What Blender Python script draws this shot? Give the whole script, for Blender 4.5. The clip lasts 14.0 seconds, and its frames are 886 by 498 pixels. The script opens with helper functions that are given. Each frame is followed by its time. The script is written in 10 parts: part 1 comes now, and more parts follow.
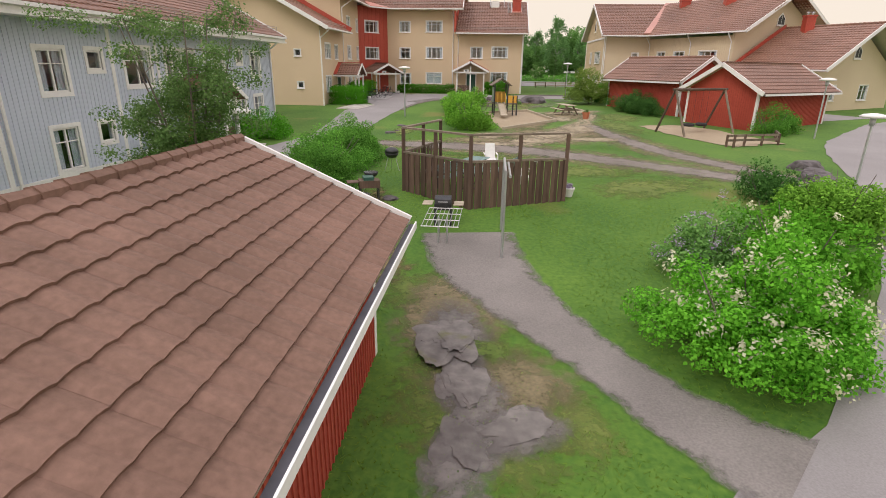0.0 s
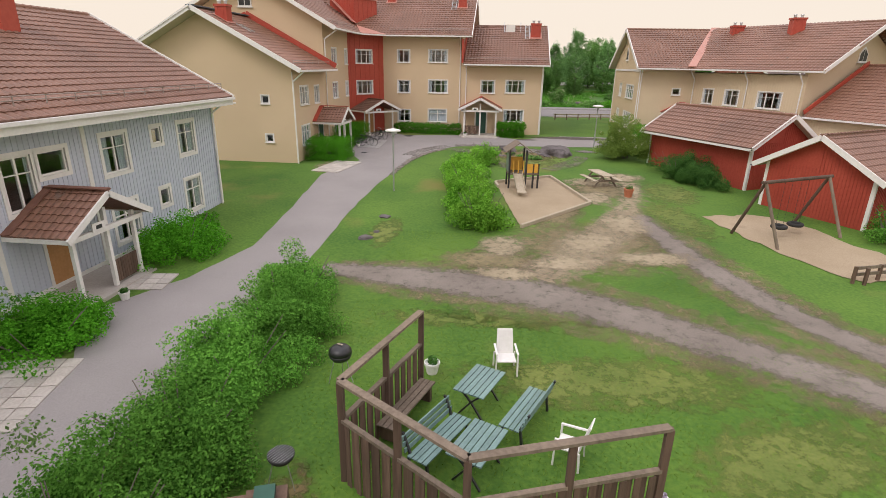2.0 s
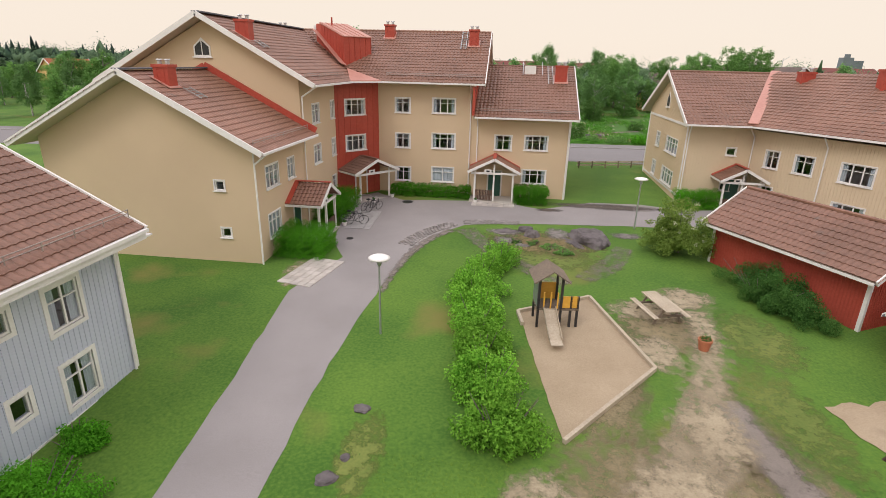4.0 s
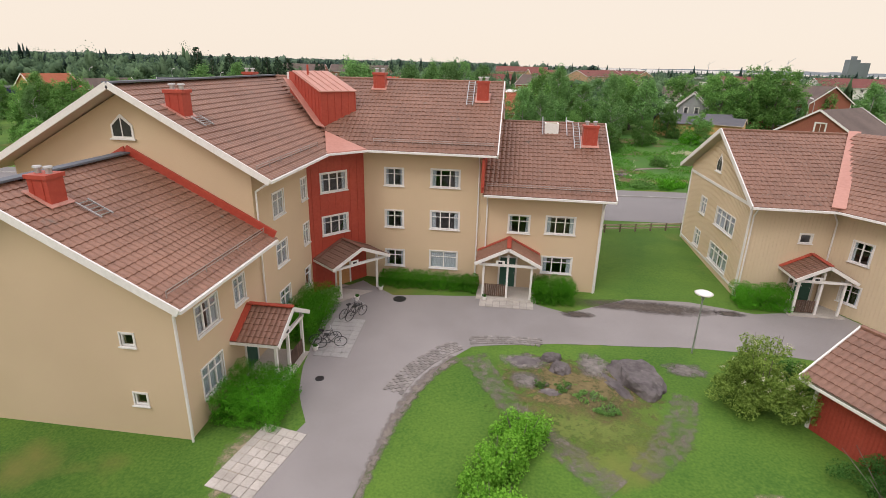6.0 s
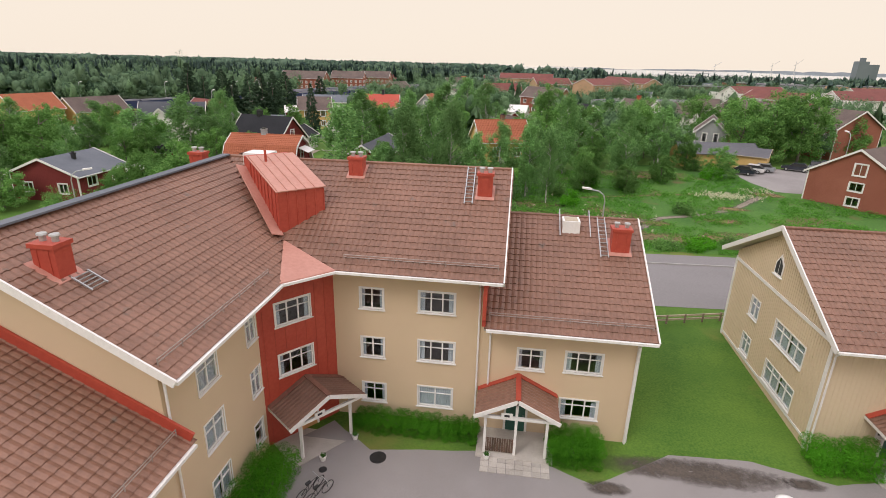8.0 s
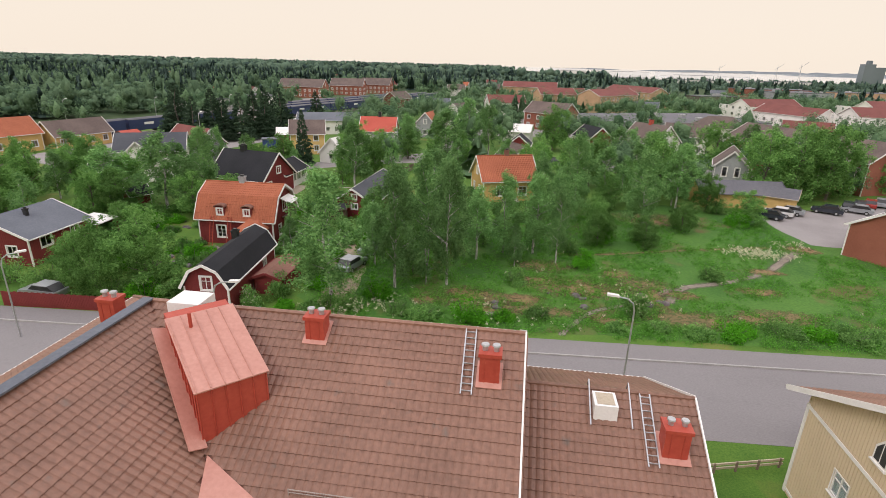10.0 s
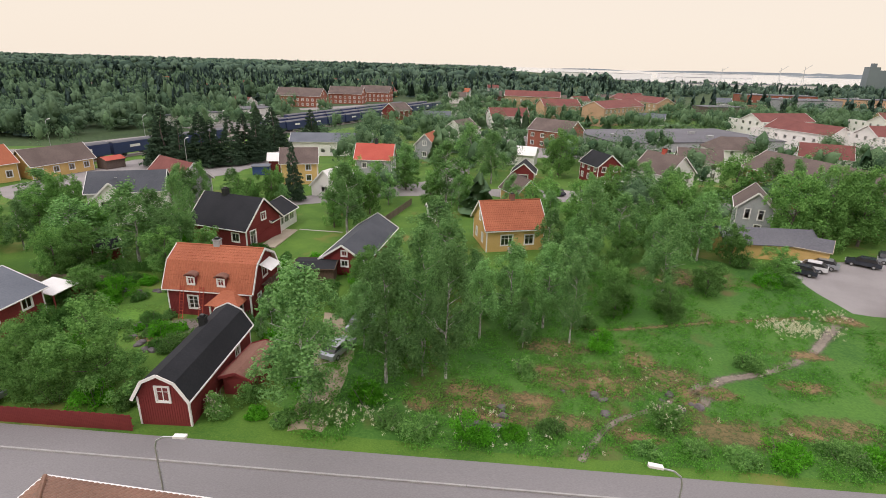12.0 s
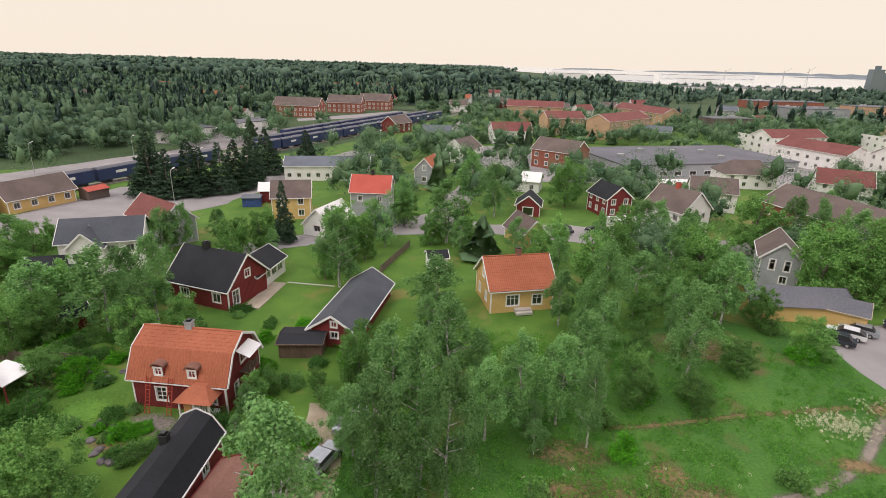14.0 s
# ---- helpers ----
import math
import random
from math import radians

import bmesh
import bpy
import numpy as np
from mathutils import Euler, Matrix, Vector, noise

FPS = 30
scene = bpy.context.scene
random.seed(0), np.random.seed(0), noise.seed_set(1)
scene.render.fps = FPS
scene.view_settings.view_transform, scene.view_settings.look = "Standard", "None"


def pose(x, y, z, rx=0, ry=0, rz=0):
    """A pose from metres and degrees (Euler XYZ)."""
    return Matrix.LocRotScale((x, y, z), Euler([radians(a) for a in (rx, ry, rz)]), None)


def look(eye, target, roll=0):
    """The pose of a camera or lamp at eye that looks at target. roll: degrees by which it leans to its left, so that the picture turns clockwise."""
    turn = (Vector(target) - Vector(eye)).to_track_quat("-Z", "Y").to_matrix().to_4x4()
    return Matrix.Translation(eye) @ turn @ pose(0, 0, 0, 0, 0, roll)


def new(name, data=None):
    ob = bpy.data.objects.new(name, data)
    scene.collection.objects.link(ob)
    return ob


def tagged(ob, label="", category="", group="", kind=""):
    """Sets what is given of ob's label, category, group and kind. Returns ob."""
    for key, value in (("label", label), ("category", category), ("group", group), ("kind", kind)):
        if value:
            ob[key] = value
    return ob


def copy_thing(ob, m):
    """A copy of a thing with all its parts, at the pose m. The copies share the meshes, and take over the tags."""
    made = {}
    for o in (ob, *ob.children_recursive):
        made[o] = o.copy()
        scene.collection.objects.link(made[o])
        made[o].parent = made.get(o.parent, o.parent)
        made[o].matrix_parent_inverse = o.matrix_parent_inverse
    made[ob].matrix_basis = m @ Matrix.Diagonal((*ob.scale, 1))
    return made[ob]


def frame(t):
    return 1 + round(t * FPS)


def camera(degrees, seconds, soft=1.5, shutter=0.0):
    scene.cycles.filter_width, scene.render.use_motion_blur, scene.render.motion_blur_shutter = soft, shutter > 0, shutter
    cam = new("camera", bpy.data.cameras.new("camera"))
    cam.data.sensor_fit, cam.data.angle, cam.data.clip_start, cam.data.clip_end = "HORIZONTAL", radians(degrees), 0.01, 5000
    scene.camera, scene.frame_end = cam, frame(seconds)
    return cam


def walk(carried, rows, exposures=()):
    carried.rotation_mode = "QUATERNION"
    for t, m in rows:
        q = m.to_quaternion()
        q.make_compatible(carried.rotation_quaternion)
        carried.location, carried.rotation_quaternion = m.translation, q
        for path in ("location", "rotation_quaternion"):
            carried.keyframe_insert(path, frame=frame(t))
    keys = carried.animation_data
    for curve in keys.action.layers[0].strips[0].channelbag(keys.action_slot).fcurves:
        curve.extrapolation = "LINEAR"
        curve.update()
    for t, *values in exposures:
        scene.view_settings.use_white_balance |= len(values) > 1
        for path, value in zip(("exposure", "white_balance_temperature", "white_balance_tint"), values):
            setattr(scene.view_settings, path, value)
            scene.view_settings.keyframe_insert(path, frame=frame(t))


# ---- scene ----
from mathutils.geometry import tessellate_polygon

cam = camera(80.0, 14.0, soft=0.6)
PATH = [
    (0.0, (-0.020, 0.211, 4.368), (-1.698, 19.031, -2.188), 0.78),
    (0.5, (-0.169, 2.874, 5.233), (-1.959, 21.679, -1.337), 0.88),
    (1.0, (-0.249, 5.617, 6.051), (-2.142, 24.411, -0.524), 0.93),
    (1.5, (-0.286, 8.313, 6.919), (-2.267, 27.094, 0.335), 0.96),
    (2.0, (-0.414, 10.904, 7.782), (-2.472, 29.671, 1.183), 1.03),
    (2.5, (-0.701, 13.530, 8.725), (-2.810, 32.288, 2.116), 1.15),
    (3.0, (-0.992, 16.024, 9.750), (-3.149, 34.771, 3.124), 1.24),
    (3.5, (-1.301, 18.533, 10.803), (-3.523, 37.260, 4.143), 1.29),
    (6.0, (-2.990, 31.206, 15.554), (-5.322, 49.912, 8.872), 1.46),
    (6.5, (-3.180, 33.517, 16.556), (-5.550, 52.215, 9.864), 1.37),
    (7.0, (-3.342, 35.814, 17.643), (-5.748, 54.509, 10.956), 1.42),
    (7.5, (-3.510, 38.122, 18.762), (-5.949, 56.811, 12.073), 1.41),
    (8.0, (-3.681, 40.506, 19.883), (-6.155, 59.191, 13.192), 1.41),
    (10.5, (-4.992, 52.790, 26.117), (-7.551, 71.460, 19.420), 1.48),
    (11.0, (-5.343, 55.186, 27.442), (-7.913, 73.855, 20.745), 1.50),
    (11.5, (-5.664, 57.584, 28.781), (-8.237, 76.251, 22.080), 1.52),
    (12.0, (-6.001, 59.987, 30.174), (-8.576, 78.651, 23.463), 1.52),
    (12.5, (-6.363, 62.256, 31.686), (-8.950, 80.914, 24.963), 1.52),
    (13.0, (-6.698, 64.551, 33.137), (-9.291, 83.206, 26.407), 1.48),
    (13.5, (-7.068, 66.906, 34.521), (-9.664, 85.557, 27.784), 1.52),
    (14.0, (-7.430, 69.160, 36.032), (-10.029, 87.807, 29.286), 1.56),
]
walk(cam, [(t, look(eye, target, roll)) for t, eye, target, roll in PATH])

# ---- light: an even overcast sky and a wide, weak sun behind the clouds ----
SUN_UP, SUN_ROUND = radians(48), radians(215)
world = bpy.data.worlds.new("overcast")
scene.world = world
world.use_nodes = True
wn, wl = world.node_tree.nodes, world.node_tree.links
wn.clear()
sky = wn.new("ShaderNodeTexSky")
sky.sky_type, sky.sun_disc, sky.sun_elevation, sky.sun_rotation = "NISHITA", False, SUN_UP, SUN_ROUND
sky_level = wn.new("ShaderNodeMixRGB")
sky_level.blend_type, sky_level.inputs[0].default_value, sky_level.inputs[2].default_value = "MULTIPLY", 1.0, (0.08, 0.08, 0.08, 1)
coord = wn.new("ShaderNodeTexCoord")
axes = wn.new("ShaderNodeSeparateXYZ")
cloud = wn.new("ShaderNodeValToRGB")
cloud.color_ramp.elements[0].position, cloud.color_ramp.elements[0].color = 0.0, (0.99, 0.86, 0.735, 1)
cloud.color_ramp.elements[1].position, cloud.color_ramp.elements[1].color = 1.0, (1.66, 1.59, 1.74, 1)
low = cloud.color_ramp.elements.new(0.22)
low.color = (1.0, 0.87, 0.745, 1)
cover = wn.new("ShaderNodeMixRGB")
cover.inputs[0].default_value = 0.94
back = wn.new("ShaderNodeBackground")
back.inputs[1].default_value = 1.0
out = wn.new("ShaderNodeOutputWorld")
wl.new(coord.outputs["Generated"], axes.inputs[0])
wl.new(axes.outputs[2], cloud.inputs[0])
wl.new(sky.outputs[0], sky_level.inputs[1])
wl.new(sky_level.outputs[0], cover.inputs[1])
wl.new(cloud.outputs[0], cover.inputs[2])
wl.new(cover.outputs[0], back.inputs[0])
wl.new(back.outputs[0], out.inputs[0])
sun = new("sun", bpy.data.lights.new("sun", "SUN"))
sun.data.energy, sun.data.angle, sun.data.color = 1.0, radians(20), (1.0, 0.95, 0.88)
sun.matrix_world = look((0, 0, 60), (60 * math.sin(SUN_ROUND) * -1, 60 * math.cos(SUN_ROUND) * -1, 60 - 60 * math.tan(SUN_UP)))


# ---- materials ----
def surface(name, dark, light, rough=0.8, fine=8.0, broad=0.35, bump=0.15, metal=0.0, speck=None, per_object=0.0, stretch=(1, 1, 1), ior=1.5):
    """Two tones mixed by a broad and a fine noise, with relief."""
    m = bpy.data.materials.new(name)
    m.use_nodes = True
    n, l = m.node_tree.nodes, m.node_tree.links
    bsdf = n["Principled BSDF"]
    geo = n.new("ShaderNodeNewGeometry")
    size = n.new("ShaderNodeVectorMath")
    size.operation = "MULTIPLY"
    size.inputs[1].default_value = stretch
    l.new(geo.outputs["Position"], size.inputs[0])
    a, b = n.new("ShaderNodeTexNoise"), n.new("ShaderNodeTexNoise")
    a.inputs["Scale"].default_value, a.inputs["Detail"].default_value = broad, 3
    b.inputs["Scale"].default_value, b.inputs["Detail"].default_value = fine, 5
    l.new(size.outputs[0], a.inputs["Vector"])
    l.new(size.outputs[0], b.inputs["Vector"])
    add = n.new("ShaderNodeMath")
    add.operation = "ADD"
    l.new(a.outputs[0], add.inputs[0])
    l.new(b.outputs[0], add.inputs[1])
    ramp = n.new("ShaderNodeMapRange")
    ramp.inputs[1].default_value, ramp.inputs[2].default_value = 0.72, 1.28
    l.new(add.outputs[0], ramp.inputs[0])
    mix = n.new("ShaderNodeMixRGB")
    mix.inputs[1].default_value, mix.inputs[2].default_value = (*dark, 1), (*light, 1)
    l.new(ramp.outputs[0], mix.inputs[0])
    last = mix
    if speck:
        c = n.new("ShaderNodeTexNoise")
        c.inputs["Scale"].default_value, c.inputs["Detail"].default_value = speck[1], 4
        l.new(size.outputs[0], c.inputs["Vector"])
        gate = n.new("ShaderNodeMapRange")
        gate.inputs[1].default_value, gate.inputs[2].default_value = speck[2], speck[2] + 0.12
        l.new(c.outputs[0], gate.inputs[0])
        spot = n.new("ShaderNodeMixRGB")
        spot.inputs[2].default_value = (*speck[0], 1)
        l.new(gate.outputs[0], spot.inputs[0])
        l.new(last.outputs[0], spot.inputs[1])
        last = spot
    if per_object:
        info = n.new("ShaderNodeObjectInfo")
        val = n.new("ShaderNodeMapRange")
        val.inputs[3].default_value, val.inputs[4].default_value = 1 - per_object, 1 + per_object
        l.new(info.outputs["Random"], val.inputs[0])
        hsv = n.new("ShaderNodeHueSaturation")
        l.new(val.outputs[0], hsv.inputs["Value"])
        l.new(last.outputs[0], hsv.inputs["Color"])
        last = hsv
    l.new(last.outputs[0], bsdf.inputs["Base Color"])
    bsdf.inputs["Roughness"].default_value, bsdf.inputs["Metallic"].default_value = rough, metal
    bsdf.inputs["IOR"].default_value = ior
    if bump:
        bp = n.new("ShaderNodeBump")
        bp.inputs["Strength"].default_value, bp.inputs["Distance"].default_value = bump, 0.03
        l.new(b.outputs[0], bp.inputs["Height"])
        l.new(bp.outputs[0], bsdf.inputs["Normal"])
    return m


def leafy(name, dark, light, translucent=0.25, broad=0.45, spread=(0.8, 1.2)):
    m = bpy.data.materials.new(name)
    m.use_nodes = True
    n, l = m.node_tree.nodes, m.node_tree.links
    n.clear()
    geo = n.new("ShaderNodeNewGeometry")
    big = n.new("ShaderNodeTexNoise")
    big.inputs["Scale"].default_value = broad
    l.new(geo.outputs["Position"], big.inputs["Vector"])
    add = n.new("ShaderNodeMath")
    add.operation = "ADD"
    l.new(geo.outputs["Random Per Island"], add.inputs[0])
    l.new(big.outputs[0], add.inputs[1])
    half = n.new("ShaderNodeMapRange")
    half.inputs[1].default_value, half.inputs[2].default_value = 0.25, 1.3
    l.new(add.outputs[0], half.inputs[0])
    mix = n.new("ShaderNodeMixRGB")
    mix.inputs[1].default_value, mix.inputs[2].default_value = (*dark, 1), (*light, 1)
    l.new(half.outputs[0], mix.inputs[0])
    info = n.new("ShaderNodeObjectInfo")
    val = n.new("ShaderNodeMapRange")
    val.inputs[3].default_value, val.inputs[4].default_value = spread
    l.new(info.outputs["Random"], val.inputs[0])
    hsv = n.new("ShaderNodeHueSaturation")
    l.new(val.outputs[0], hsv.inputs["Value"])
    l.new(mix.outputs[0], hsv.inputs["Color"])
    d, t, s, o = n.new("ShaderNodeBsdfDiffuse"), n.new("ShaderNodeBsdfTranslucent"), n.new("ShaderNodeMixShader"), n.new("ShaderNodeOutputMaterial")
    l.new(hsv.outputs[0], d.inputs[0])
    l.new(hsv.outputs[0], t.inputs[0])
    s.inputs[0].default_value = translucent
    l.new(d.outputs[0], s.inputs[1])
    l.new(t.outputs[0], s.inputs[2])
    l.new(s.outputs[0], o.inputs[0])
    return m


def worn(name, dark, light, fine=16.0, reach=0.9, bump=0.5):
    """Bare ground that thins out into the grass: the mesh carries how bare it is, a noise breaks the edge up."""
    m = surface(name, dark, light, 0.95, fine, 0.6, bump)
    n, l = m.node_tree.nodes, m.node_tree.links
    bare, geo, tex = n.new("ShaderNodeAttribute"), n.new("ShaderNodeNewGeometry"), n.new("ShaderNodeTexNoise")
    bare.attribute_name = "bare"
    tex.inputs["Scale"].default_value, tex.inputs["Detail"].default_value = 2.6, 6
    l.new(geo.outputs["Position"], tex.inputs["Vector"])
    span = n.new("ShaderNodeMapRange")
    span.inputs[1].default_value, span.inputs[2].default_value, span.inputs[3].default_value, span.inputs[4].default_value = 0.25, 0.75, -reach, reach
    tex.inputs["Roughness"].default_value = 0.72
    l.new(tex.outputs[0], span.inputs[0])
    add = n.new("ShaderNodeMath")
    add.operation = "ADD"
    l.new(bare.outputs["Fac"], add.inputs[0])
    l.new(span.outputs[0], add.inputs[1])
    gate = n.new("ShaderNodeMapRange")
    gate.inputs[1].default_value, gate.inputs[2].default_value = 0.0, 1.25
    l.new(add.outputs[0], gate.inputs[0])
    clear, mix = n.new("ShaderNodeBsdfTransparent"), n.new("ShaderNodeMixShader")
    l.new(gate.outputs[0], mix.inputs[0])
    l.new(clear.outputs[0], mix.inputs[1])
    l.new(n["Principled BSDF"].outputs[0], mix.inputs[2])
    l.new(mix.outputs[0], n["Material Output"].inputs[0])
    return m


def glazing(name):
    m = bpy.data.materials.new(name)
    m.use_nodes = True
    n, l = m.node_tree.nodes, m.node_tree.links
    n.clear()
    clear, gloss, mix, o = n.new("ShaderNodeBsdfTransparent"), n.new("ShaderNodeBsdfGlossy"), n.new("ShaderNodeMixShader"), n.new("ShaderNodeOutputMaterial")
    clear.inputs[0].default_value = (0.93, 0.95, 0.95, 1)
    gloss.inputs["Roughness"].default_value = 0.03
    lw, bend, gain = n.new("ShaderNodeLayerWeight"), n.new("ShaderNodeMath"), n.new("ShaderNodeMath")
    lw.inputs[0].default_value = 0.5
    bend.operation, bend.inputs[1].default_value = "POWER", 4.0
    gain.operation, gain.inputs[1].default_value, gain.inputs[2].default_value = "MULTIPLY_ADD", 0.85, 0.075
    l.new(lw.outputs["Facing"], bend.inputs[0])
    l.new(bend.outputs[0], gain.inputs[0])
    l.new(gain.outputs[0], mix.inputs[0])
    l.new(clear.outputs[0], mix.inputs[1])
    l.new(gloss.outputs[0], mix.inputs[2])
    l.new(mix.outputs[0], o.inputs[0])
    return m


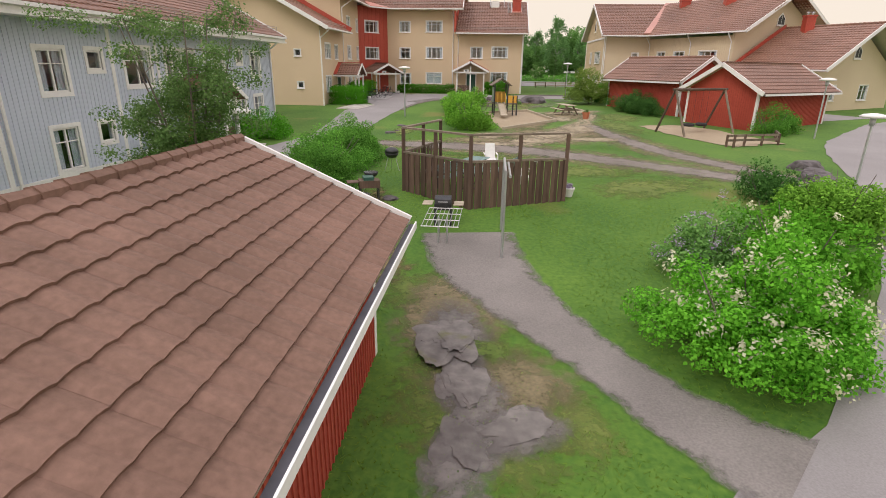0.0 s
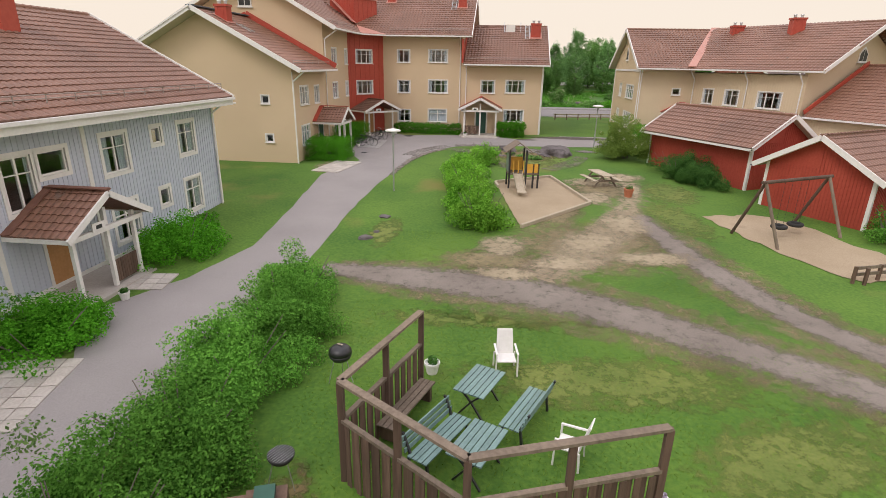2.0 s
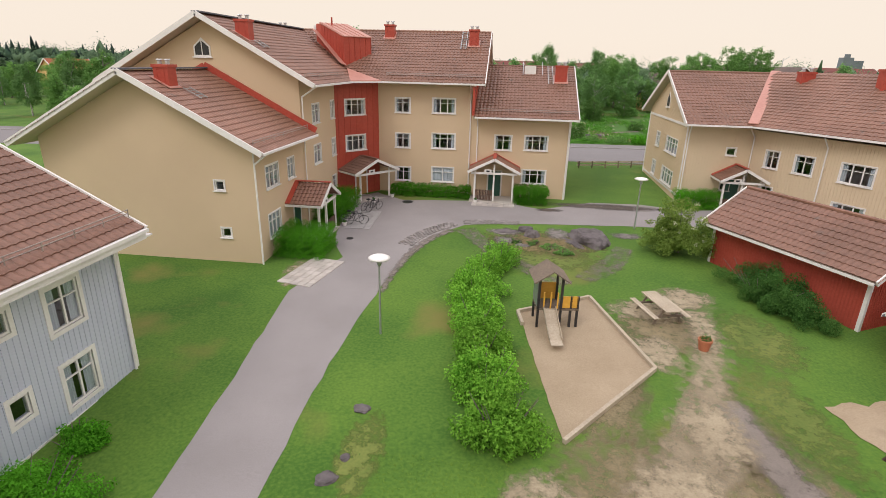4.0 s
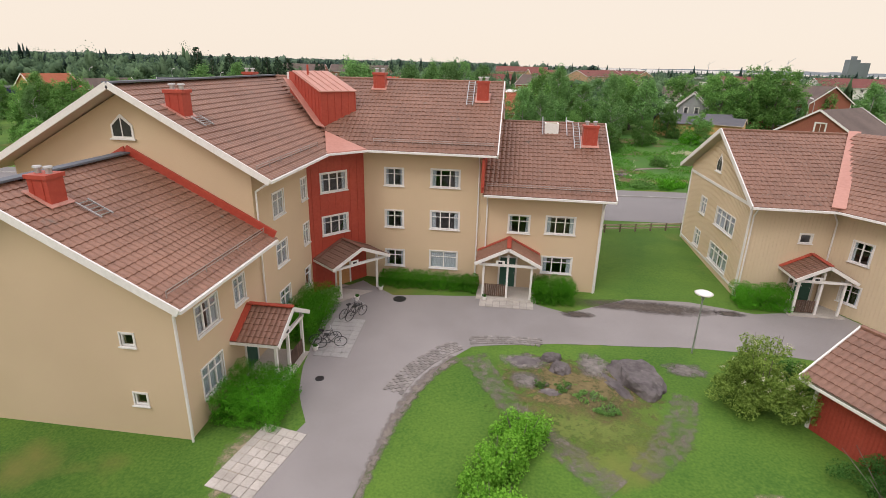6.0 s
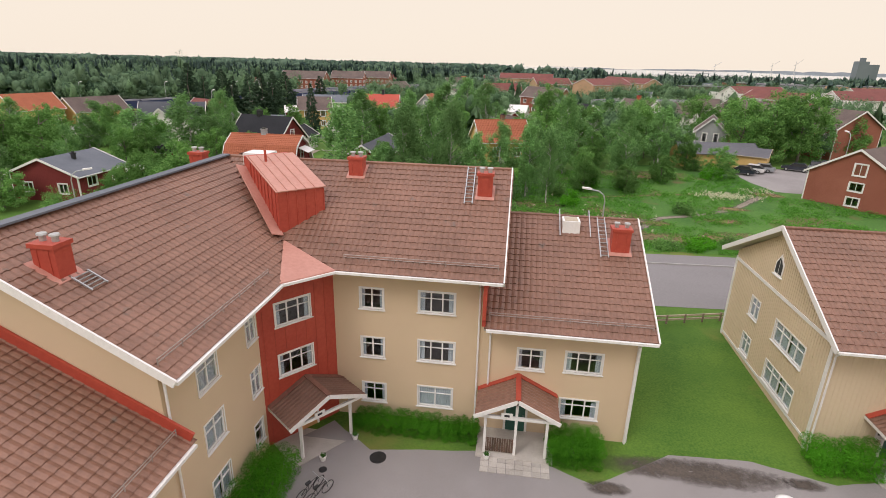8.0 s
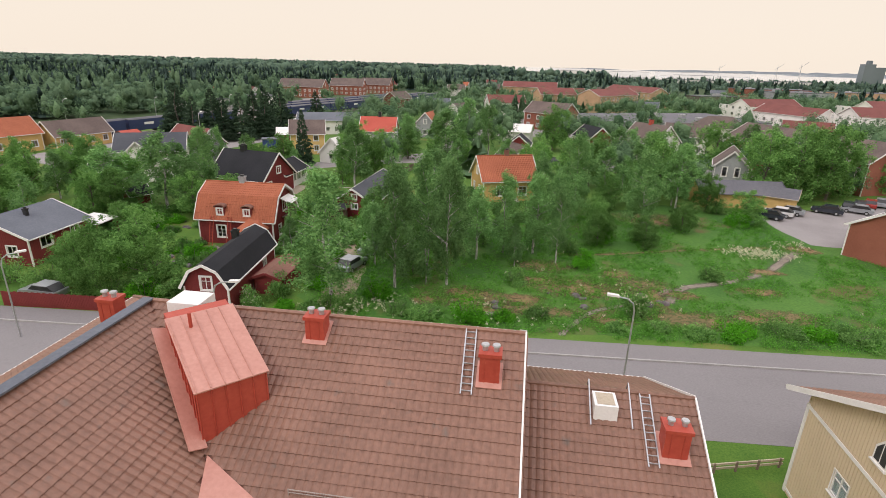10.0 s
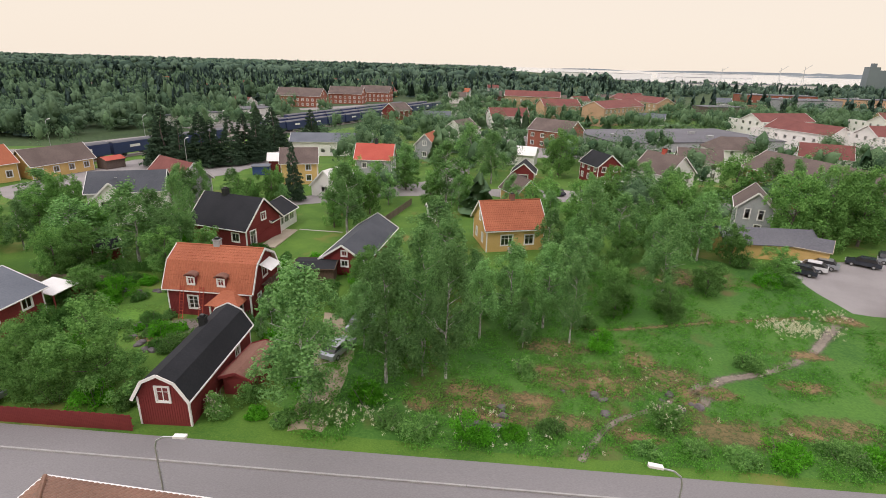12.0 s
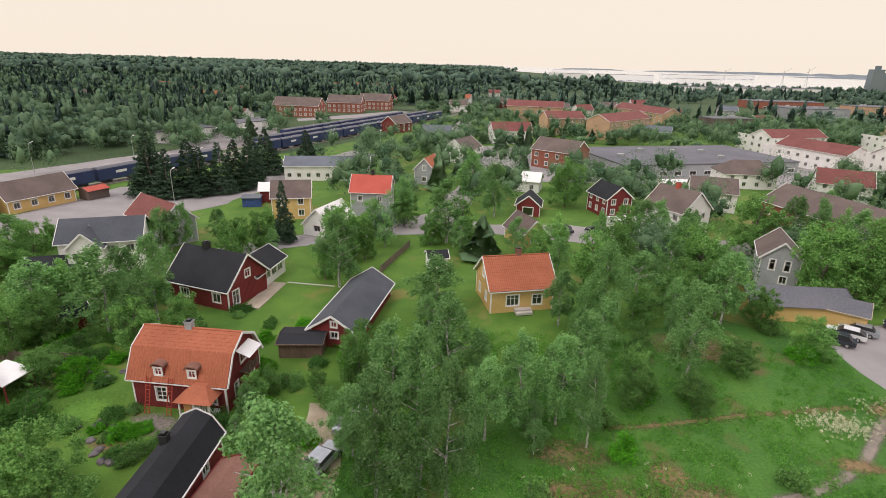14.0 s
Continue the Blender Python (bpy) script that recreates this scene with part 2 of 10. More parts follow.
M = {
    "grass": surface("grass", (0.042, 0.118, 0.009), (0.112, 0.21, 0.023), 0.95, 9, 0.22, 0.4, speck=((0.18, 0.175, 0.042), 0.16, 0.58)),
    "rough_grass": surface("rough_grass", (0.026, 0.102, 0.009), (0.08, 0.19, 0.024), 0.95, 4, 0.12, 0.9, speck=((0.12, 0.11, 0.035), 0.17, 0.56)),
    "forest_floor": surface("forest_floor", (0.02, 0.05, 0.012), (0.06, 0.1, 0.03), 0.95, 1.0, 0.05, 0.5),
    "asphalt": surface("asphalt", (0.235, 0.215, 0.21), (0.32, 0.295, 0.29), 0.9, 30, 0.25, 0.12),
    "street": surface("street", (0.178, 0.166, 0.168), (0.245, 0.23, 0.232), 0.9, 20, 0.12, 0.1, stretch=(0.3, 1, 1)),
    "kerb": surface("kerb", (0.3, 0.29, 0.28), (0.42, 0.4, 0.39), 0.9, 12, 1, 0.2),
    "gravel": surface("gravel", (0.15, 0.13, 0.115), (0.29, 0.255, 0.225), 0.95, 26, 0.5, 0.6),
    "dirt": surface("dirt", (0.27, 0.21, 0.145), (0.42, 0.35, 0.25), 0.95, 12, 0.6, 0.5),
    "sand": surface("sand", (0.3, 0.23, 0.148), (0.41, 0.325, 0.222), 0.95, 18, 0.5, 0.4, speck=((0.2, 0.15, 0.1), 0.5, 0.68)),
    "worn_gravel": worn("worn_gravel", (0.165, 0.138, 0.118), (0.265, 0.23, 0.2), 26),
    "worn_dirt": worn("worn_dirt", (0.29, 0.235, 0.155), (0.42, 0.35, 0.24), 12, 1.0),
    "worn_soil": worn("worn_soil", (0.06, 0.048, 0.04), (0.125, 0.102, 0.085), 10, 0.5),
    "worn_rust": worn("worn_rust", (0.15, 0.1, 0.045), (0.27, 0.19, 0.09), 6, 1.0),
    "worn_dry": worn("worn_dry", (0.09, 0.14, 0.022), (0.185, 0.215, 0.05), 10, 1.3),
    "worn_green": worn("worn_green", (0.06, 0.16, 0.014), (0.13, 0.27, 0.03), 10, 0.5),
    "worn_straw": worn("worn_straw", (0.16, 0.13, 0.07), (0.3, 0.24, 0.14), 14, 0.8),
    "plaster": surface("plaster", (0.585, 0.446, 0.3), (0.65, 0.502, 0.342), 0.9, 40, 0.3, 0.08),
    "plaster_pale": surface("plaster_pale", (0.6, 0.485, 0.335), (0.66, 0.54, 0.38), 0.9, 40, 0.3, 0.08),
    "blue_wall": surface("blue_wall", (0.5, 0.535, 0.635), (0.575, 0.61, 0.7), 0.75, 30, 0.4, 0.08),
    "white": surface("white", (0.72, 0.7, 0.68), (0.82, 0.8, 0.78), 0.6, 10, 0.8, 0.03),
    "white_wall": surface("white_wall", (0.72, 0.7, 0.67), (0.82, 0.8, 0.77), 0.8, 8, 0.5, 0.05),
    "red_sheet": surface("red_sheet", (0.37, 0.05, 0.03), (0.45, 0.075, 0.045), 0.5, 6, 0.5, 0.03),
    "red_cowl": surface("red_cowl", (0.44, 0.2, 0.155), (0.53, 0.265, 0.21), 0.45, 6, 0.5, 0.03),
    "red_board": surface("red_board", (0.33, 0.045, 0.026), (0.41, 0.07, 0.042), 0.8, 10, 0.6, 0.1, per_object=0.08),
    "falun": surface("falun", (0.15, 0.018, 0.018), (0.21, 0.03, 0.028), 0.85, 10, 0.4, 0.1),
    # one roof tile in two tones: brightness by viewing angle put into the colour
    "tile": surface("tile", (0.17, 0.086, 0.057), (0.27, 0.14, 0.096), 0.5, 5, 0.35, 0.14, per_object=0.14, ior=1.5, speck=((0.14, 0.105, 0.085), 1.2, 0.66)),
    "tile_old": surface("tile_old", (0.148, 0.083, 0.058), (0.23, 0.13, 0.095), 0.85, 14, 0.7, 0.3, per_object=0.06, speck=((0.12, 0.085, 0.068), 1.6, 0.7)),
    "tile_dark": surface("tile_dark", (0.16, 0.07, 0.05), (0.24, 0.12, 0.085), 0.85, 5, 0.35, 0.12),
    "tile_far": surface("tile_far", (0.14, 0.042, 0.036), (0.21, 0.066, 0.055), 0.85, 3, 0.3, 0.1),
    "tile_orange": surface("tile_orange", (0.29, 0.085, 0.04), (0.4, 0.125, 0.062), 0.85, 5, 0.4, 0.1),
    "tile_red": surface("tile_red", (0.4, 0.065, 0.042), (0.48, 0.09, 0.058), 0.75, 5, 0.4, 0.1),
    "tile_brown": surface("tile_brown", (0.095, 0.068, 0.06), (0.155, 0.115, 0.1), 0.85, 5, 0.3, 0.1),
    "roof_dark": surface("roof_dark", (0.008, 0.009, 0.012), (0.018, 0.019, 0.024), 0.92, 6, 0.3, 0.1),
    "roof_slate": surface("roof_slate", (0.045, 0.05, 0.062), (0.078, 0.083, 0.098), 0.8, 6, 0.3, 0.06),
    "roof_grey": surface("roof_grey", (0.095, 0.107, 0.13), (0.14, 0.153, 0.18), 0.75, 6, 0.3, 0.06),
    "felt": surface("felt", (0.1, 0.1, 0.115), (0.155, 0.152, 0.168), 0.9, 4, 0.1, 0.1),
    "soffit": surface("soffit", (0.5, 0.44, 0.36), (0.58, 0.51, 0.42), 0.8, 10, 1, 0.03),
    "glass": glazing("glass"),
    "curtain": surface("curtain", (0.4, 0.44, 0.5), (0.56, 0.6, 0.66), 0.9, 30, 3, 0.1, stretch=(1, 1, 0.05)),
    "room": surface("room", (0.2, 0.19, 0.17), (0.3, 0.28, 0.25), 0.9, 4, 1, 0),
    "wood_grey": surface("wood_grey", (0.13, 0.1, 0.075), (0.23, 0.18, 0.135), 0.9, 12, 0.8, 0.2, per_object=0.2, stretch=(1, 1, 0.15)),
    "wood_dark": surface("wood_dark", (0.075, 0.045, 0.032), (0.15, 0.095, 0.068), 0.85, 14, 0.9, 0.25, per_object=0.25, stretch=(1, 1, 0.12)),
    "wood_pale": surface("wood_pale", (0.36, 0.3, 0.22), (0.5, 0.43, 0.33), 0.85, 12, 0.8, 0.15, per_object=0.12),
    "steel": surface("steel", (0.42, 0.43, 0.44), (0.55, 0.56, 0.57), 0.4, 8, 1, 0.02, 0.7),
    "rail": surface("rail", (0.29, 0.235, 0.21), (0.38, 0.32, 0.29), 0.5, 8, 1, 0.02, 0.2),
    "dark_metal": surface("dark_metal", (0.015, 0.015, 0.017), (0.04, 0.04, 0.042), 0.4, 8, 1, 0.03),
    "rubber": surface("rubber", (0.015, 0.015, 0.015), (0.03, 0.03, 0.03), 0.8, 20, 2, 0.1),
    "stone": surface("stone", (0.078, 0.066, 0.068), (0.17, 0.15, 0.15), 0.9, 3.5, 0.8, 0.7, speck=((0.26, 0.24, 0.21), 2.2, 0.64)),
    "bedrock": surface("bedrock", (0.12, 0.106, 0.098), (0.26, 0.235, 0.215), 0.9, 4.5, 0.8, 0.8, speck=((0.15, 0.15, 0.06), 1.4, 0.6)),
    "sett": surface("sett", (0.19, 0.17, 0.16), (0.31, 0.285, 0.27), 0.9, 14, 1, 0.15, per_object=0.2),
    "leaf_olive": leafy("leaf_olive", (0.075, 0.135, 0.022), (0.29, 0.41, 0.095), 0.36),
    "worn_rock": worn("worn_rock", (0.13, 0.115, 0.105), (0.27, 0.245, 0.225), 4, 0.8, 0.9),
    # distance haze painted as pale blue-grey, for headlands and silo
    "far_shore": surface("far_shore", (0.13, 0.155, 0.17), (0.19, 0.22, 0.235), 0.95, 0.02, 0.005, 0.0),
    "leaf_lime": leafy("leaf_lime", (0.045, 0.165, 0.013), (0.25, 0.52, 0.065), 0.36),
    "leaf_lane": leafy("leaf_lane", (0.034, 0.125, 0.018), (0.185, 0.43, 0.068), 0.4),
    "leaf_blade": leafy("leaf_blade", (0.12, 0.25, 0.03), (0.24, 0.36, 0.065), 0.5, 0.3),
    "worn_tar": worn("worn_tar", (0.165, 0.146, 0.134), (0.26, 0.232, 0.213), 24),
    "leaf_lilac": leafy("leaf_lilac", (0.03, 0.145, 0.01), (0.2, 0.53, 0.05), 0.4),
    "slab": surface("slab", (0.4, 0.36, 0.32), (0.54, 0.5, 0.46), 0.9, 14, 1, 0.1, per_object=0.12),
    "green_paint": surface("green_paint", (0.13, 0.215, 0.205), (0.19, 0.29, 0.275), 0.6, 12, 0.8, 0.06, per_object=0.1),
    "door_green": surface("door_green", (0.02, 0.085, 0.06), (0.03, 0.11, 0.08), 0.5, 8, 1, 0.03),
    "door_wood": surface("door_wood", (0.42, 0.21, 0.08), (0.52, 0.28, 0.12), 0.5, 10, 1, 0.05),
    "yellow_paint": surface("yellow_paint", (0.62, 0.33, 0.04), (0.72, 0.4, 0.06), 0.5, 8, 1, 0.03),
    "ochre": surface("ochre", (0.55, 0.36, 0.13), (0.64, 0.44, 0.18), 0.8, 8, 0.5, 0.05),
    "brick": surface("brick", (0.24, 0.078, 0.05), (0.33, 0.12, 0.08), 0.9, 10, 0.3, 0.1),
    "orange_wall": surface("orange_wall", (0.46, 0.29, 0.18), (0.56, 0.36, 0.23), 0.9, 8, 0.3, 0.05),
    "grey_wall": surface("grey_wall", (0.3, 0.31, 0.32), (0.4, 0.41, 0.42), 0.8, 8, 0.5, 0.05),
    "navy": surface("navy", (0.02, 0.032, 0.1), (0.035, 0.05, 0.14), 0.5, 5, 0.3, 0.03),
    "bark": surface("bark", (0.1, 0.08, 0.065), (0.22, 0.19, 0.16), 0.9, 16, 3, 0.4),
    "birch_bark": surface("birch_bark", (0.12, 0.11, 0.1), (0.6, 0.58, 0.55), 0.8, 8, 4, 0.2, stretch=(1, 1, 0.5)),
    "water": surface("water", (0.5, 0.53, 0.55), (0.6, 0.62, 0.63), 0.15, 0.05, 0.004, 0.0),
    "terracotta": surface("terracotta", (0.42, 0.14, 0.07), (0.5, 0.19, 0.1), 0.8, 10, 1, 0.05),
    "leaf": leafy("leaf", (0.048, 0.125, 0.034), (0.2, 0.375, 0.105), 0.42, 0.45, (0.75, 1.4)),
    "leaf_bright": leafy("leaf_bright", (0.036, 0.110, 0.011), (0.199, 0.399, 0.052), 0.3),
    "leaf_weed": leafy("leaf_weed", (0.05, 0.18, 0.022), (0.15, 0.36, 0.06), 0.4, 0.2),
    "leaf_dark": leafy("leaf_dark", (0.026, 0.085, 0.02), (0.105, 0.235, 0.055), 0.35),
    "leaf_birch": leafy("leaf_birch", (0.064, 0.15, 0.05), (0.225, 0.4, 0.145), 0.45, 0.45, (0.78, 1.4)),
    "leaf_slender": leafy("leaf_slender", (0.06, 0.125, 0.038), (0.19, 0.31, 0.1), 0.42, 0.45, (1, 1)),
    "leaf_hedge": leafy("leaf_hedge", (0.021, 0.108, 0.006), (0.125, 0.4, 0.03), 0.36),
    # town leaves and far needles: bluish distance haze painted into the base colours
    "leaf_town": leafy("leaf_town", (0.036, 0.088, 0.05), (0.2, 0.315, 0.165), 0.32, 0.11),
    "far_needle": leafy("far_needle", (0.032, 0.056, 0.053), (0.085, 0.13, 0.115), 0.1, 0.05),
    "worn_heath": worn("worn_heath", (0.1, 0.09, 0.032), (0.21, 0.155, 0.07), 5, 1.3),
    "worn_path": worn("worn_path", (0.165, 0.135, 0.11), (0.28, 0.24, 0.195), 14, 0.7),
    "needle": leafy("needle", (0.03, 0.058, 0.038), (0.075, 0.118, 0.072), 0.25),
    # far and forest leaves: bluish-grey distance haze painted into the tones
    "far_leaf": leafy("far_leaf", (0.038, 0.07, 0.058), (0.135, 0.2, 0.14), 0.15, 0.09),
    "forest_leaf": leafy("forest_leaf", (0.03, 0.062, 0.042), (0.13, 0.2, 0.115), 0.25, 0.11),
    "blossom": leafy("blossom", (0.62, 0.6, 0.38), (0.85, 0.83, 0.62), 0.3),
    "lilac": leafy("lilac", (0.3, 0.24, 0.36), (0.5, 0.42, 0.55), 0.3),
    "car_white": surface("car_white", (0.62, 0.62, 0.62), (0.7, 0.7, 0.7), 0.25, 4, 1, 0),
    "car_dark": surface("car_dark", (0.02, 0.025, 0.035), (0.04, 0.045, 0.06), 0.25, 4, 1, 0),
    "car_red": surface("car_red", (0.3, 0.03, 0.025), (0.36, 0.045, 0.035), 0.25, 4, 1, 0),
    "car_silver": surface("car_silver", (0.35, 0.37, 0.4), (0.42, 0.44, 0.47), 0.3, 4, 1, 0, 0.5),
    "tarp": surface("tarp", (0.03, 0.06, 0.2), (0.05, 0.09, 0.28), 0.5, 5, 1, 0.1),
}

# ---- the lie of the land ----
LAND_Y = [-300, -80, 0, 9.5, 15.5, 19, 35, 50, 64, 85.7, 110.7, 140.7, 180.7, 300.7, 500.7, 1200.7, 4950.7]
LAND_Z = [-2, -1.6, -1.3, -0.9, -0.3, 0.05, 0.5, 1.0, 1.4, 1.85, 2.28, 2.98, 2.68, 1.18, 0.18, -5.8, -5.8]


def land(y):
    return float(np.interp(y, LAND_Y, LAND_Z))


# ---- building blocks ----
def part(name, bm, material, parent=None, label="", shade=False):
    """Links a bmesh, or (vertices, faces), as one mesh object, under a thing or a part."""
    me = bpy.data.meshes.new(name)
    if isinstance(bm, tuple):
        me.from_pydata(bm[0], [], bm[1])
    else:
        bm.to_mesh(me)
        bm.free()
    for one in material if isinstance(material, (list, tuple)) else [material]:
        me.materials.append(M[one])
    if shade:
        me.polygons.foreach_set("use_smooth", [True] * len(me.polygons))
    ob = new(name, me)
    ob.parent = parent
    if label:
        ob["label"] = label
    return ob


def again(ob, m, parent=None):
    """Another object on the same mesh."""
    o = new(ob.name.split(".")[0], ob.data)
    o.parent, o.matrix_basis = parent or ob.parent, m
    return o


def thing(name, m, label, category, group="", kind=""):
    e = new(name)
    e.matrix_basis = m
    return tagged(e, label, category, group, kind)


def box(bm, x0, x1, y0, y1, z0, z1, m=None):
    v = [bm.verts.new(m @ Vector(p) if m else p) for p in ((x0, y0, z0), (x1, y0, z0), (x1, y1, z0), (x0, y1, z0), (x0, y0, z1), (x1, y0, z1), (x1, y1, z1), (x0, y1, z1))]
    for f in ((3, 2, 1, 0), (4, 5, 6, 7), (0, 1, 5, 4), (1, 2, 6, 5), (2, 3, 7, 6), (3, 0, 4, 7)):
        bm.faces.new([v[i] for i in f])
    return v


def boxes(*rows):
    bm = bmesh.new()
    for r in rows:
        box(bm, *r)
    return bm


def bar(bm, a, b, w, h=None, up=(0, 0, 1)):
    """A square bar from a to b."""
    a, b = Vector(a), Vector(b)
    d = (b - a).normalized()
    side = d.cross(Vector(up))
    if side.length < 1e-4:
        side = Vector((1, 0, 0))
    side.normalize()
    top = side.cross(d)
    m = Matrix((side, d, top)).transposed().to_4x4()
    m.translation = a
    h = h or w
    box(bm, -w / 2, w / 2, 0, (b - a).length, -h / 2, h / 2, m)


def rod(bm, a, b, r0, r1=None, n=10):
    a, b = Vector(a), Vector(b)
    r1 = r0 if r1 is None else r1
    q = (b - a).to_track_quat("Z", "Y")
    rings = []
    for c, r in ((a, r0), (b, r1)):
        rings.append([bm.verts.new(c + q @ Vector((r * math.cos(k * math.tau / n), r * math.sin(k * math.tau / n), 0))) for k in range(n)])
    for k in range(n):
        bm.faces.new((rings[0][k], rings[0][(k + 1) % n], rings[1][(k + 1) % n], rings[1][k]))
    bm.faces.new(rings[0][::-1])
    bm.faces.new(rings[1])


def lathe(bm, profile, n=16, m=None):
    """Turns (radius, height) pairs round z."""
    rings = []
    for r, z in profile:
        ring = [Vector((r * math.cos(k * math.tau / n), r * math.sin(k * math.tau / n), z)) for k in range(n)]
        rings.append([bm.verts.new(m @ p if m else p) for p in ring])
    for a, b in zip(rings, rings[1:]):
        for k in range(n):
            bm.faces.new((a[k], a[(k + 1) % n], b[(k + 1) % n], b[k]))
    bm.faces.new(rings[0][::-1])
    bm.faces.new(rings[-1])


def prism(bm, pts, off):
    """A flat outline pushed along off."""
    off = Vector(off)
    a = [bm.verts.new(Vector(p)) for p in pts]
    b = [bm.verts.new(Vector(p) + off) for p in pts]
    bm.faces.new(a[::-1])
    bm.faces.new(b)
    for i in range(len(pts)):
        j = (i + 1) % len(pts)
        bm.faces.new((a[i], a[j], b[j], b[i]))


def drape(name, outline, material, dz, label, category, ragged=0.0, step=0.6, kind="structure", parent=None, seed=1):
    """A sheet on the ground inside an outline, with uneven edges."""
    rnd = random.Random(seed)
    pts = []
    for (x0, y0), (x1, y1) in zip(outline, outline[1:] + outline[:1]):
        n = max(1, int(math.hypot(x1 - x0, y1 - y0) / step)) if ragged else 1
        for k in range(n):
            f = k / n
            wob = ragged * noise.noise((x0 + (x1 - x0) * f, y0 + (y1 - y0) * f, seed)) * 1.6 + ragged * rnd.uniform(-0.25, 0.25)
            length = math.hypot(x1 - x0, y1 - y0)
            pts.append((x0 + (x1 - x0) * f - (y1 - y0) / length * wob, y0 + (y1 - y0) * f + (x1 - x0) / length * wob))
    bm = bmesh.new()
    vs = [bm.verts.new((x, y, 0)) for x, y in pts]
    for tri in tessellate_polygon([[Vector((x, y, 0)) for x, y in pts]]):
        if len(set(tri)) == 3:
            bm.faces.new([vs[i] for i in tri])
    for y in LAND_Y:
        bmesh.ops.bisect_plane(bm, geom=bm.verts[:] + bm.edges[:] + bm.faces[:], plane_co=(0, y, 0), plane_no=(0, 1, 0))
    for v in bm.verts:
        v.co.z = land(v.co.y) + dz
    bmesh.ops.recalc_face_normals(bm, faces=bm.faces[:])
    if sum(f.normal.z for f in bm.faces) < 0:
        bmesh.ops.reverse_faces(bm, faces=bm.faces[:])
    ob = part(name, bm, material, parent)
    return tagged(ob, label, category, kind=kind) if not parent else ob


def bare_mesh(name, rings, material, dz, label, category):
    """A sheet from rows of (x, y, bareness); the rows are joined in order."""
    V, B = [], []
    for row in rings:
        for x, y, b in row:
            V.append((x, y, land(y) + dz))
            B.append(b)
    n = len(rings[0])
    F = [(j * n + i, j * n + i + 1, (j + 1) * n + i + 1, (j + 1) * n + i) for j in range(len(rings) - 1) for i in range(n - 1)]
    o = part(name, (V, F), material)
    o.data.attributes.new("bare", "FLOAT", "POINT").data.foreach_set("value", B)
    return tagged(o, label, category, kind="structure")


def patch(name, x, y, a, b, material, dz, label, category="bare earth", turn=0.0, seed=0):
    """A worn patch, bare in the middle."""
    c, s = math.cos(radians(turn)), math.sin(radians(turn))
    rows = []
    for f, v in ((0.02, 1.3), (0.35, 1.1), (0.65, 0.6), (0.85, 0.1), (1.1, -0.9)):
        row = []
        for i in range(25):
            t = i * math.tau / 24
            k = f * (1 + 0.25 * noise.noise((math.cos(t) * 1.5 + seed, math.sin(t) * 1.5, seed)))
            row.append((x + k * (a * math.cos(t) * c - b * math.sin(t) * s), y + k * (a * math.cos(t) * s + b * math.sin(t) * c), v))
        rows.append(row)
    return bare_mesh(name, rows, material, dz, label, category)


def trail(name, line, material, dz, label, category="path", edge=0.45, core=1.3):
    """A trodden way along (x, y, width) points."""
    pts = []
    for (x0, y0, w0), (x1, y1, w1) in zip(line, line[1:]):
        n = max(2, int(math.hypot(x1 - x0, y1 - y0) / 0.5))
        pts += [(x0 + (x1 - x0) * k / n, y0 + (y1 - y0) * k / n, w0 + (w1 - w0) * k / n) for k in range(n)]
    pts.append(line[-1])
    smooth = [tuple(sum(p[i] for p in pts[max(0, k - 3):k + 4]) / len(pts[max(0, k - 3):k + 4]) for i in range(3)) for k in range(len(pts))]
    rows = []
    for k, (x, y, w) in enumerate(smooth):
        xa, ya, _ = smooth[max(0, k - 1)]
        xb, yb, _ = smooth[min(len(smooth) - 1, k + 1)]
        d = math.hypot(xb - xa, yb - ya) or 1
        nx, ny = -(yb - ya) / d, (xb - xa) / d
        rows.append([(x + nx * u, y + ny * u, v) for u, v in ((-w / 2 - edge, -0.9), (-w / 2, 0.45), (-w / 4, core), (w / 4, core), (w / 2, 0.45), (w / 2 + edge, -0.9))])
    return bare_mesh(name, rows, material, dz, label, category)


# windows: casing and sashes with a pane in each opening; the meshes are shared by size
SASH = {}


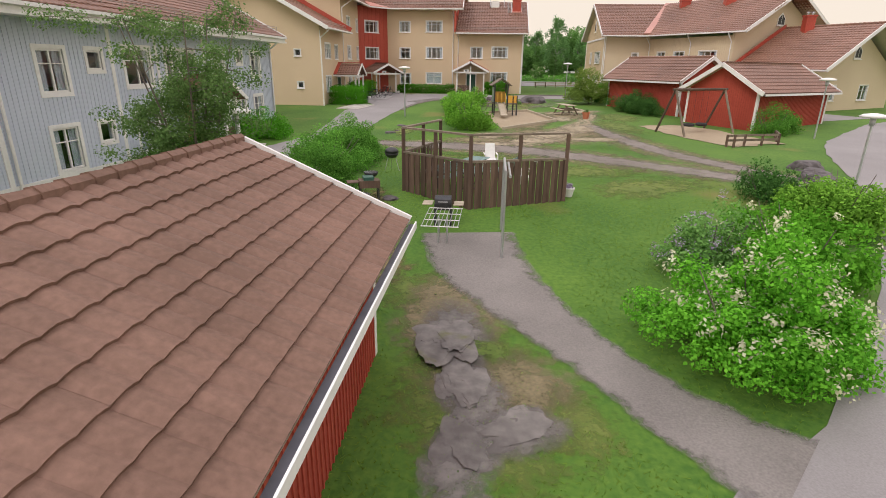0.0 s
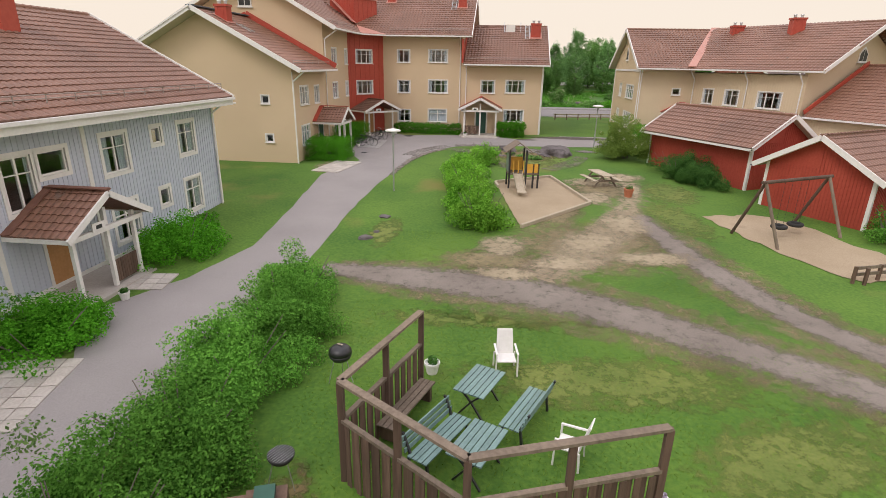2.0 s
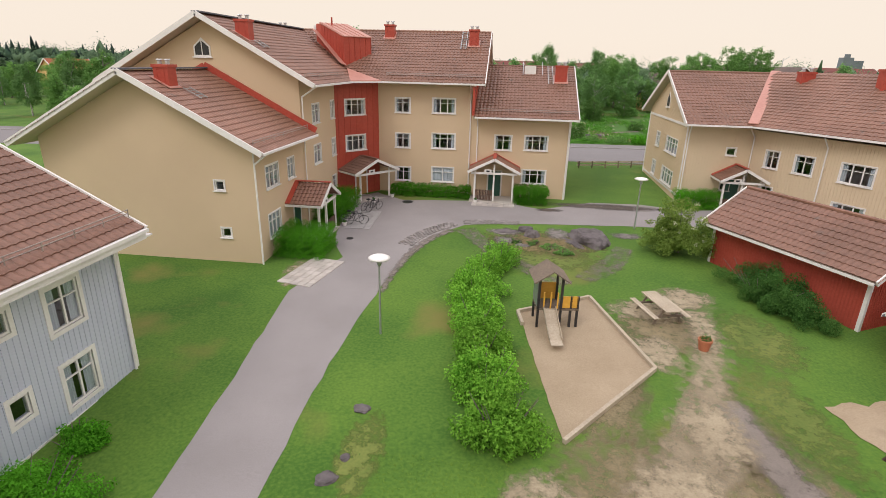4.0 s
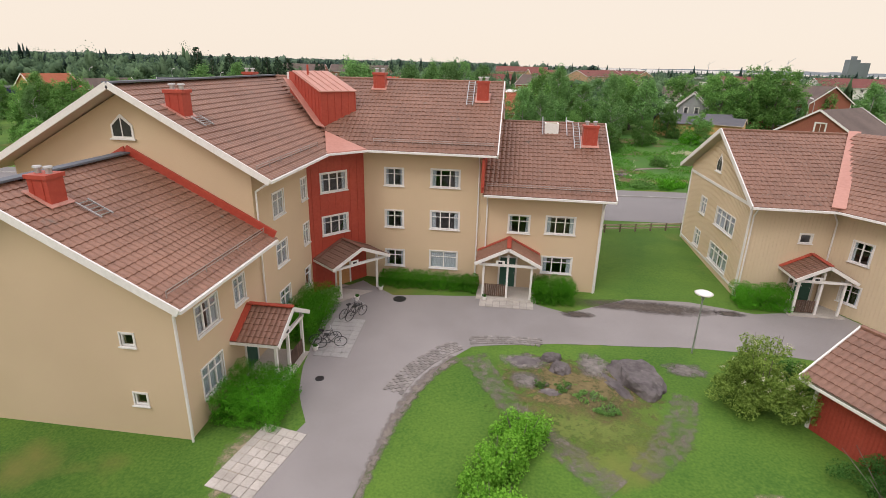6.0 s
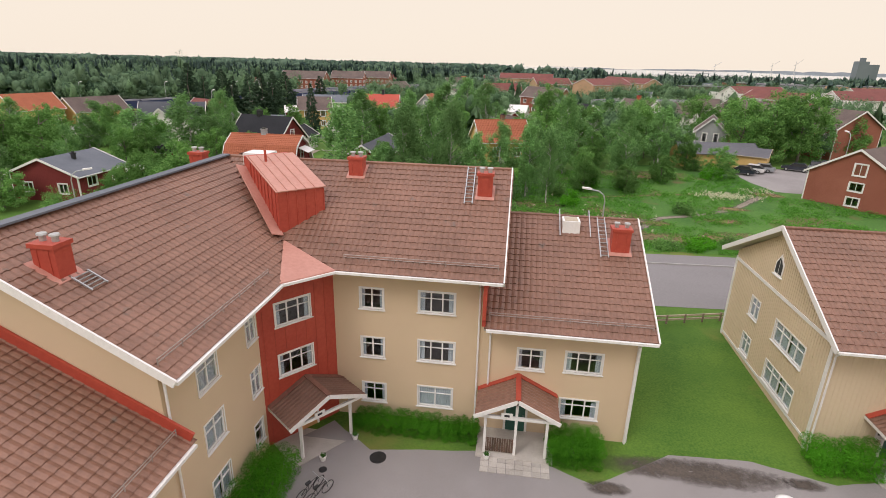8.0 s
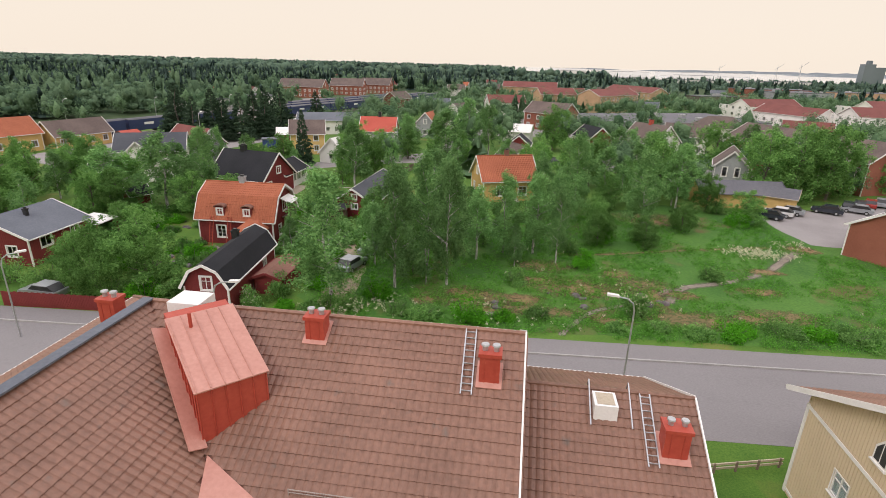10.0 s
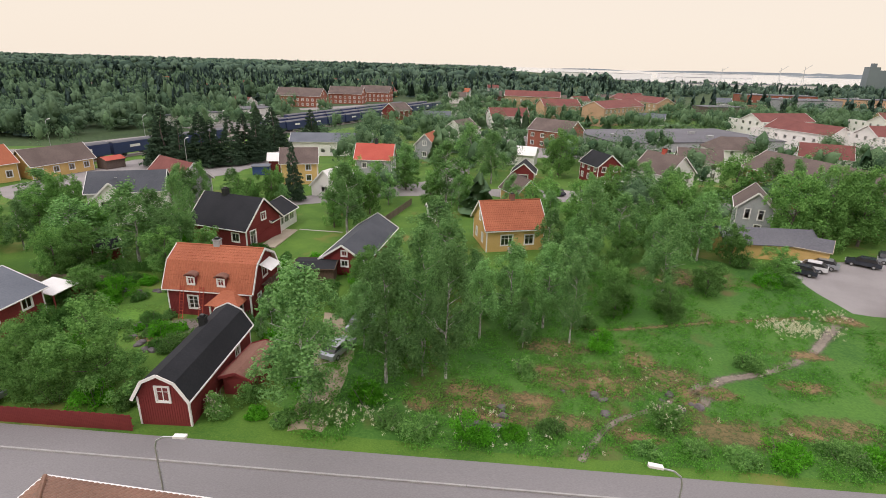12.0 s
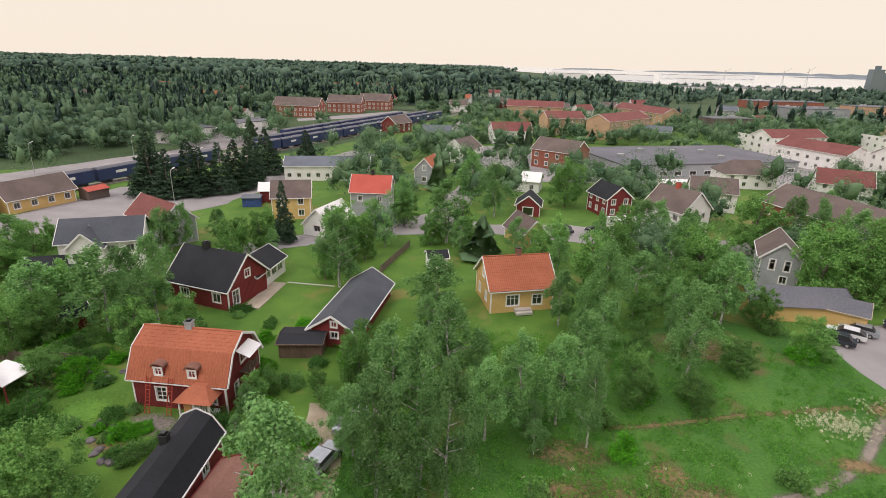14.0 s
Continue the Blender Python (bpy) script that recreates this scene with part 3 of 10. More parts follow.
def window(parent, place, w, h, cols=2, rows=1, curtain=0.0, arch=False, far=False, frame_mat="white", casing=0.14):
    """A window whose lower left outer corner of the opening is at place (x along the wall, y inwards)."""
    key = (round(w, 2), round(h, 2), cols, rows, arch, far, frame_mat, casing)
    if key not in SASH:
        bm = bmesh.new()
        c, s = casing, 0.07
        box(bm, -c, w + c, -0.035, 0.02, -c, 0)
        box(bm, -c, 0, -0.035, 0.02, 0, h)
        box(bm, w, w + c, -0.035, 0.02, 0, h)
        box(bm, -c, w + c, -0.035, 0.02, h, h + c)
        if casing < 0.1:
            box(bm, -c - 0.05, w + c + 0.05, -0.1, -0.038, -c, -c + 0.05)
        if arch:
            prism(bm, [(-c, -0.035, h + c), (w + c, -0.035, h + c), (w / 2, -0.035, h + c + w * 0.42)], (0, 0.055, 0))
        levels = [0, s, *[z + k for r in range(1, rows) for z in [h * (1 - 0.33 * (rows - r)) if rows == 2 else h * r / rows] for k in (-0.018, 0.018)], h - s, h]
        for k in range(cols + 1):
            x = k * (w - s) / cols
            for z0, z1 in zip(levels, levels[1:]):
                box(bm, x, x + s, 0.02, 0.09, z0, z1)
            if k < cols:
                for j in range(0, len(levels), 2):
                    box(bm, x + s, (k + 1) * (w - s) / cols, 0.02, 0.09, levels[j], levels[j + 1])
        for x in (0, w):
            box(bm, min(x, x + (-c if x == 0 else c)), max(x, x + (-c if x == 0 else c)), 0.02, 0.03, 0, h)
        bmesh.ops.remove_doubles(bm, verts=bm.verts[:], dist=0.0005)
        frame_ob = part("window", bm, frame_mat, parent)
        pw = (w - s) / cols - s
        pane = None if far else part("pane", boxes((0, pw, 0.058, 0.064, s, h - s)), "glass", frame_ob)
        SASH[key] = (frame_ob.data, pane.data if pane else None, pw, s)
        bpy.data.objects.remove(frame_ob)
        if pane:
            bpy.data.objects.remove(pane)
    frame_data, pane_data, pw, s = SASH[key]
    win = new("window", frame_data)
    win.parent, win.matrix_basis = parent, place
    if far:
        k2 = ("farpane", round(w, 2), round(h, 2))
        if k2 not in SASH:
            p = part("pane", boxes((0, w, 0.058, 0.064, 0, h)), "glass")
            SASH[k2] = p.data
            bpy.data.objects.remove(p)
        new("pane", SASH[k2]).parent = win
        return win
    for k in range(cols):
        p = new("pane", pane_data)
        p.parent, p.matrix_basis = win, pose(s + k * (w - s) / cols, 0, 0)
        p.visible_shadow = False
    if curtain:
        ck = ("curtain", round(w, 2), round(h, 2), round(curtain, 2))
        if ck not in SASH:
            if curtain >= 1:
                spans = [(0.02, w - 0.02)]
            else:
                spans = [(0.02, w * curtain / 2), (w - w * curtain / 2, w - 0.02)]
            SASH[ck] = []
            for a, b in spans:
                bm = bmesh.new()
                n = max(3, int((b - a) / 0.06))
                row = [[bm.verts.new((a + (b - a) * k / n, 0.11 + 0.02 * (k % 2), z)) for k in range(n + 1)] for z in (0.02, h)]
                for k in range(n):
                    bm.faces.new((row[0][k], row[0][k + 1], row[1][k + 1], row[1][k]))
                p = part("curtain", bm, "curtain")
                SASH[ck].append(p.data)
                bpy.data.objects.remove(p)
        for one in SASH[ck]:
            new("curtain", one).parent = win
    return win


def on_wall(p0, p1):
    """The frame of a wall that runs from p0 to p1 with the open air on its right: x along it, y inwards, z up."""
    d = (Vector(p1) - Vector(p0)).to_3d().normalized()
    m = Matrix((d, Vector((-d.y, d.x, 0)), (0, 0, 1))).transposed().to_4x4()
    m.translation = (p0[0], p0[1], 0)
    return m, (Vector(p1) - Vector(p0)).length


def wall(parent, name, p0, p1, z0, z1, material, holes=(), gable=None, th=0.25, windows=True, far=False, frame_mat="white", ribs=0.0):
    """A wall with openings: holes are (u0, u1, z0, z1, columns, rows, curtain). gable: outline points (u, z) above z1."""
    m, length = on_wall(p0, p1)
    bm = bmesh.new()
    us = sorted({0.003, length - 0.003, *[h[0] for h in holes], *[h[1] for h in holes]})
    zs = sorted({z0, z1, *[h[2] for h in holes], *[h[3] for h in holes]})
    solid = lambda i, j: 0 <= i < len(us) - 1 and 0 <= j < len(zs) - 1 and not any(h[0] <= us[i] + 1e-5 and h[1] >= us[i + 1] - 1e-5 and h[2] <= zs[j] + 1e-5 and h[3] >= zs[j + 1] - 1e-5 for h in holes)
    corner = {}

    def at(i, j, y):
        if (i, j, y) not in corner:
            corner[i, j, y] = bm.verts.new(m @ Vector((us[i], y, zs[j])))
        return corner[i, j, y]

    for i in range(len(us) - 1):
        for j in range(len(zs) - 1):
            if solid(i, j):
                bm.faces.new([at(i, j, 0), at(i + 1, j, 0), at(i + 1, j + 1, 0), at(i, j + 1, 0)])
                bm.faces.new([at(i, j + 1, th), at(i + 1, j + 1, th), at(i + 1, j, th), at(i, j, th)])
                for di, dj, e0, e1 in ((-1, 0, (0, 1), (0, 0)), (1, 0, (1, 0), (1, 1)), (0, -1, (0, 0), (1, 0)), (0, 1, (1, 1), (0, 1))):
                    if not solid(i + di, j + dj):
                        a, b = (i + e0[0], j + e0[1]), (i + e1[0], j + e1[1])
                        bm.faces.new([at(*b, 0), at(*a, 0), at(*a, th), at(*b, th)])
    if gable:
        prism(bm, [m @ Vector((u, 0, z)) for u, z in gable], m.to_3x3() @ Vector((0, th, 0)))
    bmesh.ops.remove_doubles(bm, verts=bm.verts[:], dist=0.004)
    ob = part(name, bm, material, parent)
    if ribs:
        bm = bmesh.new()
        for k in range(int(length / ribs)):
            u = (k + 0.5) * ribs
            top = z1
            if gable:
                for (ua, za), (ub, zb) in zip(gable, gable[1:]):
                    if min(ua, ub) <= u <= max(ua, ub) and abs(ub - ua) > 1e-6 and max(za, zb) > z1:
                        top = max(top, za + (zb - za) * (u - ua) / (ub - ua))
            z = z0
            for lo, hi in sorted((h[2] - 0.14, h[3] + 0.11) for h in holes if h[0] - 0.13 < u < h[1] + 0.13) + [(top - 0.01, 0)]:
                if lo > z:
                    box(bm, u - 0.022, u + 0.022, -0.022, 0.003, z, lo, m)
                z = hi
        r = part("cladding", bm, material, ob)
        r["kind"] = "stuff"
    if windows:
        for h in holes:
            if len(h) > 4 and h[4]:
                window(parent, m @ pose(h[0], 0, h[2]), h[1] - h[0], h[3] - h[2], h[4], h[5], h[6] if len(h) > 6 else 0, far=far, frame_mat=frame_mat, casing=0.06 if material in ("plaster", "plaster_pale", "red_sheet") else 0.14)
    return ob


def tiles_mesh(outline, width=0.3, course=0.42, wave=0.75, lip=0.036):
    """Wavy tiles in courses inside a flat outline given in (along the eave, up the slope); each tile laps the one below."""
    poly = np.array(outline)
    u0, v0 = poly.min(0)
    u1, v1 = poly.max(0)
    us, vs = np.arange(u0, u1 - 0.5 * width, width), np.arange(v0, v1 - 0.2 * course, course)
    gu, gv = [a.ravel() for a in np.meshgrid(us, vs)]
    cu, cv = gu + width / 2, gv + course / 2
    keep = np.ones(len(gu), bool) * False
    n = len(poly)
    for i in range(n):
        (xa, ya), (xb, yb) = poly[i], poly[(i + 1) % n]
        cross = ((ya > cv) != (yb > cv)) & (cu < (xb - xa) * (cv - ya) / (yb - ya + 1e-12) + xa)
        keep ^= cross
    gu, gv = gu[keep], gv[keep]
    prof_u = np.array([0, 0.22, 0.5, 0.78, 1.0]) * width
    prof_h = np.array([0.0, 0.036, 0.058, 0.036, 0.0]) * wave
    k = len(prof_u)
    rng = np.random.RandomState(len(gu))
    lift = rng.uniform(0, 0.008, len(gu))
    V = np.zeros((len(gu), 3, k, 3))
    V[..., 0] = gu[:, None, None] + prof_u
    V[:, 0, :, 1], V[:, 1, :, 1], V[:, 2, :, 1] = gv[:, None], gv[:, None], gv[:, None] + course + 0.03
    V[:, 0, :, 2] = prof_h - 0.015
    V[:, 1, :, 2] = prof_h + lip + lift[:, None]
    V[:, 2, :, 2] = prof_h + 0.004
    base = np.arange(len(gu))[:, None, None] * 3 * k
    rows, cols = np.meshgrid(np.arange(2), np.arange(k - 1), indexing="ij")
    q = (rows * k + cols).ravel()
    F = base[:, :, 0] + q[None]
    faces = np.stack([F, F + 1, F + 1 + k, F + k], -1).reshape(-1, 4)
    return V.reshape(-1, 3), faces


def slope(parent, pts, material="tile", tiled=True, thick=0.16, name="roof", tile_w=0.3, single=False):
    """A roof plane from its outline, eave first (the eave runs from pts[0] to pts[1], seen from outside to the right). Slab and tiles."""
    p = [Vector(q) for q in pts]
    u = (p[1] - p[0]).normalized()
    n = u.cross(p[2] - p[0]).normalized()
    v = n.cross(u)
    bm = bmesh.new()
    prism(bm, [q - n * thick for q in p], n * (thick - 0.005))
    bmesh.ops.recalc_face_normals(bm, faces=bm.faces[:])
    for f in bm.faces:
        f.material_index = 0 if f.normal.dot(n) > 0.9 else 1
    slab = part(name, bm, ["tile_dark" if tiled else material, "soffit" if tiled else material], parent)
    if tiled:
        m = Matrix((u, v, n)).transposed().to_4x4()
        m.translation = p[0]
        V, F = tiles_mesh([((q - p[0]).dot(u), (q - p[0]).dot(v)) for q in p], tile_w, *((0.385, 0.62, 0.036) if single else (0.42,)))
        if single:
            # every tile an object of its own on one shared mesh
            one = V.reshape(-1, 15, 3)
            me = bpy.data.meshes.new("roof_tile")
            me.from_pydata((one[0] - one[0][0] * (1, 1, 0)).tolist(), [], F[:8].tolist())
            me.materials.append(M[material])
            for row in one:
                t = new("roof_tile", me)
                t.parent, t.matrix_basis = slab, m @ Matrix.Translation((row[0][0], row[0][1], 0.25 * (row[5][2] - one[0][5][2])))
            return slab
        me = bpy.data.meshes.new("roof_tiles")
        me.from_pydata(V.tolist(), [], F.tolist())
        me.materials.append(M[material])
        t = new("tiling", me)
        t.parent, t.matrix_basis = slab, m
        t["kind"] = "stuff"
    return slab


def ridge_caps(parent, a, b, material="tile"):
    """Half-round caps along a ridge, in one mesh."""
    bm = bmesh.new()
    a, b = Vector(a), Vector(b)
    n = max(1, int((b - a).length / 0.38))
    for k in range(n):
        rod(bm, a.lerp(b, k / n), a.lerp(b, (k + 1.08) / n), 0.125, 0.1, 7)
    o = part("ridge", bm, material, parent)
    o["kind"] = "stuff"
    return o


def boards(parent, name, lines, w, h, material="white"):
    for a, b in lines:
        bm = bmesh.new()
        bar(bm, a, b, w, h)
        part(name, bm, material, parent)


def downpipe(parent, x, y, z0, z1, dx=0, dy=0, material="white"):
    """A pipe from the gutter back to the wall and down."""
    bm = bmesh.new()
    rod(bm, (x, y, z0), (x, y, z1 - 0.7), 0.05, n=8)
    rod(bm, (x, y, z1 - 0.72), (x + dx, y + dy, z1), 0.05, n=8)
    part("downpipe", bm, material, parent)


def chimney(parent, x, y, z0, z1, w=0.9, d=0.7, m=None):
    """A sheet-clad chimney with a flashing skirt, a cap and two pots."""
    m = m or Matrix()
    bm = bmesh.new()
    box(bm, x - w / 2, x + w / 2, y - d / 2, y + d / 2, z0, z1, m)
    box(bm, x - w / 2 - 0.06, x + w / 2 + 0.06, y - d / 2 - 0.06, y + d / 2 + 0.06, z1 - 0.12, z1 + 0.03, m)
    for k in (-1, 1):
        box(bm, x + k * w * 0.25 - 0.012, x + k * w * 0.25 + 0.012, y - d / 2 - 0.02, y + d / 2 + 0.02, z0, z1 - 0.12, m)
    c = part("chimney", bm, "red_sheet", parent)
    for k in (-0.25, 0.25):
        bm = bmesh.new()
        lathe(bm, [(0.11, z1), (0.11, z1 + 0.22), (0.17, z1 + 0.24), (0.15, z1 + 0.3)], 10, m @ pose(x + k * w * 1.1, y, 0))
        part("chimney_pot", bm, "steel", c)
    return c


def ladder(parent, a, b, across, w=0.45, n=6, material="steel"):
    bm = bmesh.new()
    a, b, across = Vector(a), Vector(b), Vector(across).normalized() * w / 2
    for s in (-1, 1):
        bar(bm, a + across * s, b + across * s, 0.05)
    for k in range(n):
        c = a.lerp(b, (k + 0.5) / n)
        bar(bm, c - across, c + across, 0.035)
    part("roof_ladder", bm, material, parent)


def snow_rail(parent, a, b, material="rail"):
    """Two pipes on brackets above the eave."""
    bm = bmesh.new()
    a, b = Vector(a), Vector(b)
    for z in (0.14, 0.26):
        rod(bm, a + Vector((0, 0, z)), b + Vector((0, 0, z)), 0.02, n=6)
    n = max(1, int((b - a).length / 1.2))
    for k in range(n + 1):
        c = a.lerp(b, k / n)
        bar(bm, c, c + Vector((0, 0, 0.28)), 0.03)
    part("snow_guard", bm, material, parent)


# foliage
def leaves(rng, centers, radii, count, size, flat=0.5, shell=0.55, corners=4):
    """Loose leaves in clumps: centers (n,3), radii (n,3). Returns vertices and faces."""
    centers, radii = np.asarray(centers, float), np.asarray(radii, float)
    if radii.ndim == 1:
        radii = np.repeat(radii[:, None], 3, 1)
    wgt = radii.prod(1) ** (2 / 3)
    idx = rng.choice(len(centers), count, p=wgt / wgt.sum())
    d = rng.normal(size=(count, 3))
    d /= np.linalg.norm(d, axis=1)[:, None]
    r = shell + (1 - shell) * rng.rand(count) ** 0.6
    pos = centers[idx] + d * radii[idx] * r[:, None]
    nrm = d * (1 - flat) + rng.normal(size=(count, 3)) * 0.5 + np.array([0, 0, 0.5])
    nrm /= np.linalg.norm(nrm, axis=1)[:, None]
    t = np.cross(nrm, rng.normal(size=(count, 3)))
    t /= np.linalg.norm(t, axis=1)[:, None]
    b = np.cross(nrm, t)
    s = size * rng.uniform(0.6, 1.35, count)[:, None]
    if corners == 3:
        V = np.stack([pos - t * s * 0.5, pos + t * s * 0.5 - nrm * s * 0.1, pos + b * s * 0.62], 1).reshape(-1, 3)
        return V, np.arange(count * 3).reshape(-1, 3)
    V = np.stack([pos - t * s * 0.5, pos + b * s * 0.32, pos + t * s * 0.5 - nrm * s * 0.12, pos - b * s * 0.32], 1).reshape(-1, 3)
    F = np.arange(count * 4).reshape(-1, 4)
    return V, F


def leaf_part(name, rng, centers, radii, count, size, material, parent, flat=0.5, shell=0.55, label="", corners=4):
    V, F = leaves(rng, centers, radii, count, size, flat, shell, corners)
    me = bpy.data.meshes.new(name)
    me.vertices.add(len(V))
    me.vertices.foreach_set("co", V.ravel())
    me.loops.add(len(F) * corners)
    me.loops.foreach_set("vertex_index", F.ravel())
    me.polygons.add(len(F))
    me.polygons.foreach_set("loop_start", np.arange(len(F)) * corners)
    me.update(calc_edges=True)
    me.materials.append(M[material])
    o = new(name, me)
    o.parent = parent
    if label:
        o["label"] = label
    return o


def trunk_bm(rng, h, r, limbs=7, lean=0.03, spread=0.3):
    bm = bmesh.new()
    pts = [Vector((lean * h * math.sin(k * 1.3) * k / 6, lean * h * math.cos(k) * k / 6, h * k / 6)) for k in range(7)]
    for k in range(6):
        rod(bm, pts[k], pts[k + 1], r * (1 - k / 6.3), r * (1 - (k + 1) / 6.3), 7)
    for k in range(limbs):
        z = h * rng.uniform(0.25, 0.85)
        a = pts[min(5, int(z / h * 6))]
        ang = rng.uniform(0, math.tau)
        reach = spread * h * (1 - z / h + 0.25)
        rod(bm, (a.x, a.y, z), (a.x + math.cos(ang) * reach, a.y + math.sin(ang) * reach, z + reach * 0.7), r * 0.35, r * 0.08, 5)
    return bm


def tree_proto(kind, seed, dense=1.0):
    """A tree 10 m high and about 6 m wide, built once and then copied."""
    rng = np.random.RandomState(seed)
    e = new("birch_tree" if kind == "birch" else "spruce_tree" if kind == "spruce" else "garden_tree")
    if kind == "spruce":
        part("trunk", trunk_bm(rng, 9.7, 0.16, 0), "bark", e)
        cs, rs = [], []
        for k in range(26):
            z = 0.8 + 8.9 * k / 26
            w = 2.9 * (1 - k / 27) ** 0.85
            m = max(3, int(8 * (1 - k / 26)))
            for j in range(m):
                a = j * math.tau / m + rng.uniform(-0.4, 0.4)
                q = w * rng.uniform(0.45, 0.85)
                cs.append((q * math.cos(a), q * math.sin(a), z - 0.12 * q))
                rs.append((0.32 * w + 0.1, 0.32 * w + 0.1, 0.2))
        leaf_part("crown", rng, cs, rs, 6500, 0.34, "needle", e, 0.2, 0.1, corners=3)
    elif kind == "birch":
        # slender stem, many steep limbs that end in hanging sprays of small leaves
        part("trunk", trunk_bm(rng, 9.2, 0.14, 12, 0.04, 0.24), "birch_bark", e)
        cs, rs = [], []
        for k in range(34):
            f = (k + rng.uniform(0, 1)) / 34
            z = 2.0 + 7.4 * f
            w = 2.7 * math.sin(math.pi * (0.16 + 0.8 * f)) ** 0.9
            a, q = rng.uniform(0, math.tau), w * math.sqrt(rng.uniform(0.05, 1))
            for j in range(4):
                g = j / 3
                cs.append((q * (0.55 + 0.45 * g) * math.cos(a) + rng.normal() * 0.18, q * (0.55 + 0.45 * g) * math.sin(a) + rng.normal() * 0.18, z + 0.5 - 1.5 * g * g * rng.uniform(0.3, 1)))
                s = rng.uniform(0.3, 0.62)
                rs.append((s, s, s * rng.uniform(1.0, 1.9)))
        leaf_part("crown", rng, cs, rs, int(9500 * dense), 0.2 / dense ** 0.4, "leaf_birch", e, 0.1, 0.05, corners=3)
    else:
        part("trunk", trunk_bm(rng, 8.6, 0.2, 9, 0.04, 0.28), "bark", e)
        cs, rs = [], []
        lobes = [(k * 0.9 + rng.uniform(-0.3, 0.3), rng.uniform(0.9, 1.6), z, rng.uniform(1.2, 1.7)) for k, z in enumerate((1.7, 1.9, 2.2, 2.1, 3.4, 3.9, 4.4, 4.9, 5.5, 6.1, 6.6))] + [(0, 0.2, 8.0, 1.3), (2, 0.3, 5, 1.9), (1, 0.4, 7.0, 1.5), (4, 0.3, 3, 1.9)]
        if kind == "wide":
            lobes = [(k * 2.4 + rng.uniform(-0.3, 0.3), 0.6 + 2.6 * math.sqrt((k + 0.5) / 22) * math.sin(math.pi * (0.35 + 0.5 * (z - 1.6) / 7)), z, rng.uniform(1.1, 1.7)) for k, z in enumerate(np.linspace(1.6, 7.9, 22)[rng.permutation(22)])] + [(0, 0.3, 8.3, 1.3), (2, 0.8, 5, 2.0), (4, 0.8, 3.2, 2.1)]
        for a, q, z, r in lobes:
            for k in range(7):
                d = rng.normal(size=3)
                d /= np.linalg.norm(d)
                s = r * rng.uniform(0.3, 0.55)
                cs.append((q * math.cos(a) + d[0] * r * 0.75, q * math.sin(a) + d[1] * r * 0.75, max(0.6, z + d[2] * r * 0.9)))
                rs.append((s, s, s * 1.1))
        leaf_part("crown", rng, cs, rs, int((15000 if kind == "wide" else 9500) * dense), 0.24 / dense ** 0.4, "leaf", e, 0.2, 0.05, corners=3)
    return e


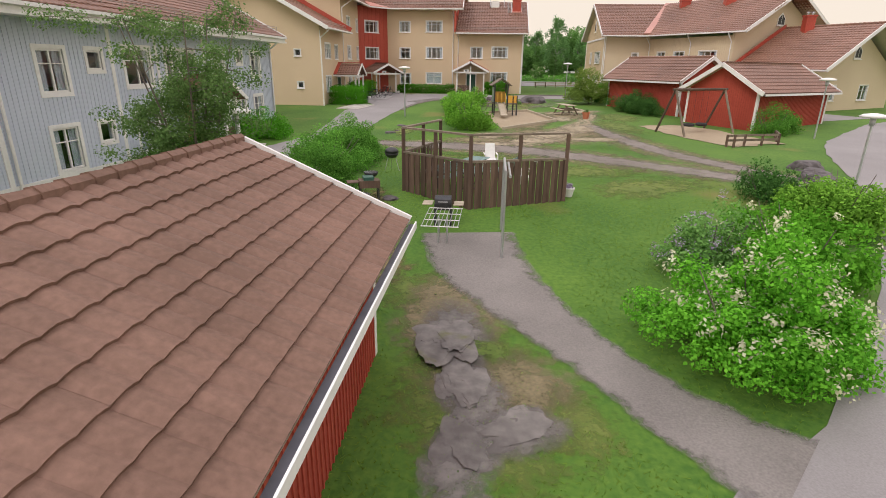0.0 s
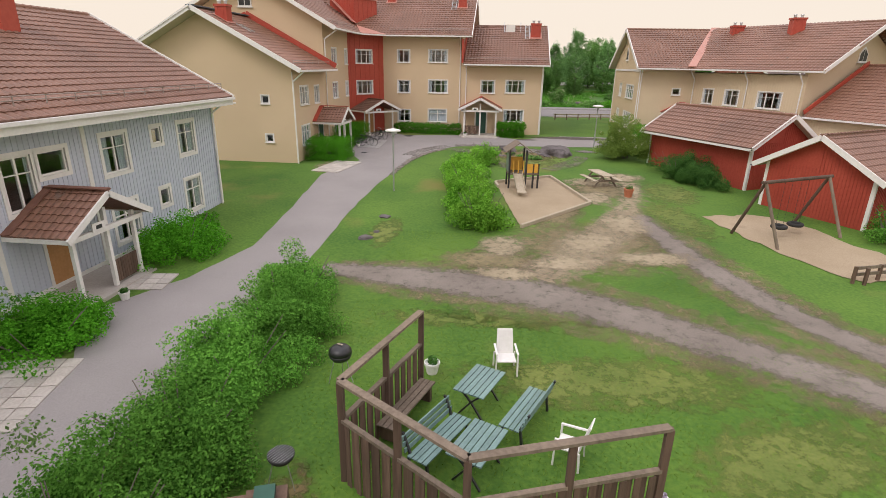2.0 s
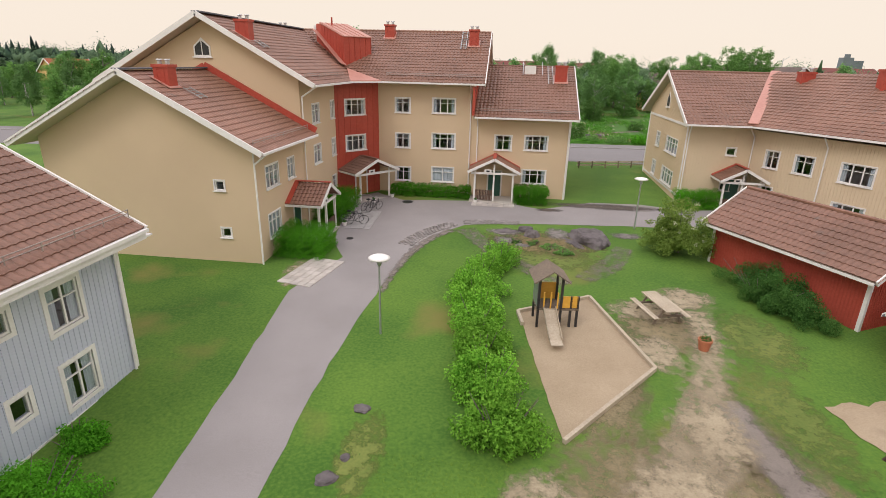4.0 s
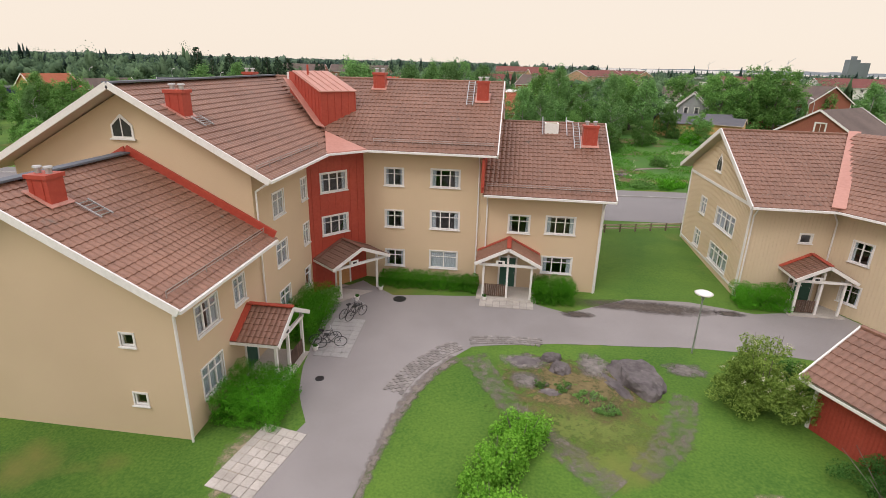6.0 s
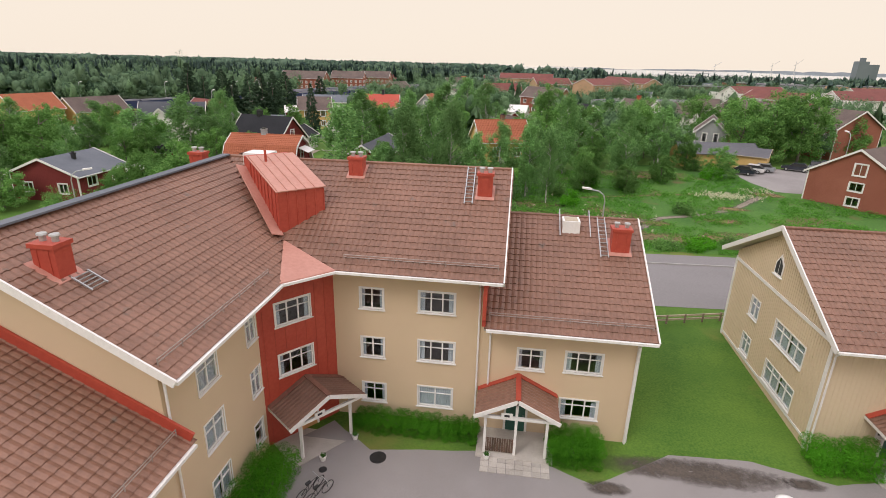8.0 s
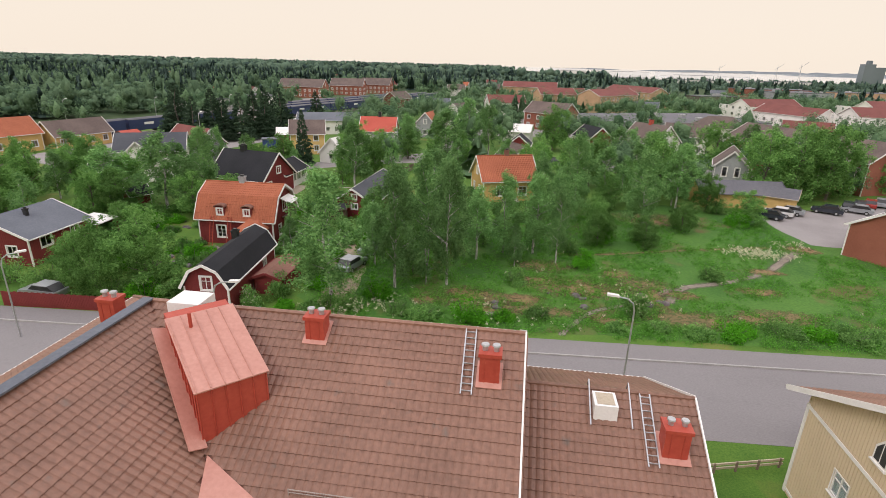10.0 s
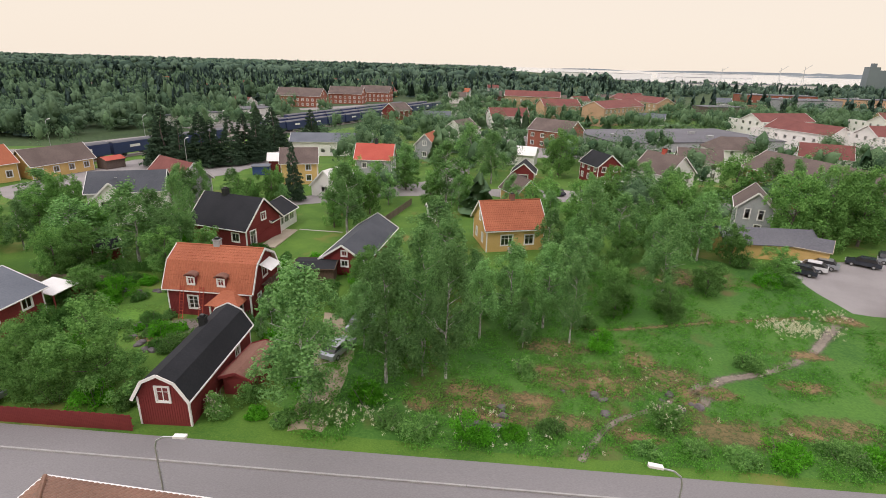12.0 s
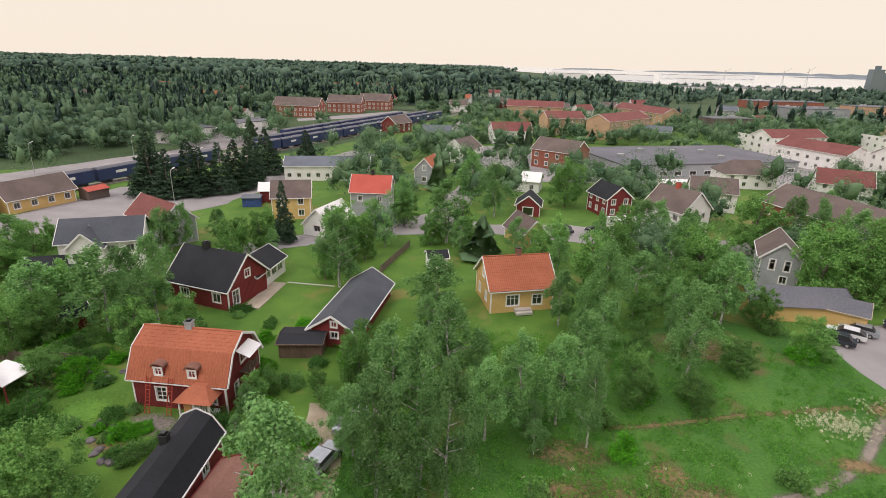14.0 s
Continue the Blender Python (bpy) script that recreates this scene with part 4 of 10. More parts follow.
def bush(name, x, y, w, d, h, material, label, leaf=0.1, count=5000, seed=1, turn=0, group="", boxy=False, flowers=None, z=None):
    """A shrub: stems from the ground, many clumps of leaves, uneven outline. boxy: a clipped one."""
    rng = np.random.RandomState(seed)
    e = thing(name, pose(x, y, land(y) if z is None else z, 0, 0, turn), label, "hedge" if boxy or "hedge" in name else "shrub", group)
    bm = bmesh.new()
    for k in range(7):
        a, q = rng.uniform(0, math.tau), rng.uniform(0.1, 0.3)
        rod(bm, (q * math.cos(a) * w * 0.3, q * math.sin(a) * d * 0.3, -0.05), (math.cos(a) * w * 0.3, math.sin(a) * d * 0.3, h * 0.7), 0.025, 0.01, 5)
    part("stem", bm, "bark", e)
    cs, rs = [], []
    if boxy:
        nx, ny, nz = max(2, int(w / 0.5)), max(2, int(d / 0.5)), max(2, int(h / 0.5))
        for i in range(nx):
            for j in range(ny):
                for k in range(nz):
                    cs.append(((i + 0.5) / nx * w - w / 2, (j + 0.5) / ny * d - d / 2, (k + 0.45) / nz * h))
                    rs.append((0.33 * w / nx * 2, 0.33 * d / ny * 2, 0.3 * h / nz * 2))
        cs, rs = np.array(cs) + rng.normal(size=(len(cs), 3)) * 0.05, np.array(rs) * rng.uniform(0.85, 1.1, (len(cs), 1))
    else:
        mounds = [(0.0, 0.0, 1.0, 0.62)]
        for k in range(5):
            a, q = rng.uniform(0, math.tau), rng.uniform(0.3, 0.62)
            mounds.append((q * math.cos(a), q * math.sin(a), rng.uniform(0.5, 0.95), rng.uniform(0.34, 0.5)))
        for k in range(min(int(22 + 7 * w * d), 170)):
            mx, my, mh, mr = mounds[k % 6]
            a, q = rng.uniform(0, math.tau), math.sqrt(rng.rand())
            top = mh * (1 - 0.5 * q * q) * h * rng.uniform(0.85, 1.08)
            s = rng.uniform(0.16, 0.36) * min(1.4, h)
            cs.append(((mx + q * mr * math.cos(a)) * w * 0.52, (my + q * mr * math.sin(a)) * d * 0.52, max(s * 0.6, top * rng.uniform(0.3, 1) - s * 0.4)))
            rs.append((s, s, s * 0.85))
    crown = leaf_part("foliage", rng, cs, rs, int(count * (2.2 if boxy else 1.35)), leaf * (0.8 if boxy else 0.92), material, e, 0.4, 0.45, corners=4 if name in ("lilac_bush", "garden_hedge") else 3)
    if flowers:
        cs, rs = np.array(cs), np.array(rs)
        top = cs[:, 2] > np.quantile(cs[:, 2], 0.35)
        pick = rng.choice(np.where(top)[0], flowers[1])
        dirs = rng.normal(size=(flowers[1], 3))
        dirs[:, 2] = np.abs(dirs[:, 2])
        dirs /= np.linalg.norm(dirs, axis=1)[:, None]
        fc = cs[pick] + dirs * rs[pick] * 1.02
        leaf_part("blossom", rng, fc, np.full((len(fc), 3), flowers[2]), flowers[1] * 20, flowers[3] if len(flowers) > 3 else 0.06, flowers[0], crown, 0.3, 0.3)
    return e


# ---- ground, roads and paths ----
def make_ground():
    xs = [-3400, -1200, -400, -120, -50, -20, 0, 20, 50, 120, 400, 1200, 3400]
    V = [(x, y, land(y)) for y in LAND_Y for x in xs]
    n = len(xs)
    F = [(j * n + i, j * n + i + 1, (j + 1) * n + i + 1, (j + 1) * n + i) for j in range(len(LAND_Y) - 1) for i in range(n - 1)]
    g = part("ground", (V, F), "grass")
    tagged(g, "mown grass with worn yellowish patches", "ground", kind="structure")


make_ground()
near_things = set(scene.objects)
drape("meadow", [(-20, 92), (30, 94.5), (90, 98), (90, 128), (40, 128), (31, 136), (20, 140), (-2, 126), (-18, 110), (-26, 96)], "rough_grass", 0.012, "lush rough meadow grass with bare rusty patches", "ground", 0.5, 2.0)
drape("woodland_floor", [(-320, 225), (-160, 200), (-120, 215), (-88, 262), (-70, 330), (-60, 440), (-200, 470), (-600, 700), (-900, 700), (-900, 300)], "forest_floor", 0.02, "dark green woodland floor", "ground", 1.0, 20)
drape("woodland_floor", [(-900, 700), (-200, 470), (-40, 440), (140, 430), (420, 480), (900, 700), (1400, 1250), (420, 1250), (230, 1560), (60, 2300), (-300, 3300), (-900, 4900), (-3300, 4900), (-3300, 700)], "forest_floor", 0.05, "dark green distant woodland floor", "ground", 5, 60)
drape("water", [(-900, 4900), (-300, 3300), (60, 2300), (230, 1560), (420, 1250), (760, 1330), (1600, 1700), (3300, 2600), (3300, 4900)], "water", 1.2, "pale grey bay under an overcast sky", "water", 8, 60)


def make_street():
    line = lambda x, y: (x, y + 0.06 * x)
    far = [line(x, 91.6) for x in (-400, -120, -44, -14, 22, 120, 400)]
    kerb = [line(x, 89.2) for x in (-400, -120, -44, -14, 22, 120, 400)]
    near = [line(x, 79.8) for x in (-400, -120, -44, -14, 22, 120, 400)]
    drape("street", near + kerb[::-1], "street", 0.02, "worn grey asphalt street with faint cracks", "street")
    drape("pavement", kerb + far[::-1], "street", 0.14, "grey asphalt pavement along the street", "pavement")
    bm = bmesh.new()
    for (x0, y0), (x1, y1) in zip(kerb, kerb[1:]):
        n = max(1, int((x1 - x0) / 6))
        for k in range(n):
            xa, ya, xb, yb = x0 + (x1 - x0) * k / n, y0 + (y1 - y0) * k / n, x0 + (x1 - x0) * (k + 1) / n, y0 + (y1 - y0) * (k + 1) / n
            bar(bm, (xa, ya, land(ya) + 0.07), (xb - 0.02, yb, land(yb) + 0.07), 0.14, 0.15)
    tagged(part("kerb", bm, "kerb"), "granite kerb stones along the pavement", "kerb", kind="structure")


make_street()
far_things = set(scene.objects) - near_things
# courtyard asphalt: the lane past the blue house, the turning place and the drive to the east
drape("lane", [(-12.4, 5), (-9.6, 10), (-8.6, 16), (-8.1, 22), (-7.8, 28), (-7.9, 32), (-8.1, 36.5), (-8.0, 42), (-7.6, 47), (-6.9, 51.4), (-5.6, 54.6), (-4.4, 56.2), (0, 57.2), (7.3, 58), (12, 58), (15, 57.5), (21, 47), (24, 43), (30, 46), (26, 50), (22.2, 56), (17, 64.9), (15, 63.4), (12.5, 62.8), (9, 63.8), (5, 63.6), (1, 61), (-1, 61.9), (-4.1, 62.4), (-9.9, 61.6), (-12.4, 63.4), (-14.2, 61.3), (-13.3, 58), (-12.6, 53), (-12, 51), (-10.9, 49), (-12.2, 44.2), (-11.3, 37), (-10.7, 31), (-11.6, 27.5), (-13.2, 24.5), (-11.2, 21.5), (-11.5, 16), (-13, 10), (-15, 6)], "asphalt", 0.018, "worn grey asphalt lane and turning place", "road", 0.05, 0.8)
drape("east_road", [(1.5, -3), (2.6, 5.2), (3.6, 6.3), (4.84, 7.2), (5.48, 7.75), (6.8, 9.27), (8.36, 11.32), (10.43, 14.39), (12.0, 16.9), (14.2, 21.5), (16.2, 27), (17.4, 29.8), (19.5, 33.5), (22.5, 37), (27, 42), (34, 47), (60, 50), (60, 44), (38, 42), (30, 37), (25, 30), (21, 21), (18, 12), (15, 4), (14, -30), (3, -30)], "asphalt", 0.022, "grey asphalt drive curving past the garden", "road", 0.1, 0.8, seed=3)
trail("gravel_path", [(-0.65, 16.0, 2.5), (-0.6, 14.4, 2.8), (-0.2, 12.9, 2.6), (0.8, 11.2, 1.7), (2.1, 9.5, 1.15), (3.15, 7.65, 1.25), (4.1, 6.7, 1.9), (5.4, 6.0, 2.6)], "worn_tar", 0.03, "brownish gravel garden path", edge=0.18, core=2.2)
for line in ([(-7.6, 29.4, 0.5), (-5.2, 28.9, 2.4), (-2.4, 28.7, 3.4), (0.4, 28.3, 4.2), (3.4, 27.0, 3.6), (6.4, 25.2, 3.0), (9.2, 23.3, 2.4), (12.4, 21.0, 1.6)], [(6.0, 40.5, 1.0), (7.0, 35.0, 2.6), (7.7, 31.5, 2.8), (9.0, 27.7, 2.6), (11.4, 24.0, 2.2), (13.4, 21.0, 1.4)]):
    trail("trodden_edge", line, "worn_straw", 0.011 + 0.0006 * len(line) - 0.0048 + (0.0008 if line[0][0] > 0 else 0), "straw and thin grass along a trodden path", "dry grass", edge=0.9, core=0.7)
trail("worn_path", [(-7.9, 29.4, 0.3), (-6.8, 29.2, 1.0), (-5.2, 28.9, 1.5), (-2.4, 28.7, 2.2), (0.4, 28.3, 2.4), (3.4, 27.0, 2.0), (6.4, 25.2, 1.7), (9.2, 23.3, 1.5), (12.6, 20.9, 1.4)], "worn_gravel", 0.014, "trodden bare path across the lawn", edge=0.5)
trail("worn_path", [(0.4, 28.6, 0.4), (1.4, 29.6, 1.8), (2.8, 31.5, 2.4), (4.6, 35.0, 2.0), (6.2, 39.0, 1.3), (7.4, 42.5, 1.0), (7.6, 46.0, 1.2)], "worn_dirt", 0.017, "dry trodden strip towards the playground", edge=0.9, core=0.9)
trail("worn_path", [(6.4, 39.0, 1.1), (7.0, 35.0, 1.2), (7.7, 31.5, 1.3), (9.0, 27.7, 1.3), (11.4, 24.0, 1.3), (13.6, 20.8, 1.2)], "worn_gravel", 0.0155, "trodden bare path across the lawn", edge=0.45)
for k, (x, y, a, b, t) in enumerate([(3.4, 33.2, 4.2, 4.0, 20), (2.4, 37.6, 1.6, 3.4, -25), (5.6, 43.4, 2.6, 3.0, 0), (-0.6, 30.9, 2.6, 1.4, 0)]):
    patch("straw_patch", x, y, a, b, "worn_straw", 0.0125 + 0.0005 * k, "dead straw-coloured grass worn by play", "dry grass", t, k + 80)
for k, (x, y, a, b, t) in enumerate([(3.6, 33.6, 2.6, 1.5, 50), (5.6, 36.6, 1.5, 2.4, 0), (2.4, 31.0, 2.2, 1.0, 20), (5.9, 32.0, 2.4, 0.9, 10), (4.9, 41.2, 1.5, 1.6, 0), (0.0, 29.6, 2.0, 0.7, 0), (7.4, 46.5, 2.0, 1.5, 0), (-0.3, 32.6, 1.4, 1.6, 0), (5.2, 44.9, 2.2, 1.4, 0), (-12.2, 46.8, 1.4, 2.4, 0)]):
    patch("bare_patch", x, y, a, b, "worn_dirt", 0.019 + 0.001 * k, "dry pale bare earth patch in the lawn", turn=t, seed=k)
for k, (x, y, a, b, t) in enumerate([(1.2, 10.6, 0.6, 3.0, 35), (-1.6, 11.6, 1.0, 1.4, 0), (1.2, 7.6, 1.0, 1.4, 30), (-4.2, 16.2, 0.8, 3.4, 0), (3.0, 23.0, 5.0, 1.4, 5), (-1.0, 25.8, 3.5, 0.7, 0), (8.5, 38.0, 1.6, 4.0, 10), (9.5, 43.0, 2.0, 3.0, 0), (-5.6, 33.8, 0.8, 2.4, 0), (0.0, 8.0, 2.0, 2.6, 10), (6.0, 20.5, 3.2, 1.6, 30)]):
    patch("dry_grass", x, y, a, b, "worn_dry", 0.009 + 0.0004 * k, "yellowed dry grass in the lawn", "dry grass", t, k + 30)


# ---- the yellow apartment building round the turning place ----
def settle(e, x, y, z):
    """Puts a thing's origin at its base, without moving its parts."""
    e.location = (x, y, z)
    for c in e.children:
        c.matrix_parent_inverse = Matrix.Translation((-x, -y, -z))


def porch(parent, m, w, d, z0, eave, ridge, posts, door, sheet="red_sheet", tile="tile"):
    """A gabled entrance roof on posts; m is the wall's frame with its origin at the middle of the entrance."""
    bm = bmesh.new()
    for s in (-1, 1):
        a, b = Vector((s * w / 2, 0, eave)), Vector((0, 0, ridge))
        prism(bm, [m @ p for p in (a, b, b + Vector((0, 0, 0.1)), a + Vector((0, 0, 0.1)))], m.to_3x3() @ Vector((0, -d, 0)))
    bmesh.ops.recalc_face_normals(bm, faces=bm.faces[:])
    roof = part("porch", bm, "tile_dark", parent)
    for s in (-1, 1):
        p0, p1 = m @ Vector((s * w / 2, 0 if s < 0 else -d, eave + 0.1)), m @ Vector((s * w / 2, -d if s < 0 else 0, eave + 0.1))
        up = m @ Vector((0, 0, ridge + 0.1))
        u = (p1 - p0).normalized()
        v = (up - p0 - u * (up - p0).dot(u)).normalized()
        n = u.cross(v)
        mm = Matrix((u, v, n)).transposed().to_4x4()
        mm.translation = p0
        sl = math.hypot(w / 2, ridge - eave)
        V, F = tiles_mesh([(0, 0), (d, 0), (d, sl), (0, sl)], 0.25, 0.33)
        t = part("porch_tiles", (V.tolist(), F.tolist()), tile, roof)
        t.matrix_basis, t["kind"] = mm, "stuff"
    for s in (-1, 1):
        bm = bmesh.new()
        bar(bm, m @ Vector((s * (w / 2 + 0.06), -d - 0.02, eave + 0.02)), m @ Vector((0, -d - 0.02, ridge + 0.06)), 0.06, 0.2)
        part("bargeboard", bm, "white", roof)
        bm = bmesh.new()
        bar(bm, m @ Vector((s * w / 2, 0, eave + 0.03)), m @ Vector((s * w / 2, -d, eave + 0.03)), 0.05, 0.14)
        part("fascia", bm, "white", roof)
    for s in (-1, 1):
        bm = bmesh.new()
        bar(bm, m @ Vector((s * (w / 2 + 0.03), -0.16, eave + 0.17)), m @ Vector((0, -0.16, ridge + 0.2)), 0.3, 0.04)
        part("flashing", bm, sheet, roof)
    bm = bmesh.new()
    bar(bm, m @ Vector((0, -0.1, ridge + 0.2)), m @ Vector((0, -d - 0.03, ridge + 0.2)), 0.26, 0.05)
    part("ridge_sheet", bm, sheet, roof)
    bm = bmesh.new()
    box(bm, -0.75, -0.2, -d + 0.14, -d + 0.18, eave - 0.02, eave + 0.26, m)
    plate = part("number_plate", bm, "white", roof, "white plate with a dark bar")
    bm = bmesh.new()
    box(bm, -0.6, -0.35, -d + 0.125, -d + 0.139, eave + 0.06, eave + 0.18, m)
    part("mark", bm, "dark_metal", plate)
    bm = bmesh.new()
    bar(bm, m @ Vector((-w / 2 + 0.2, -d + 0.25, eave - 0.06)), m @ Vector((w / 2 - 0.2, -d + 0.25, eave - 0.06)), 0.12, 0.16)
    part("beam", bm, "white", roof)
    for u, dd in posts:
        bm = bmesh.new()
        bar(bm, m @ Vector((u, -dd, z0)), m @ Vector((u, -dd, eave + (ridge - eave) * (1 - abs(u) / (w / 2)) * 0.6)), 0.13)
        part("post", bm, "white", roof)
    bm = bmesh.new()
    box(bm, -0.5, 0.5, -0.03, 0.06, z0 + 0.05, z0 + 2.1, m)
    dr = part("door", bm, door, parent)
    bm = bmesh.new()
    for a, b in ((-0.62, -0.5), (0.5, 0.62)):
        box(bm, a, b, -0.05, 0.03, z0 + 0.05, z0 + 2.2, m)
    box(bm, -0.5, 0.5, -0.05, 0.03, z0 + 2.1, z0 + 2.2, m)
    part("door_frame", bm, "white", dr)
    bm = bmesh.new()
    rod(bm, m @ Vector((0.4, -0.03, z0 + 1.05)), m @ Vector((0.4, -0.09, z0 + 1.05)), 0.02, n=6)
    part("handle", bm, "steel", dr)
    bm = bmesh.new()
    box(bm, -w / 2 + 0.1, w / 2 - 0.1, -d + 0.05, 0.0, z0 - 0.25, z0 + 0.06, m)
    part("landing", bm, "slab", parent)
    return roof


def porch_rail(parent, m, u0, u1, d, z0):
    """A boarded balustrade between posts."""
    for k in range(int(abs(u1 - u0) / 0.12)):
        bm = bmesh.new()
        u = min(u0, u1) + 0.06 + k * 0.12
        box(bm, u - 0.05, u + 0.05, -d - 0.02, -d, z0 + 0.15, z0 + 0.95, m)
        part("rail_board", bm, "wood_dark", parent)


def attic_window(e, m, u, z, w, h):
    """A pointed window high in a gable: white frame, two dark panes, a sill; m is the wall's frame."""
    bm = bmesh.new()
    a = w / 2
    prism(bm, [m @ Vector(p) for p in ((u - a, 0.01, z + h * 0.55), (u - a, 0.01, z), (u + a, 0.01, z), (u + a, 0.01, z + h * 0.55), (u, 0.01, z + h))], m.to_3x3() @ Vector((0, -0.06, 0)))
    bmesh.ops.recalc_face_normals(bm, faces=bm.faces[:])
    win = part("window", bm, "white", e)
    for k in (-1, 1):
        bm = bmesh.new()
        prism(bm, [m @ Vector(p) for p in ((u + k * 0.035, -0.054, z + 0.1), (u + k * (a - 0.1), -0.054, z + 0.1), (u + k * (a - 0.1), -0.054, z + h * 0.52), (u + k * 0.035, -0.054, z + h * 0.84))], m.to_3x3() @ Vector((0, -0.01, 0)))
        bmesh.ops.recalc_face_normals(bm, faces=bm.faces[:])
        part("pane", bm, "dark_metal", win)
    bm = bmesh.new()
    box(bm, u - a - 0.08, u + a + 0.08, -0.13, 0, z - 0.07, z, m)
    part("sill", bm, "white", win)


def yellow_building():
    e = new("apartment_building")
    tagged(e, "yellow plastered three-storey apartment building with brown tiled roofs", "apartment building")
    W, S = "plaster", 0.0
    g = 0.6
    x0, xe = -27.3, -15.0
    win = lambda a, b, z0, z1, c=2, cu=0.34: (a, b, z0, z1, c, 2, cu)
    # the south wing, two storeys
    wall(e, "wall", (x0, 47.3), (xe, 47.3), g, 7.0, W, [(10.0, 10.55, 5.0, 5.55, 1, 1, 0), (10.1, 10.65, 2.35, 2.9, 1, 1, 0)], [(0, 7.0), (xe - x0, 7.0), (xe - x0, 7.6), (6.2, 10.85), (0, 7.52)])
    wall(e, "wall", (xe, 47.3), (xe, 54.2), g, 7.5, W, [win(1.3, 2.95, 4.85, 6.15, 3, 0.9), win(4.3, 5.3, 4.8, 6.1, 2, 1), win(1.2, 2.8, 2.0, 3.4, 3, 1)])
    # the taller west wing
    wall(e, "wall", (x0, 54.2), (xe, 54.2), 6.6, 10.0, W, [], [(0, 10.0), (xe - x0, 10.0), (xe - x0, 10.75), (6.5, 14.0), (0, 10.42)], windows=False)
    # the pointed attic window in the gable
    attic_window(e, on_wall((x0, 54.2), (xe, 54.2))[0], 6.17, 11.8, 1.12, 1.12)
    wall(e, "wall", (xe, 54.2), (xe, 61.0), g, 10.78, W, [win(2.0, 3.35, 7.65, 8.95, 2, 1), win(5.75, 6.6, 7.65, 8.95, 2, 1), win(2.0, 3.35, 4.9, 6.2, 2, 1), win(5.75, 6.6, 4.9, 6.2, 2, 1), win(2.0, 3.35, 2.15, 3.45, 2, 0.9), win(5.6, 6.4, 2.2, 3.4, 1)])
    # the red stair tower across the corner
    tw = wall(e, "wall", (xe, 61.0), (-12.4, 64.2), g, 10.4, "red_sheet", [(0.9, 2.75, 7.75, 8.95, 3, 2, 0.3), (0.9, 2.75, 5.0, 6.2, 3, 2, 0.3)], ribs=0.55)
    # the north wing
    wall(e, "wall", (-12.4, 64.2), (-4.7, 64.2), g, 10.7, W, [win(1.4, 2.6, 7.9, 9.05), win(4.43, 6.25, 7.95, 9.1, 3), win(1.4, 2.6, 5.1, 6.25), win(4.43, 6.3, 5.15, 6.35, 3), win(1.4, 2.65, 2.37, 3.5), win(4.43, 6.25, 2.4, 3.6, 2, 1)])
    wall(e, "wall", (-4.7, 64.2), (3.0, 64.2), g, 8.15, W, [win(1.82, 3.15, 5.22, 6.4), win(4.2, 6.0, 5.3, 6.45, 3), win(4.15, 6.05, 2.6, 3.72, 3)])
    wall(e, "wall", (3.0, 64.2), (3.0, 76.6), g, 7.6, W, gable=[(0, 7.6), (12.4, 7.6), (12.4, 8.1), (6.4, 11.36), (0, 8.15)])
    wall(e, "wall", (-4.7, 64.45), (-4.7, 76.35), 7.0, 10.0, W, gable=[(0, 10.0), (11.9, 10.0), (11.9, 10.7), (5.65, 14.0), (0, 10.8)])
    wall(e, "wall", (3.0, 76.6), (-4.7, 76.6), g, 7.6, W)
    wall(e, "wall", (-4.7, 76.6), (x0, 76.6), g, 10.0, W)
    wall(e, "wall", (x0, 76.6), (x0, 54.2), g, 10.0, W)
    wall(e, "wall", (x0, 54.2), (x0, 47.3), g, 7.0, W)
    part("floor_slab", boxes((x0 + 0.3, xe - 0.3, 54.5, 76.3, 6.6, 6.9), (-14.6, -4.9, 64.6, 76.3, 6.6, 6.9), (x0 + 0.3, xe - 0.3, 47.6, 76.3, 3.9, 4.15), (-14.6, 2.7, 64.6, 76.3, 3.9, 4.15)), "room", e)
    # roofs
    slope(e, [(-13.98, 46.2, 7.26), (-13.98, 54.2, 7.26), (-21.1, 54.2, 11.05), (-21.1, 46.2, 11.05)])
    slope(e, [(-28.15, 54.2, 7.24), (-28.15, 46.2, 7.24), (-21.1, 46.2, 11.05), (-21.1, 54.2, 11.05)])
    rx, ry, rz = -20.8, 70.1, 14.25
    slope(e, [(-13.7, 53.3, 10.3), (-13.7, 61.15, 10.3), (-15.05, 64.45, 11.05), (rx, ry, rz), (rx, 53.3, rz)])
    slope(e, [(-28.15, 77.9, 10.2), (-28.15, 53.3, 10.2), (rx, 53.3, rz), (rx, ry, rz)])
    slope(e, [(-11.9, 63.1, 10.3), (-3.82, 63.1, 10.3), (-3.82, ry, rz), (rx, ry, rz), (-15.05, 64.45, 11.05)])
    slope(e, [(-3.82, 77.9, 10.2), (-28.15, 77.9, 10.2), (rx, ry, rz), (-3.82, ry, rz)])
    slope(e, [(-4.6, 63.15, 7.86), (3.45, 63.15, 7.86), (3.45, 70.65, 11.6), (-4.6, 70.65, 11.6)])
    slope(e, [(3.45, 78.1, 7.8), (-4.6, 78.1, 7.8), (-4.6, 70.65, 11.6), (3.45, 70.65, 11.6)])
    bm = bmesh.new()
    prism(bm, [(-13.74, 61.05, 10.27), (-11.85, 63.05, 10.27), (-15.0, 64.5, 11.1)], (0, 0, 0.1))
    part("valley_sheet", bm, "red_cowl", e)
    ridge_caps(e, (rx, ry, rz + 0.02), (-3.82, ry, rz + 0.02))
    ridge_caps(e, (-4.6, 70.65, 11.62), (3.45, 70.65, 11.62))
